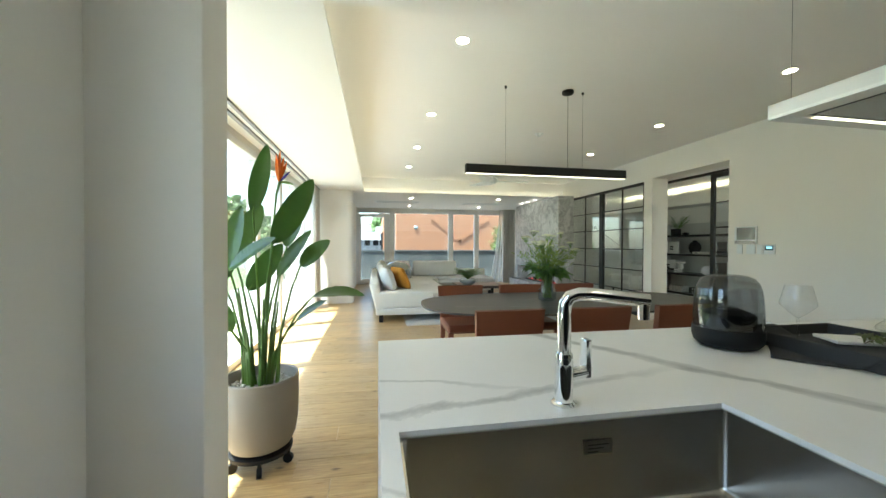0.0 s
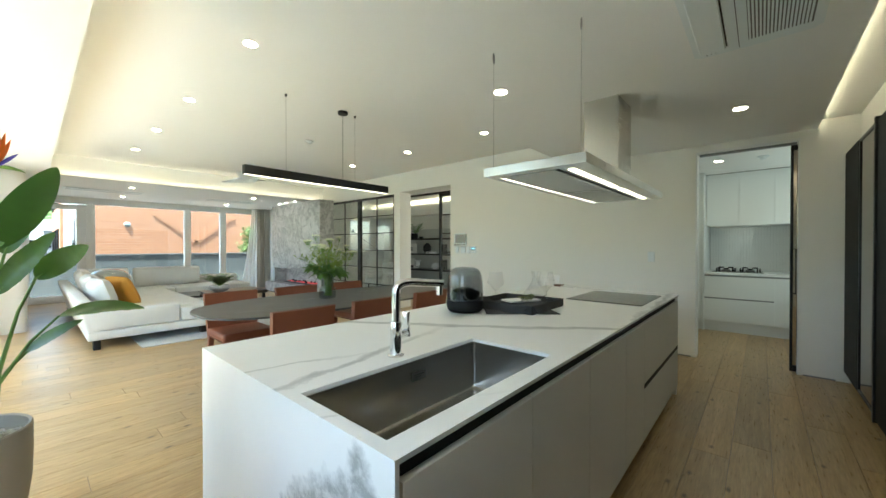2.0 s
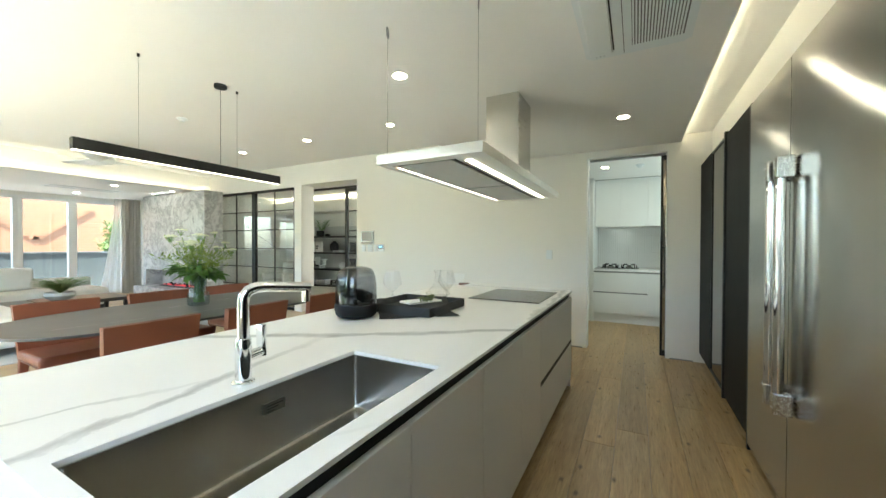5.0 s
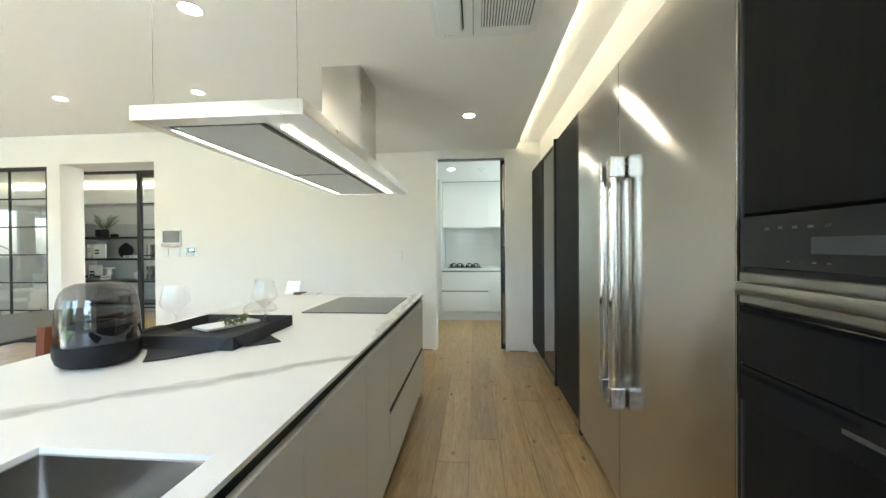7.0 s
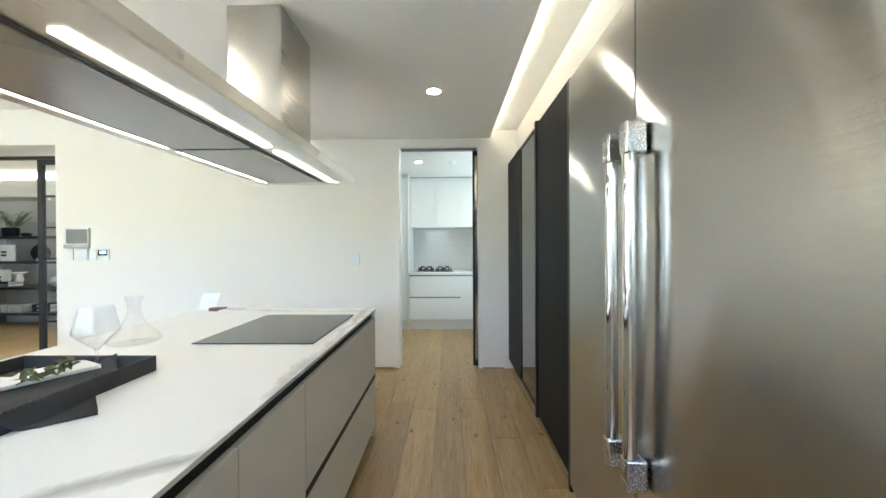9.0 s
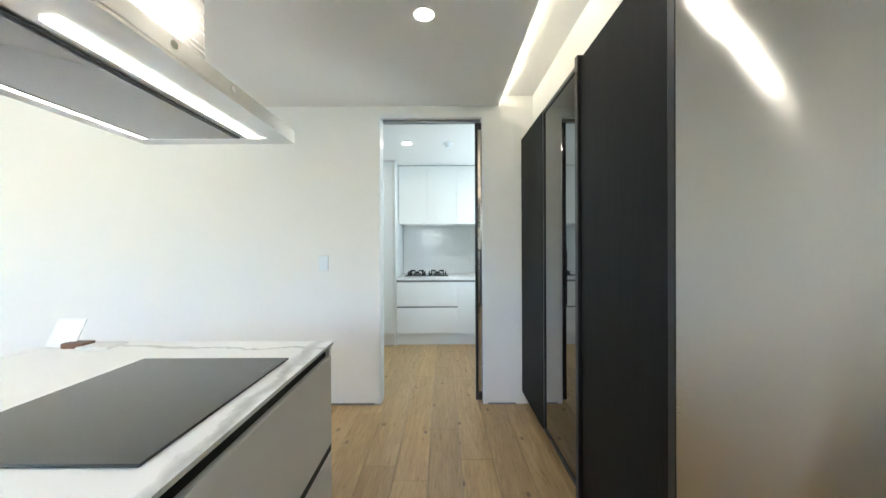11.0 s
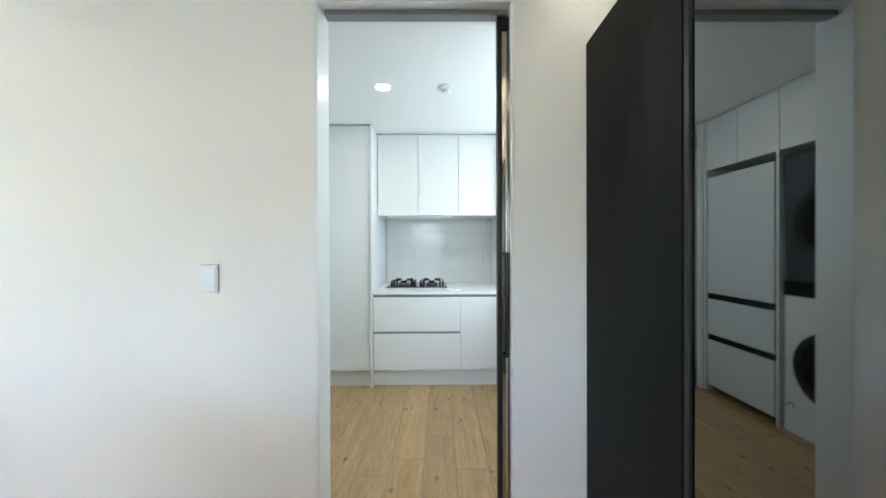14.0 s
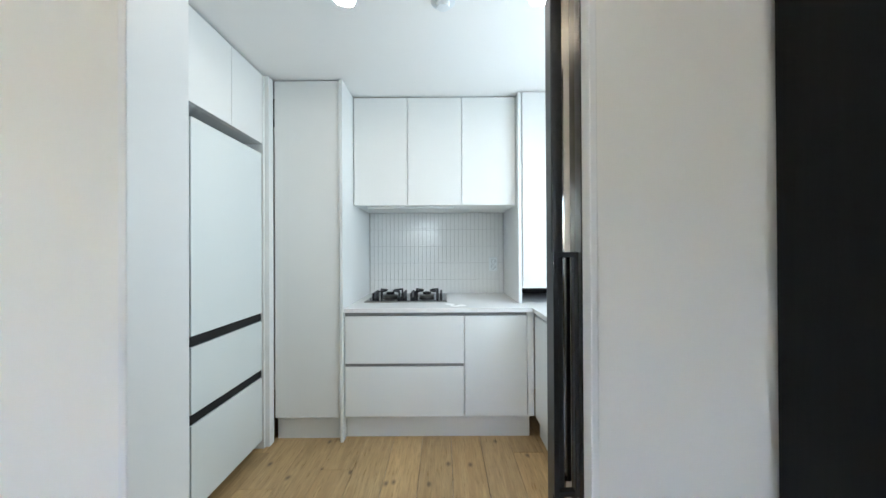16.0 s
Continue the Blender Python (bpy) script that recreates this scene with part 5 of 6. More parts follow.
part("sprays", sprays, SPRAY, bouquet, "fine yellow-green sprays", False)
part("stem_bundle", stems, STALK, bouquet)["kind"] = "stuff"
part("foliage", leaves, FERN, bouquet, "fresh green leaves", False)
part("blossoms", heads, UMBEL, bouquet, "cream-green umbel blossoms", False)

# ---- bird of paradise plant ----
PX, PY = -0.665, 2.265
pot = thing("plant_pot", (PX, PY, 0), "sand-coloured round stoneware plant pot on a wheeled stand", "plant pot")
part("bowl", lathe(bmesh.new(), [(0, 0.105), (0.125, 0.105), (0.16, 0.125), (0.185, 0.18), (0.197, 0.27), (0.201, 0.40), (0.201, 0.505), (0.196, 0.512), (0.187, 0.507), (0.186, 0.44), (0, 0.44)], 56), POT, pot)
part("stand", lathe(bmesh.new(), [(0.0, 0.075), (0.15, 0.075), (0.165, 0.078), (0.168, 0.1), (0.155, 0.104), (0, 0.104)], 40), BLACK_P, pot, "black round plant stand")
for k in range(5):
    a = 2 * math.pi * k / 5 + 1.15
    x, y = 0.15 * math.cos(a), 0.15 * math.sin(a)
    cst = part("caster", tube(bmesh.new(), [(x - 0.012 * math.sin(a), y + 0.012 * math.cos(a), 0.027), (x + 0.012 * math.sin(a), y - 0.012 * math.cos(a), 0.027)], 0.027, 18), BLACK_P, pot, "black swivel wheel")
    part("fork", tube(bmesh.new(), [(x, y, 0.045), (x, y, 0.08)], 0.010, 8), BLACK_P, cst)
rnd = random.Random(9)
bm = bmesh.new()
for k in range(300):
    a, r = rnd.uniform(0, 6.283), 0.178 * math.sqrt(rnd.random())
    bmesh.ops.create_icosphere(bm, subdivisions=1, radius=rnd.uniform(0.008, 0.014), matrix=Matrix.Translation((PX + r * math.cos(a), PY + r * math.sin(a), 0.445 + rnd.uniform(0, 0.012))) @ Matrix.Diagonal((1, 1, 0.7, 1)))
peb = tagged(new("pebbles", mesh_of("pebbles", bm, PEBBLE)), "grey-beige pebble mulch filling the pot", "pebbles", kind="stuff")

plant = thing("bird_of_paradise_plant", (PX, PY, 0.44), "tall bird of paradise plant with broad leaves and one orange bloom", "plant")
# blade base, blade tip (sideways, depth, height from the pot's centre at floor level), width, facing
BLADES = [((-0.05, 0.02, 1.44), (0.03, 0.02, 1.83), 0.10, (0.3, -1, 0)),
          ((0.08, -0.06, 1.26), (0.28, 0.02, 1.64), 0.14, (0.5, -1, 0.25)),
          ((0.12, 0.08, 1.24), (0.20, 0.14, 1.55), 0.13, (-0.4, -1, 0.1)),
          ((-0.16, -0.03, 1.14), (-0.10, 0.0, 1.47), 0.12, (-0.3, -1, 0)),
          ((-0.12, -0.13, 1.12), (0.13, -0.20, 1.29), 0.12, (-0.1, -0.8, 0.9)),
          ((0.10, -0.04, 1.07), (0.27, 0.02, 1.34), 0.10, (-0.7, -1, 0.2)),
          ((0.21, 0.02, 1.13), (0.38, 0.0, 1.28), 0.115, (-0.3, -1, 0.5)),
          ((0.28, 0.02, 0.95), (0.58, -0.06, 0.955), 0.12, (0, -0.42, 1)),
          ((0.18, 0.04, 0.80), (0.36, 0.0, 0.925), 0.085, (-0.3, -0.5, 1)),
          ((-0.22, 0.05, 1.04), (-0.22, 0.02, 1.44), 0.15, (0.6, -1, 0)),
          ((-0.19, 0.12, 1.20), (-0.05, 0.20, 1.50), 0.14, (0.2, -1, 0.3)),
          ((-0.17, 0.05, 0.75), (-0.30, 0.12, 0.95), 0.10, (0, -0.7, 0.9)),
          ((-0.10, 0.10, 0.98), (0.06, 0.22, 1.26), 0.13, (0.3, -1, 0.2)),
          ((-0.20, -0.08, 0.86), (-0.32, -0.12, 1.10), 0.11, (0.5, -0.8, 0.3))]
for k, (b0, tip, wd, nrm) in enumerate(BLADES):
    rnd = random.Random(40 + k)
    b0, tip = Vector(b0) - Vector((0, 0, 0.44)), Vector(tip) - Vector((0, 0, 0.44))
    foot = Vector((b0.x * 0.22 + rnd.uniform(-0.05, 0.05), b0.y * 0.3 + rnd.uniform(-0.05, 0.05), -0.005))
    m1 = foot.lerp(b0, 0.35) + Vector((-b0.x * 0.12, 0, 0.06))
    m2 = foot.lerp(b0, 0.75) + Vector((-b0.x * 0.10, 0, 0.03))
    bm = tube(bmesh.new(), [foot, m1, m2, b0, b0.lerp(tip, 0.45)], [0.012, 0.008, 0.006, 0.005, 0.002], 8)
    part("stalk", bm, STALK, plant)
    bm = bmesh.new()
    leaf_blade(bm, b0, tip, wd, nrm, 0.20, 0.30 if k == 7 else 0.10, 34, 0.002, k, 0.62, 0.0013)
    lf = part("leaf", bm, LEAF, plant)
for k in range(4):
    rnd = random.Random(80 + k)
    a = rnd.uniform(0, 6.28)
    bm = tube(bmesh.new(), [(0.06 * math.cos(a), 0.06 * math.sin(a), -0.005), (0.075 * math.cos(a), 0.07 * math.sin(a), 0.22), (0.12 * math.cos(a), 0.10 * math.sin(a), rnd.uniform(0.36, 0.6))], [0.016, 0.012, 0.004], 8)
    part("stalk", bm, STALK, plant)
bm = tube(bmesh.new(), [(0.02, -0.01, -0.005), (0.03, 0, 0.4), (0.06, -0.01, 0.8), (0.085, -0.01, 1.10), (0.105, -0.012, 1.175)], [0.011, 0.009, 0.007, 0.006, 0.008], 8)
part("flower_stalk", bm, STALK, plant)
bm = bmesh.new()
leaf_blade(bm, (0.09, -0.012, 1.165), (0.185, -0.015, 1.155), 0.03, (0, -0.3, 1), 0.9, 0.1, 6)
part("sheath", bm, STALK, plant)
for k, (dx, dz, w) in enumerate(((-0.012, 0.16, 0.022), (0.006, 0.185, 0.024), (0.024, 0.15, 0.02), (0.038, 0.125, 0.018), (-0.02, 0.10, 0.018))):
    bm = bmesh.new()
    leaf_blade(bm, (0.10, -0.014, 1.168), (0.105 + dx, -0.014 + 0.01 * (k - 2), 1.168 + dz), w, (0.2 * (k - 2), -1, 0), 0.5, 0.05, 6)
    part("petal", bm, BLOOM, plant, "orange petal")
bm = bmesh.new()
leaf_blade(bm, (0.105, -0.016, 1.17), (0.165, -0.018, 1.235), 0.016, (0, -1, 0.4), 0.5, 0.0, 5)
part("tongue", bm, BLUE_P, plant, "violet-blue flower tongue")

# ---- living room ----
rug = single("rug", cube(-1.55, 1.55, -1.75, 1.75, 0.0, 0.012, 0.005), RUG, (2.0, 7.38, 0.0), "pale grey low-pile rug", "rug")

sofa = thing("sectional_sofa", (0, 0, 0), "ivory boucle corner sofa with low backs and chaise end", "sofa")
part("base", cube(-0.02, 1.32, 5.93, 9.9, 0.115, 0.225, 0.02, 3), FABRIC, sofa)
part("base", cube(1.32, 2.95, 8.85, 9.9, 0.115, 0.225, 0.02, 3), FABRIC, sofa)
part("arm", cube(-0.005, 0.915, 5.935, 6.16, 0.228, 0.485, 0.03, 4), FABRIC, sofa)
bm = cube(0.0, 0.15, 5.94, 9.9, 0.12, 0.63, 0.045, 4)
for v in bm.verts:
    v.co.x -= 0.13 * max(0, v.co.z - 0.12) / 0.5
part("side_back", bm, FABRIC, sofa)
part("seat_cushion", cube(0.155, 1.33, 6.17, 7.72, 0.228, 0.43, 0.04, 4), FABRIC, sofa)
part("seat_cushion", cube(0.155, 1.33, 7.73, 8.88, 0.228, 0.43, 0.04, 4), FABRIC, sofa)
part("seat_cushion", cube(0.155, 1.5, 8.89, 9.66, 0.228, 0.43, 0.04, 4), FABRIC, sofa)
part("seat_cushion", cube(1.51, 2.95, 8.87, 9.66, 0.228, 0.43, 0.04, 4), FABRIC, sofa)
part("seat_cushion", cube(0.92, 1.33, 5.94, 6.16, 0.228, 0.42, 0.03, 4), FABRIC, sofa)
part("back", cube(0.155, 2.95, 9.68, 9.9, 0.16, 0.60, 0.045, 4), FABRIC, sofa)
for x, wd in ((0.55, 0.62), (1.52, 1.18)):
    part("back_cushion", cube(x - wd / 2, x + wd / 2, 9.50, 9.70, 0.43, 0.83, 0.06, 4), FABRIC, sofa)
for x, y in ((0.07, 5.99), (1.22, 6.05), (0.03, 9.8), (2.85, 9.8), (2.85, 8.95)):
    part("leg", cube(x - 0.04, x + 0.03, y - 0.05, y + 0.05, 0.0, 0.118, 0.006), BLACK_M, sofa, "black metal block foot")


def cushion(at, w, h, d, rx, rz, material, label):
    bm = pillow(bmesh.new(), w, h, d, 0.55, 14)
    ob = new("throw_cushion", mesh_of("throw_cushion", bm, material))
    ob.matrix_basis = pose(*at, rx, 0, rz)
    tagged(ob, label, "cushion", "sofa cushions")


cushion((0.20, 6.85, 0.61), 0.66, 0.44, 0.22, -18, 97, FABRIC, "large ivory boucle cushion against the sofa back")
cushion((0.17, 7.62, 0.63), 0.64, 0.44, 0.22, -18, 92, FABRIC, "large ivory boucle cushion against the sofa back")
cushion((0.15, 8.5, 0.66), 0.66, 0.48, 0.22, -18, 88, FABRIC, "large ivory boucle cushion against the sofa back")
cushion((0.44, 6.98, 0.62), 0.50, 0.47, 0.17, -26, 112, MUSTARD, "mustard yellow velvet throw cushion")
dome = thing("dome_ornament", (0.52, 9.02, 0.428), "mirrored silver glass dome resting on the sofa", "ornament")
part("dome", lathe(bmesh.new(), [(0.33, 0.0), (0.345, 0.07), (0.335, 0.19), (0.292, 0.30), (0.21, 0.375), (0.10, 0.41), (0, 0.42)], 40), surf("mirrored_glass", (0.55, 0.56, 0.55), 0.12, 1.0, var=0.3, big=30, fine=90, bump=0.5), dome)
part("rim", lathe(bmesh.new(), [(0, 0.002), (0.33, 0.0), (0.343, 0.008), (0.33, 0.016)], 40), CHROME, dome)

ct = thing("coffee_table", (1.98, 7.75, 0.012), "low dark coffee table with glass inset", "coffee table")
part("tabletop", cube(-0.28, 0.72, -0.42, 0.42, 0.33, 0.385, 0.006), surf("espresso_veneer", (0.045, 0.036, 0.03), 0.3, var=0.2, stretch=(1, 8, 8)), ct)
part("glass_inset", cube(-0.62, -0.30, -0.40, 0.40, 0.37, 0.382, 0.003), BLACK_G, ct)
for x, y in ((-0.60, -0.36), (0.66, -0.36), (-0.60, 0.36), (0.66, 0.36)):
    part("leg", cube(x - 0.025, x + 0.025, y - 0.025, y + 0.025, 0.0, 0.36, 0.003), BLACK_M, ct)
part("rail", cube(-0.62, 0.69, -0.39, -0.37, 0.345, 0.37), BLACK_M, ct)
part("rail", cube(-0.62, 0.69, 0.37, 0.39, 0.345, 0.37), BLACK_M, ct)


def fern(at, n, reach, rise, leaflet, seed, label, droop=0.5):
    f = thing("fern_plant", at, label, "plant")
    rnd = random.Random(seed)
    st, lv = bmesh.new(), bmesh.new()
    for k in range(n):
        a = rnd.uniform(0, 6.283)
        r = reach * rnd.uniform(0.5, 1.0)
        h = rise * rnd.uniform(0.5, 1.0)
        pts = [Vector((r * u * math.cos(a), r * u * math.sin(a), h * (1.6 * u - droop * 1.3 * u * u))) for u in (0, 0.25, 0.5, 0.75, 1.0)]
        tube(st, pts, [0.002, 0.0018, 0.0015, 0.001, 0.0006], 4, False)
        for j in range(16):
            u = 0.2 + 0.8 * j / 16
            i = min(3, int(u * 4))
            p = pts[i].lerp(pts[i + 1], u * 4 - i)
            for s_ in (-1, 1):
                d = Vector((-math.sin(a) * s_ + 0.5 * math.cos(a), math.cos(a) * s_ + 0.5 * math.sin(a), rnd.uniform(-0.2, 0.4)))
                leaf_blade(lv, p, p + d.normalized() * leaflet * (1.15 - 0.6 * u), leaflet * 0.35, (0, 0, 1), 0.2, 0.1, 2, 0, k)
    part("stem_bundle", st, STALK, f)
    part("fronds", lv, FERN, f, "", False)


bowl2 = thing("planter_bowl", (1.95, 7.72, 0.397), "low grey ceramic planter bowl on the coffee table", "planter")
part("shell", lathe(bmesh.new(), [(0, 0.0), (0.09, 0.0), (0.15, 0.03), (0.185, 0.075), (0.17, 0.12), (0.155, 0.125), (0.15, 0.11), (0, 0.105)], 40), surf("greige_ceramic", (0.50, 0.49, 0.47), 0.5, var=0.1), bowl2)
fern((1.95, 7.72, 0.50), 84, 0.36, 0.30, 0.045, 5, "feathery green fern in the planter bowl", 0.6)

# marble fireplace block
fire = thing("fireplace", (0, 0, 0), "grey veined marble fireplace wall with a long red-lit niche", "fireplace")
MX, MY0, MY1 = 4.16, 7.87, 10.47
part("upper_slab", cube(MX, WX, MY0, MY1, 0.665, LOW, 0.003), MARBLE, fire)
part("lower_slab", cube(MX - 0.20, WX, MY0, MY1, 0.03, 0.275, 0.003), MARBLE, fire)
part("plinth", cube(MX - 0.17, WX, MY0 + 0.02, MY1 - 0.02, 0.0, 0.03), SHADOW, fire)
part("niche_end", cube(MX, WX, MY0, MY0 + 0.11, 0.275, 0.665), MARBLE, fire)
part("niche_end", cube(MX, WX, MY1 - 0.14, MY1, 0.275, 0.665), MARBLE, fire)
part("niche_back", cube(WX - 0.05, WX, MY0 + 0.11, MY1 - 0.14, 0.275, 0.665), MARBLE, fire)
part("burner_tray", cube(MX + 0.08, WX - 0.08, 8.2, 9.9, 0.275, 0.305, 0.004), BLACK_M, fire)
part("ember_bed", cube(MX + 0.12, WX - 0.12, 8.3, 9.8, 0.305, 0.325, 0.008), EMBER, fire, "glowing red ember bed")
rnd = random.Random(3)
bm = bmesh.new()
for k in range(26):
    y, x = rnd.uniform(8.25, 9.85), rnd.uniform(MX + 0.10, WX - 0.10)
    bmesh.ops.create_icosphere(bm, subdivisions=1, radius=rnd.uniform(0.018, 0.034), matrix=Matrix.Translation((x, y, 0.325)))
part("coals", bm, BLACK_P, fire, "dark glowing coals", False)
sock = thing("wall_socket", (WX - 0.33, MY0, 0.52), "white double wall socket on the marble side", "socket")
part("plate", cube(-0.05, 0.09, -0.008, 0, -0.05, 0.05, 0.003), SWITCH_P, sock)
for x in (-0.015, 0.055):
    part("outlet", tube(bmesh.new(), [(x, -0.008, 0), (x, -0.0105, 0)], 0.024, 18), SWITCH_P, sock)


def curtain(name, x0, x1, y, z0, z1, material, folds, depth, label, along="x", flare=0.0):
    bm = bmesh.new()
    n, rows = folds * 8, 10
    grid = []
    for r in range(rows + 1):
        v = r / rows
        row = []
        for i in range(n + 1):
            u = i / n
            d = depth * (0.6 + 0.4 * (1 - v)) * math.sin(2 * math.pi * folds * u + 0.7 * math.sin(3 * u)) + 0.25 * depth * math.sin(5.1 * folds * u + v * 2)
            q = x0 + (x1 - x0) * u - flare * (1 - v) ** 1.5 * (1 - u)
            row.append(bm.verts.new((q, y + d, z0 + (z1 - z0) * v) if along == "x" else (y + d, q, z0 + (z1 - z0) * v)))
        grid.append(row)
    for a, b in zip(grid, grid[1:]):
        for i in range(n):
            bm.faces.new((a[i], a[i + 1], b[i + 1], b[i]))
    c = thing("curtain", (0, 0, 0), label, "curtain", "window curtains")
    p = part("panel", bm, material, c)
    bm = cube(x0, x1, y - 0.02, y + 0.02, z1 - 0.001, z1 + 0.02) if along == "x" else cube(y - 0.02, y + 0.02, x0, x1, z1 - 0.001, z1 + 0.02)
    part("heading", bm, material, c)
    return c


curtain("curtain", 4.06, 4.45, 11.30, 0.015, LOW - 0.03, CURTAIN, 5, 0.05, "floor-length grey linen curtain gathered beside the window")
curtain("curtain", 3.98, 4.12, 11.48, 0.015, LOW - 0.03, SHEER, 3, 0.04, "sheer white curtain gathered beside the window", flare=0.32)
curtain("curtain", 7.42, 7.92, -1.19, 0.015, LOW - 0.03, CURTAIN, 6, 0.045, "floor-length grey linen curtain gathered by the column", "y")
curtain("curtain", 6.9, 7.9, -1.29, 0.015, LOW - 0.03, SHEER, 9, 0.03, "sheer white curtain gathered by the column", "y")

# ---- study seen through the openings ----
shelf = thing("open_shelving", (0, 0, 0), "black open wall shelving on a grey panel", "shelving")
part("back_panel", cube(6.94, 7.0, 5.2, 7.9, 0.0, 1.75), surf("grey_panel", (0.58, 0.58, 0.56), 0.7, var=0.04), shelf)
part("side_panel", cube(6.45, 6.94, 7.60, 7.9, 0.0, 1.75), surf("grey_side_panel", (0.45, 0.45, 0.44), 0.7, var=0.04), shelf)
for z in (0.22, 0.64, 1.06, 1.47):
    part("board", cube(6.50, 6.94, 5.2, 7.60, z - 0.025, z + 0.015, 0.003), BLACK_M, shelf)


def book(x, y, z, t, h, d, material, label, turn=0, flat=False, text=""):
    b = thing("book", (x, y, z), label, "book", "shelf books", turn)
    part("pages", cube(0.003, d - 0.004, 0.003, t - 0.003, 0.003, h - 0.003), PAPER, b)
    for y0 in (0, t - 0.003):
        part("cover", cube(0, d, y0, y0 + 0.003, 0, h, 0.001), material, b)
    part("spine", cube(-0.003, 0.003, 0, t, 0, h, 0.001), material, b)
    for k in range(2):
        part("title_bar", cube(-0.0045, -0.003, t * 0.25, t * 0.75, h * (0.45 + 0.18 * k), h * (0.53 + 0.18 * k)), INK if material is not INK else PAPER, b)
    if flat:
        b.matrix_basis = pose(x, y, z + 0.0, 90, 0, turn)
    return b


def poster_book(x, y, z, w, h, label, ornament):
    b = thing("book", (x, y, z), label, "book", "shelf books", 0)
    part("cover", cube(0, 0.03, -w / 2, w / 2, 0, h, 0.001), PAPER, b)
    for k in range(2):
        part("title_bar", cube(-0.0015, 0.0, -w * 0.05 + 0.02, w * 0.42, h * (0.30 + 0.2 * k), h * (0.42 + 0.2 * k)), INK, b)


GREYB = surf("grey_book_cloth", (0.28, 0.28, 0.28), 0.8)
for y, t, m_ in ((7.40, 0.035, PAPER), (7.36, 0.035, PAPER)):
    book(6.62, y, 1.075, t, 0.27, 0.20, m_, "white upright book on the shelf")
poster_book(6.62, 7.18, 1.075, 0.24, 0.27, "grey art book standing face out", False)
poster_book(6.62, 7.28, 0.655, 0.26, 0.28, "white art book standing face out", False)
for k in range(2):
    book(6.58, 6.80, 0.655 + 0.045 * k, 0.04, 0.36, 0.22, INK if k else GREYB, "dark book lying flat on the shelf", 0, False).matrix_basis = pose(6.58, 7.12, 0.655 + 0.045 * k + 0.04, -90, 0, 0) @ pose(0, 0, 0)
for k in range(2):
    book(6.58, 6.1, 0.235, 0.06, 0.30, 0.22, INK, "dark book lying flat on the low shelf").matrix_basis = pose(6.58, 6.42, 0.235 + 0.064 * (k + 1), -90, 0, 0)
book(6.60, 6.4, 1.075, 0.05, 0.22, 0.2, PAPER, "white book lying flat on the shelf").matrix_basis = pose(6.58, 6.42, 1.075 + 0.05, -90, 0, 0)
for k in range(3):
    book(6.62, 6.16 - 0.04 * k, 1.075, 0.035, 0.25, 0.2, (GREYB, PAPER, INK)[k], "upright book on the shelf")
    book(6.62, 6.16 - 0.04 * k, 0.655, 0.035, 0.26, 0.2, (INK, GREYB, INK)[k], "dark upright book on the shelf")
bx = thing("storage_box", (6.68, 7.08, 0.235), "grey marbled storage box on the shelf", "box")
part("body", cube(-0.1, 0.1, -0.17, 0.17, 0, 0.10, 0.004), MARBLE, bx)
part("lid", cube(-0.103, 0.103, -0.173, 0.173, 0.10, 0.125, 0.004), MARBLE, bx)
vs = thing("disc_vase", (6.70, 6.70, 1.075), "black flat disc vase", "vase")
part("body", lathe(bmesh.new(), [(0, 0.0), (0.05, 0.0), (0.09, 0.04), (0.115, 0.11), (0.112, 0.18), (0.08, 0.24), (0.04, 0.27), (0.038, 0.29), (0.03, 0.29), (0.03, 0.26), (0, 0.25)], 32, (0, 0, 0)), BLACK_P, vs)
v2 = thing("white_vase", (6.72, 6.42, 0.655), "white round squat ceramic vase", "vase")
part("body", lathe(bmesh.new(), [(0, 0), (0.06, 0.0), (0.10, 0.04), (0.115, 0.09), (0.09, 0.145), (0.062, 0.16), (0.066, 0.17), (0.05, 0.165), (0, 0.14)], 32), SOLID_TOP, v2)
v3 = thing("pedestal_bowl", (6.66, 7.02, 0.745), "small pale pedestal bowl on stacked books", "bowl")
part("foot", lathe(bmesh.new(), [(0, 0), (0.055, 0), (0.042, 0.06), (0.04, 0.11), (0, 0.11)], 24), PAPER, v3)
part("dish", lathe(bmesh.new(), [(0, 0.11), (0.05, 0.11), (0.095, 0.13), (0.097, 0.145), (0.05, 0.13), (0, 0.128)], 28), PAPER, v3)
pt = thing("shelf_planter", (6.66, 7.16, 1.485), "small dark shelf planter", "planter")
part("shell", lathe(bmesh.new(), [(0, 0), (0.085, 0), (0.10, 0.02), (0.10, 0.14), (0.094, 0.145), (0.09, 0.13), (0, 0.12)], 28), BLACK_P, pt)
fern((6.66, 7.10, 1.60), 26, 0.26, 0.30, 0.05, 8, "bright green fern in the shelf planter", 0.35)
sh = thing("stone_ornament", (6.66, 6.90, 1.485), "small black shell-shaped ornament", "ornament")
part("body", lathe(bmesh.new(), [(0, 0), (0.05, 0.005), (0.085, 0.03), (0.05, 0.055), (0, 0.06)], 20, squash=0.8), BLACK_P, sh)

arm_chair = thing("lounge_chair", (5.6, 7.2, 0), "pale upholstered lounge chair behind the glass", "chair")
part("seat", cube(-0.35, 0.35, -0.35, 0.35, 0.30, 0.45, 0.04, 3), FABRIC, arm_chair)
part("backrest", cube(0.22, 0.38, -0.38, 0.38, 0.40, 0.85, 0.05, 3), FABRIC, arm_chair)
for y in (-0.36, 0.30):
    part("arm", cube(-0.33, 0.25, y, y + 0.08, 0.40, 0.60, 0.03, 3), FABRIC, arm_chair)
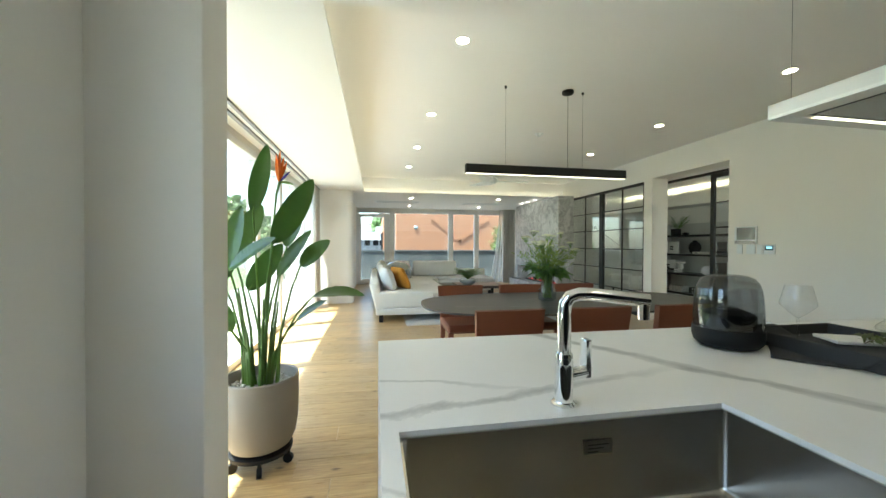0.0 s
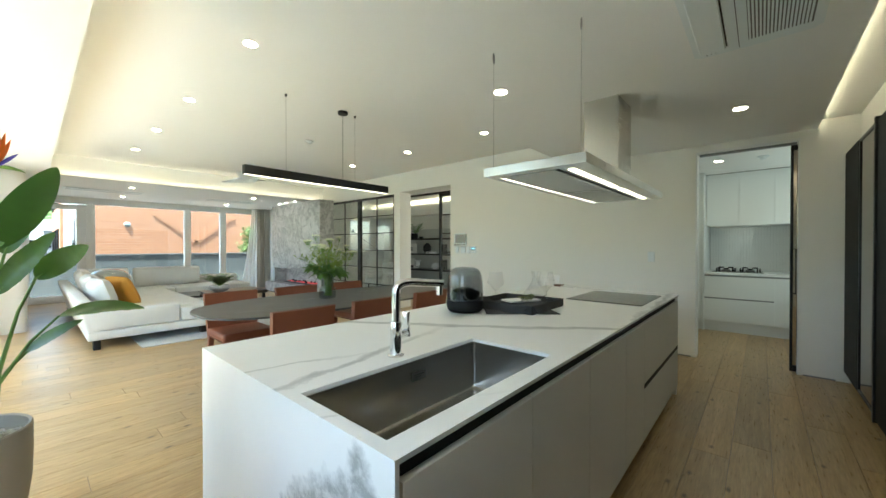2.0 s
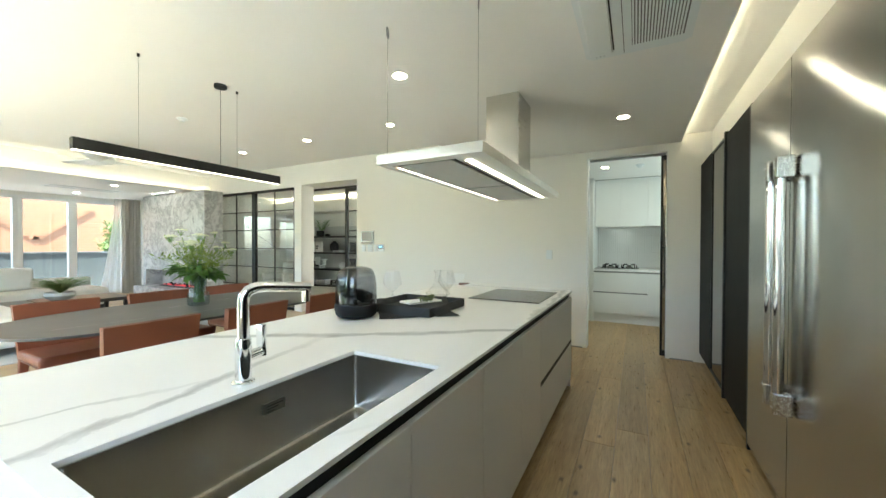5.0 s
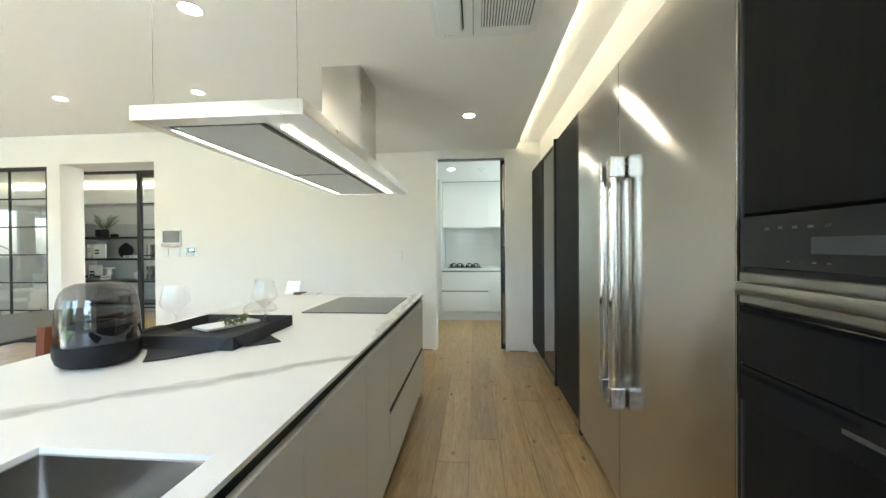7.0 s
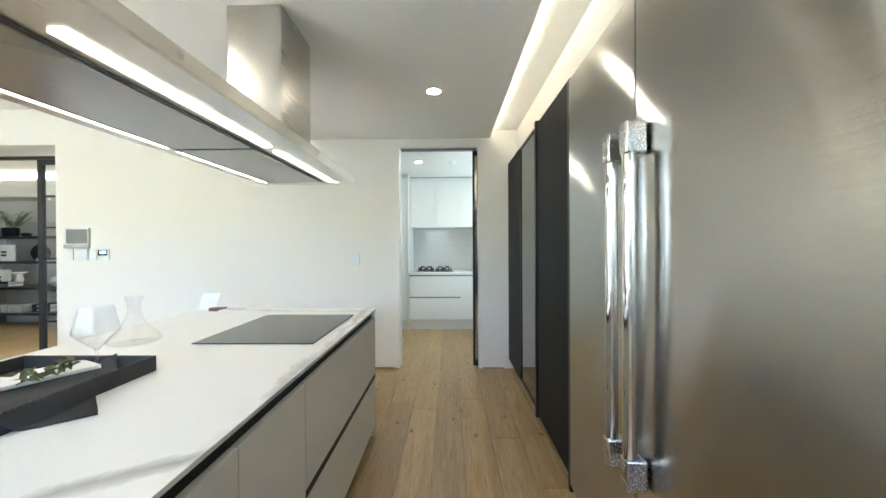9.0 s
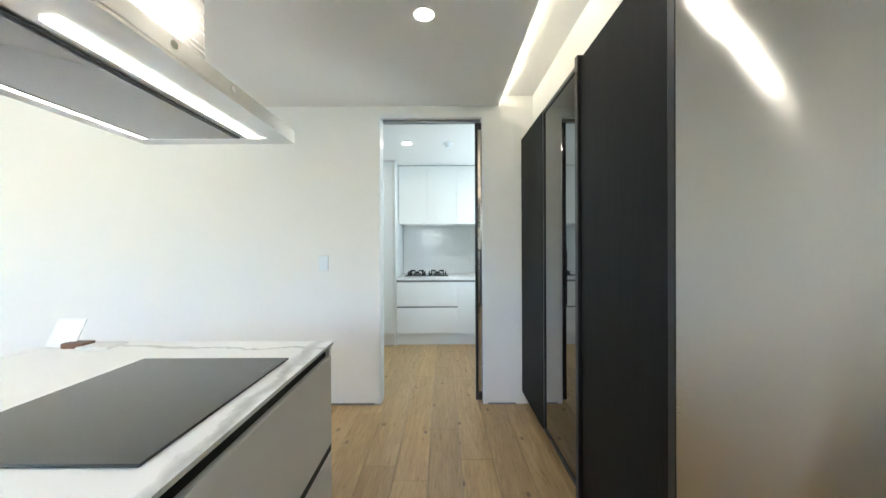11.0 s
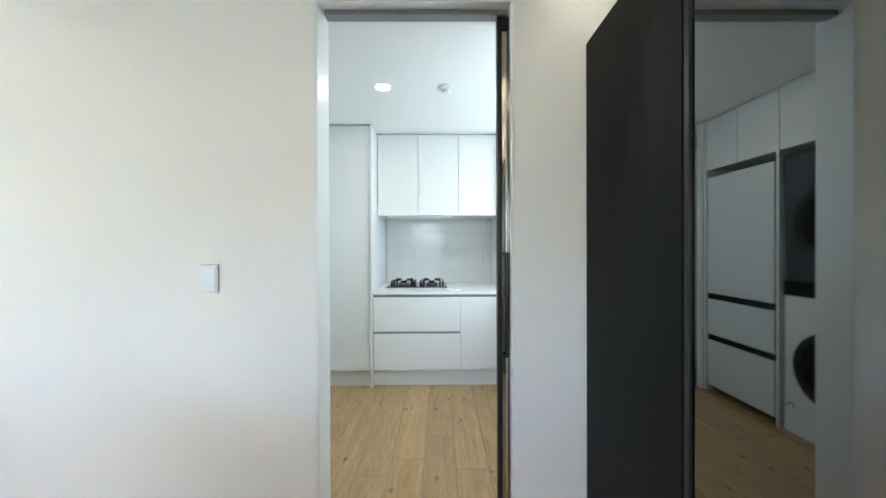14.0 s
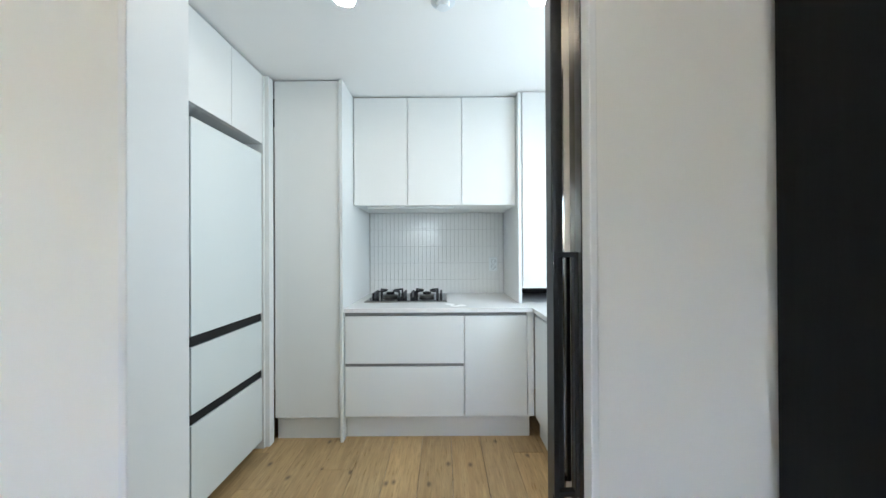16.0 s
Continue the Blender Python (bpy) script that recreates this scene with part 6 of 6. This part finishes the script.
for x in (-0.28, 0.28):
    for y in (-0.28, 0.28):
        part("leg", tube(bmesh.new(), [(x, y, 0), (x, y, 0.31)], 0.016, 10), BLACK_M, arm_chair)
fl = thing("floor_lamp", (5.2, 7.75, 0), "slim black arc floor lamp behind the glass", "floor lamp")
part("base_plate", lathe(bmesh.new(), [(0, 0), (0.12, 0), (0.12, 0.015), (0, 0.02)], 24), BLACK_M, fl)
part("pole", tube(bmesh.new(), [(0, 0, 0.015), (0, 0, 1.55)], 0.008, 10), BLACK_M, fl)
part("arm", tube(bmesh.new(), [(0, 0.25, 1.68), (0, 0, 1.55), (0, -0.75, 1.20)], 0.006, 8), BLACK_M, fl)
part("shade", lathe(bmesh.new(), [(0.02, 0.05), (0.05, -0.05), (0.048, -0.05), (0.0, 0.04)], 20, (0, 0.25, 1.68)), BLACK_M, fl)


# ---- pantry ----
def front(name, x, y0, y1, z0, z1, parent, material=WHITE_LAC):
    part(name, cube(x, x + 0.02, y0, y1, z0, z1, 0.0015), material, parent)


tall = thing("pantry_tall_cabinet", (0, 0, 0), "white full-height pantry cupboard", "cabinet")
part("body", cube(6.322, 7.18, 0.512, 0.944, 0.15, 2.385), WHITE_LAC, tall)
front("door", 6.300, 0.514, 0.942, 0.155, 2.385, tall)
part("side_panel", cube(6.285, 7.18, 0.488, 0.508, 0.0, 2.388, 0.001), WHITE_LAC, tall)
part("plinth", cube(6.345, 7.18, 0.512, 0.944, 0, 0.148), WHITE_LAC, tall)
part("corner_panel", cube(6.235, 6.298, 0.948, 0.985, 0.0, 2.388, 0.002), WHITE_LAC, tall)

base = thing("pantry_base_cabinet", (0, 0, 0), "white drawer base cabinet with recessed grey pulls", "cabinet")
part("body", cube(6.335, 7.18, -0.75, 0.486, 0.15, 0.83), WHITE_LAC, base)
part("plinth", cube(6.365, 7.18, -0.75, 0.486, 0.0, 0.148), WHITE_LAC, base)
front("drawer_front", 6.310, -0.306, 0.482, 0.158, 0.487, base)
front("drawer_front", 6.310, -0.306, 0.482, 0.508, 0.822, base)
front("door", 6.310, -0.724, -0.312, 0.158, 0.822, base)
part("pull_rail", cube(6.318, 6.334, -0.306, 0.482, 0.485, 0.510), GREY_RAIL, base, "recessed grey pull")
part("pull_rail", cube(6.318, 6.334, -0.724, 0.482, 0.820, 0.846), GREY_RAIL, base, "recessed grey pull")
part("corner_filler", cube(6.312, 6.332, -0.772, -0.728, 0.158, 0.846, 0.001), WHITE_LAC, base)

ret = thing("pantry_side_cabinet", (0, 0, 0), "white return base cabinet under the worktop", "cabinet")
part("body", cube(5.0, 6.30, -1.36, -0.80, 0.15, 0.83), WHITE_LAC, ret)
part("plinth", cube(5.0, 6.36, -1.36, -0.82, 0.0, 0.148), WHITE_LAC, ret)
for x0, x1 in ((5.0, 5.645), (5.65, 6.305)):
    part("door", cube(x0, x1, -0.798, -0.776, 0.158, 0.822, 0.0015), WHITE_LAC, ret)
part("pull_rail", cube(5.0, 6.305, -0.80, -0.785, 0.820, 0.846), GREY_RAIL, ret, "recessed grey pull")

top = thing("pantry_worktop", (0, 0, 0), "thin white solid-surface corner worktop", "worktop")
part("slab", prism(bmesh.new(), [(6.296, 0.486), (6.296, -0.762), (5.0, -0.762), (5.0, -1.36), (7.18, -1.36), (7.18, 0.486)], 0.848, 0.876, 0.003), SOLID_TOP, top)
tapp = thing("pantry_tap", (5.95, -1.12, 0.876), "small chrome tap on the side worktop", "tap")
part("body", tube(bmesh.new(), [(0, 0, 0), (0, 0, 0.2), (0, 0.05, 0.25), (0, 0.14, 0.25), (0, 0.15, 0.22)], 0.011, 12), CHROME, tapp)

upper = thing("pantry_wall_cabinet", (0, 0, 0), "white three-door wall cabinet above the stove", "cabinet")
part("body", cube(6.592, 7.18, -0.71, 0.484, 1.592, 2.385), WHITE_LAC, upper)
for y0, y1 in ((0.090, 0.482), (-0.308, 0.086), (-0.706, -0.312)):
    front("door", 6.571, y0, y1, 1.590, 2.385, upper)
part("extractor_strip", cube(6.66, 7.0, -0.25, 0.40, 1.578, 1.592, 0.002), WHITE_LAC, upper, "slim white extractor")
part("side_panel", cube(6.50, 7.18, -0.735, -0.712, 0.877, 2.388, 0.001), WHITE_LAC, upper)

side = thing("pantry_wall_cabinet", (0, 0, 0), "tall white cupboard standing over the corner worktop", "cabinet")
part("body", cube(6.515, 7.18, -1.36, -0.737, 0.985, 2.385), WHITE_LAC, side)
front("door", 6.492, -1.18, -0.742, 0.985, 2.385, side)
# black board added for the darkness of the gap under this cupboard
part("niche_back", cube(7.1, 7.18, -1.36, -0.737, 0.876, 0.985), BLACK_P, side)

# near-black sheet filling the gap above the cupboards, painted as its shade
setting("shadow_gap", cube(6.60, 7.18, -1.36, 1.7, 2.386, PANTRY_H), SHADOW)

tower = thing("fridge_housing", (0, 0, 0), "white housing with overhead cupboards round the refrigerator", "cabinet")
part("panel", cube(6.215, 6.235, 0.975, 1.7, 0.0, 2.385, 0.001), WHITE_LAC, tower)
part("panel", cube(5.52, 5.54, 0.975, 1.7, 0.0, 2.385, 0.001), WHITE_LAC, tower)
part("panel", cube(4.80, 4.82, 0.975, 1.7, 0.0, 2.385, 0.001), WHITE_LAC, tower)
part("overhead_body", cube(4.82, 6.215, 1.0, 1.7, 1.945, 2.385), WHITE_LAC, tower)
for x0, x1 in ((5.542, 5.876), (5.880, 6.213), (4.822, 5.518)):
    part("door", cube(x0, x1, 0.978, 0.999, 1.945, 2.383, 0.0015), WHITE_LAC, tower)

kf = thing("kimchi_refrigerator", (5.88, 1.33, 0), "white glass-front refrigerator with one door and two drawers", "refrigerator")
part("body", cube(-0.325, 0.325, -0.31, 0.36, 0.02, 1.885, 0.004), BLACK_M, kf)
part("foot", cube(-0.3, 0.3, -0.25, 0.3, 0.0, 0.02), BLACK_P, kf)
GLASS_W = surf("white_glass_front", (0.72, 0.77, 0.775), 0.16, var=0.01)
for nm, z0, z1 in (("door", 0.867, 1.88), ("drawer_front", 0.508, 0.816), ("drawer_front", 0.06, 0.458)):
    part(nm, cube(-0.322, 0.322, -0.352, -0.312, z0, z1, 0.003), GLASS_W, kf, "white glass front")
for z in (0.819, 0.461):
    part("grip_recess", cube(-0.322, 0.322, -0.345, -0.312, z, z + 0.044), BLACK_P, kf, "black grip channel")

wash = thing("laundry_tower", (5.17, 1.36, 0), "stacked dark dryer over white washing machine", "washing machine")
part("washer_body", cube(-0.34, 0.34, -0.36, 0.34, 0.0, 0.955, 0.012, 3), surf("white_enamel", (0.78, 0.79, 0.79), 0.25, var=0.01), wash)
part("dryer_body", cube(-0.34, 0.34, -0.36, 0.34, 0.96, 1.90, 0.012, 3), surf("dark_grey_enamel", (0.05, 0.06, 0.065), 0.2, var=0.03), wash)
part("control_strip", cube(-0.338, 0.338, -0.367, -0.358, 0.94, 1.04, 0.003), BLACK_G, wash)
for z in (0.50, 1.43):
    ring = part("door", tube(bmesh.new(), [(0, -0.36, z), (0, -0.40, z)], [0.25, 0.235], 40), BLACK_P, wash, "round black porthole door")
    part("porthole", tube(bmesh.new(), [(0, -0.40, z), (0, -0.407, z)], [0.19, 0.17], 36), BLACK_G, ring, "dark door glass")
part("energy_label", cube(0.25, 0.32, -0.3625, -0.3605, 0.12, 0.23), PAPER, wash, "white energy sticker")
part("label_arc", tube(bmesh.new(), [(0.285 + 0.025 * math.cos(a), -0.3635, 0.185 + 0.025 * math.sin(a)) for a in (math.pi * k / 8 for k in range(9))], 0.005, 6), surf("label_green", (0.10, 0.45, 0.12), 0.6), wash, "green label arc")

stove = thing("gas_stove", (6.80, 0.105, 0.876), "two-burner black glass gas stove", "gas stove")
part("plate", cube(-0.235, 0.235, -0.305, 0.305, 0.0, 0.010, 0.003), OVEN_ST, stove)
part("glass", cube(-0.225, 0.225, -0.295, 0.295, 0.010, 0.014, 0.002), BLACK_G, stove)
for y in (-0.145, 0.145):
    part("burner_ring", lathe(bmesh.new(), [(0, 0.014), (0.058, 0.014), (0.06, 0.03), (0.05, 0.036), (0, 0.036)], 28, (-0.02, y, 0)), OVEN_ST, stove, "silver burner ring")
    part("burner_cap", lathe(bmesh.new(), [(0.03, 0.036), (0.034, 0.048), (0.028, 0.054), (0, 0.055)], 24, (-0.02, y, 0)), BLACK_P, stove)
    for k in range(4):
        a = math.pi / 4 + math.pi / 2 * k
        c, s_ = math.cos(a), math.sin(a)
        part("pan_support", tube(bmesh.new(), [(-0.02 + 0.135 * c, y + 0.12 * s_, 0.014), (-0.02 + 0.135 * c, y + 0.12 * s_, 0.066), (-0.02 + 0.045 * c, y + 0.045 * s_, 0.066)], 0.009, 6), BLACK_M, stove)
    part("support_bar", cube(-0.13, 0.09, y - 0.122, y - 0.106, 0.014, 0.058, 0.002), BLACK_M, stove)
    part("support_bar", cube(-0.13, 0.09, y + 0.106, y + 0.122, 0.014, 0.058, 0.002), BLACK_M, stove)
    part("knob", lathe(bmesh.new(), [(0, 0.014), (0.02, 0.014), (0.018, 0.034), (0, 0.035)], 18, (-0.19, y * 0.35, 0)), BLACK_P, stove)

out = thing("wall_socket", (7.135, -0.615, 1.135), "white double wall socket on the tiles", "socket")
part("plate", cube(-0.010, 0.0, -0.036, 0.036, -0.06, 0.06, 0.003), SWITCH_P, out)
for z in (-0.026, 0.026):
    part("outlet", tube(bmesh.new(), [(-0.010, 0, z), (-0.013, 0, z)], 0.021, 18), GREY_RAIL, out)
    part("outlet_face", tube(bmesh.new(), [(-0.0125, 0, z), (-0.0131, 0, z)], 0.018, 18), SWITCH_P, out)
    for y in (-0.008, 0.008):
        part("pin_hole", tube(bmesh.new(), [(-0.0128, y, z), (-0.0135, y, z)], 0.003, 8), INK, out)

# ---- outside ----
setting("terrace", cube(-6.0, -1.56, -3.0, 13.0, -0.3, -0.06), PAVING)
bm = cube(-22, -4.0, -8, 22, -0.3, -0.045)
lawn = setting("lawn", bm, GRASS)
rnd = random.Random(6)
bm = bmesh.new()
for k in range(9000):
    x, y = rnd.uniform(-7.2, -4.05), rnd.uniform(0, 10)
    h, w, a = rnd.uniform(0.03, 0.08), 0.006, rnd.uniform(0, 6.28)
    lean = Vector((rnd.uniform(-0.03, 0.03), rnd.uniform(-0.03, 0.03), 0))
    p = Vector((x, y, -0.045))
    d = Vector((math.cos(a) * w, math.sin(a) * w, 0))
    bm.faces.new([bm.verts.new(q) for q in (p - d, p + d, p + lean + Vector((0, 0, h)))])
tagged(new("grass", mesh_of("grass", bm, GRASS, False)), "short green lawn grass", "grass", kind="stuff")
setting("garden_wall", cube(-9.3, -9.0, -6, 20, -0.3, 1.5), RENDERED)


def tree(at, height, crown, seed, label):
    tr = thing("tree", at, label, "tree")
    rnd = random.Random(seed)
    bm = bmesh.new()
    top = Vector((rnd.uniform(-0.2, 0.2), rnd.uniform(-0.2, 0.2), height * 0.6))
    tube(bm, [(0, 0, -0.1), (0.03, 0.02, height * 0.25), top], [0.10 * height / 4, 0.07 * height / 4, 0.035 * height / 4], 10)
    ends = []
    for k in range(16):
        a = rnd.uniform(0, 6.28)
        s_ = Vector((0, 0, 0)).lerp(top, rnd.uniform(0.45, 1.0))
        e = s_ + Vector((crown * rnd.uniform(0.4, 0.95) * math.cos(a), crown * rnd.uniform(0.4, 0.95) * math.sin(a), height * rnd.uniform(0.08, 0.38)))
        tube(bm, [s_, s_.lerp(e, 0.5) + Vector((0, 0, 0.1)), e], [0.03, 0.018, 0.006], 6, False)
        ends += [e, s_.lerp(e, 0.65)]
    part("trunk", bm, BARK, tr)
    bm = bmesh.new()
    for e in ends:
        for j in range(85):
            c = e + Vector((rnd.gauss(0, 1), rnd.gauss(0, 1), rnd.gauss(0, 0.8))) * crown * 0.19
            q = Euler((rnd.uniform(-1.2, 1.2), rnd.uniform(-1.2, 1.2), rnd.uniform(0, 6.3))).to_matrix()
            z = rnd.uniform(0.04, 0.085)
            bm.faces.new([bm.verts.new(c + q @ Vector(v) * z) for v in ((-1, 0, 0), (0, 0.45, 0.1), (1, 0, 0), (0, -0.45, 0.1))])
    part("crown", bm, TREE, tr, "", False)


tree((-5.2, 9.6, -0.05), 3.6, 1.3, 3, "small leafy garden tree by the terrace")
tree((-6.6, 6.4, -0.05), 3.2, 1.2, 4, "small leafy garden tree by the terrace")
tree((-5.6, 4.4, -0.05), 2.6, 1.0, 5, "small leafy garden tree by the terrace")
tree((5.3, 14.2, -0.1), 2.4, 0.7, 7, "small leafy tree beside the balcony")

setting("balcony", cube(-1.9, 8, 11.85, 13.2, -0.3, -0.08), BALCONY_BOUNCE)
par = thing("parapet", (0, 13.0, -0.08), "slate grey panelled balcony parapet", "parapet")
for k in range(6):
    x0 = -2.0 + 1.6 * k
    part("panel", cube(x0, x0 + 1.592, 0, 0.1, 0, 0.55, 0.003), PARAPET, par)
    part("panel", cube(x0, x0 + 1.592, 0, 0.1, 0.556, 1.09, 0.003), PARAPET, par)
part("core", cube(-2.0, 7.6, 0.02, 0.08, 0.0, 1.08), SHADOW, par)
part("coping", cube(-2.0, 7.6, -0.02, 0.12, 1.09, 1.14, 0.004), PARAPET, par)

bld = thing("brick_building", (0, 16.0, -3.0), "neighbouring terracotta brick building with stepped relief courses", "building")
part("wall", cube(0.85, 14, 0.0, 8, 0, 8.5), BRICK, bld)
part("joint", cube(3.35, 3.37, -0.008, 0.0, 0, 8.5), surf("pale_joint", (0.62, 0.56, 0.50), 0.8), bld)
for k in range(24):
    x = 3.72 + 0.105 * (k - 11.5)
    z = 4.41 + 0.085 * int(abs(k - 11.5))
    part("brick", cube(x - 0.115, x + 0.115, -0.028, 0.0, z, z + 0.075, 0.002), BRICK, bld)
vent = part("vent", lathe(bmesh.new(), [(0.0, 0.0), (0.085, 0.0), (0.092, 0.02), (0.06, 0.045), (0, 0.05)], 24), STEEL_H, bld, "round steel wall vent")
vent.matrix_basis = pose(1.71, 0.0, 5.0, 90, 0, 0)
part("side_wall", cube(0.55, 0.85, 0.6, 8, 0, 8.5), RENDERED, bld)
wn = part("window", cube(0.53, 0.56, 1.4, 2.4, 3.7, 5.2), BLACK_G, bld, "dark side window")
part("window_frame", cube(0.52, 0.55, 1.3, 2.5, 4.4, 4.46), BLACK_M, wn)

bl2 = thing("brick_building", (-0.55, 24.0, -3.0), "farther terracotta brick house with dark windows and rail", "building")
part("wall", cube(1.0, 5, 0.0, 9, 0, 9.0), BRICK, bl2)
for z in (3.6, 6.2):
    for y in (1.0, 3.6, 6.2):
        w_ = part("window", cube(0.96, 1.02, y, y + 1.3, z, z + 1.5), BLACK_G, bl2, "dark window")
        part("window_frame", cube(0.93, 1.0, y + 0.62, y + 0.68, z, z + 1.5), BLACK_M, w_)
for k in range(14):
    part("rail_bar", cube(0.55, 0.58, -0.2 + 0.6 * k, -0.17 + 0.6 * k, 3.2, 4.25), BLACK_M, bl2)
part("rail", cube(0.54, 0.59, -0.2, 8.0, 4.22, 4.27), BLACK_M, bl2)


def far_house(x, y, w, d, h, seed):
    hs = thing("house", (x, y, -3.0), "distant pale house with a grey pitched roof", "house", "distant houses")
    part("wall", cube(-w / 2, w / 2, -d / 2, d / 2, 0, h), RENDERED, hs)
    bm = bmesh.new()
    v = [bm.verts.new(q) for q in ((-w / 2 - 0.4, -d / 2 - 0.4, h), (w / 2 + 0.4, -d / 2 - 0.4, h), (w / 2 + 0.4, d / 2 + 0.4, h), (-w / 2 - 0.4, d / 2 + 0.4, h), (-w / 2, 0, h + 2.0), (w / 2, 0, h + 2.0))]
    for f in ((0, 1, 5, 4), (2, 3, 4, 5), (1, 2, 5), (3, 0, 4), (0, 3, 2, 1)):
        bm.faces.new([v[i] for i in f])
    part("roof", bm, ROOF, hs)
    for i in range(3):
        for j in range(2):
            part("window", cube(-w / 2 + 0.8 + i * w / 3.2, -w / 2 + 2.0 + i * w / 3.2, -d / 2 - 0.05, -d / 2, 1.2 + j * 2.8, 2.6 + j * 2.8), BLACK_G, hs)


for x, y, w, d, h in ((-7.5, 78, 6, 6, 4.6), (-2.2, 86, 6, 6, 5.2), (-13, 90, 8, 7, 6.5), (-5.5, 100, 8, 7, 7.6), (4, 98, 8, 7, 7.0), (-20, 104, 9, 8, 8.0)):
    far_house(x, y, w, d, h, 1)
hill = bmesh.new()
rnd = random.Random(14)
for k in range(2600):
    x = rnd.uniform(-70, 40)
    t_ = rnd.random()
    z = -3 + (14 + 5 * math.sin(x * 0.09) + 3 * math.sin(x * 0.23)) * t_
    bmesh.ops.create_icosphere(hill, subdivisions=1, radius=rnd.uniform(0.8, 1.9), matrix=Matrix.Translation((x, 118 + 22 * t_ + rnd.uniform(-3, 3), z)) @ Matrix.Diagonal((1, 1, 0.8, 1)))
for v in hill.verts:
    v.co += Vector((rnd.uniform(-0.35, 0.35), rnd.uniform(-0.35, 0.35), rnd.uniform(-0.35, 0.35)))
tagged(new("distant_woods", mesh_of("distant_woods", hill, TREE, False)), "far wooded green hillside", "woods", kind="stuff")

# ---- backsplash tiles ----
splash = setting("backsplash", cube(7.14, 7.2, -0.71, 0.486, 0.876, 1.592), GROUT)
tile_bm = cube(-0.0045, 0.0, 0.001, 0.0345, 0.001, 0.147, 0.0012, 1)
tile_mesh = mesh_of("tile", tile_bm, TILE, False)
for i in range(33):
    for j in range(5):
        z = 1.592 - 0.148 * (j + 1)
        if z < 0.84:
            continue
        ob = new("tile", tile_mesh)
        ob.location = (7.14, -0.703 + 0.0358 * i, max(z, 0.8765) if j < 4 else 0.8765)
        if j == 4:
            ob.scale = (1, 1, (1.592 - 0.148 * 4 - 0.8765) / 0.148)
        ob.parent = splash


# ---- floor planks ----
PW, rnd = 0.19, random.Random(11)
NEAR_MESH = {}
far_bm = bmesh.new()
count = 0
rows = []
y = -1.55
while y < 11.7:
    x = -1.55 - rnd.uniform(0.0, 1.5)
    while x < 7.3:
        length = rnd.choice((1.3, 1.6, 1.9, 2.2))
        a, b = max(x, -1.55), min(x + length, 7.25)
        if b - a > 0.04:
            rows.append((a, b, y))
        x += length
    y += PW


def plank_bm(bm, a, b, y0, w):
    g, c = 0.0004, 0.0009
    xs = (a + g, a + g + c, b - g - c, b - g)
    ys = (y0 + g, y0 + g + c, y0 + w - g - c, y0 + w - g)
    lo = [bm.verts.new((xs[i], ys[j], -0.004)) for i, j in ((0, 0), (3, 0), (3, 3), (0, 3))]
    hi = [bm.verts.new((xs[i], ys[j], 0.0)) for i, j in ((1, 1), (2, 1), (2, 2), (1, 2))]
    base = [bm.verts.new((v.co.x, v.co.y, -0.021)) for v in lo]
    bm.faces.new(hi)
    for k in range(4):
        j = (k + 1) % 4
        bm.faces.new((lo[k], lo[j], hi[j], hi[k]))
        bm.faces.new((base[k], base[j], lo[j], lo[k]))


for a, b, y in sorted(rows, key=lambda r: max(0, r[2] - 1.6) * 1.3 + abs(r[2]) * 0.2 + max(0, 0.5 - r[0]) * 0.1):
    if count < 300:
        key = (round(b - a, 3))
        if key not in NEAR_MESH:
            bm = bmesh.new()
            plank_bm(bm, 0, b - a, 0, PW)
            NEAR_MESH[key] = mesh_of("plank", bm, OAK, False)
        ob = new("plank", NEAR_MESH[key])
        ob.location = (a, y, 0)
        ob.parent = floor
        count += 1
    else:
        plank_bm(far_bm, a, b, y, PW)
if far_bm.faces:
    rest = part("planks", far_bm, OAK_FAR, floor, smooth=False)
    rest["kind"] = "stuff"
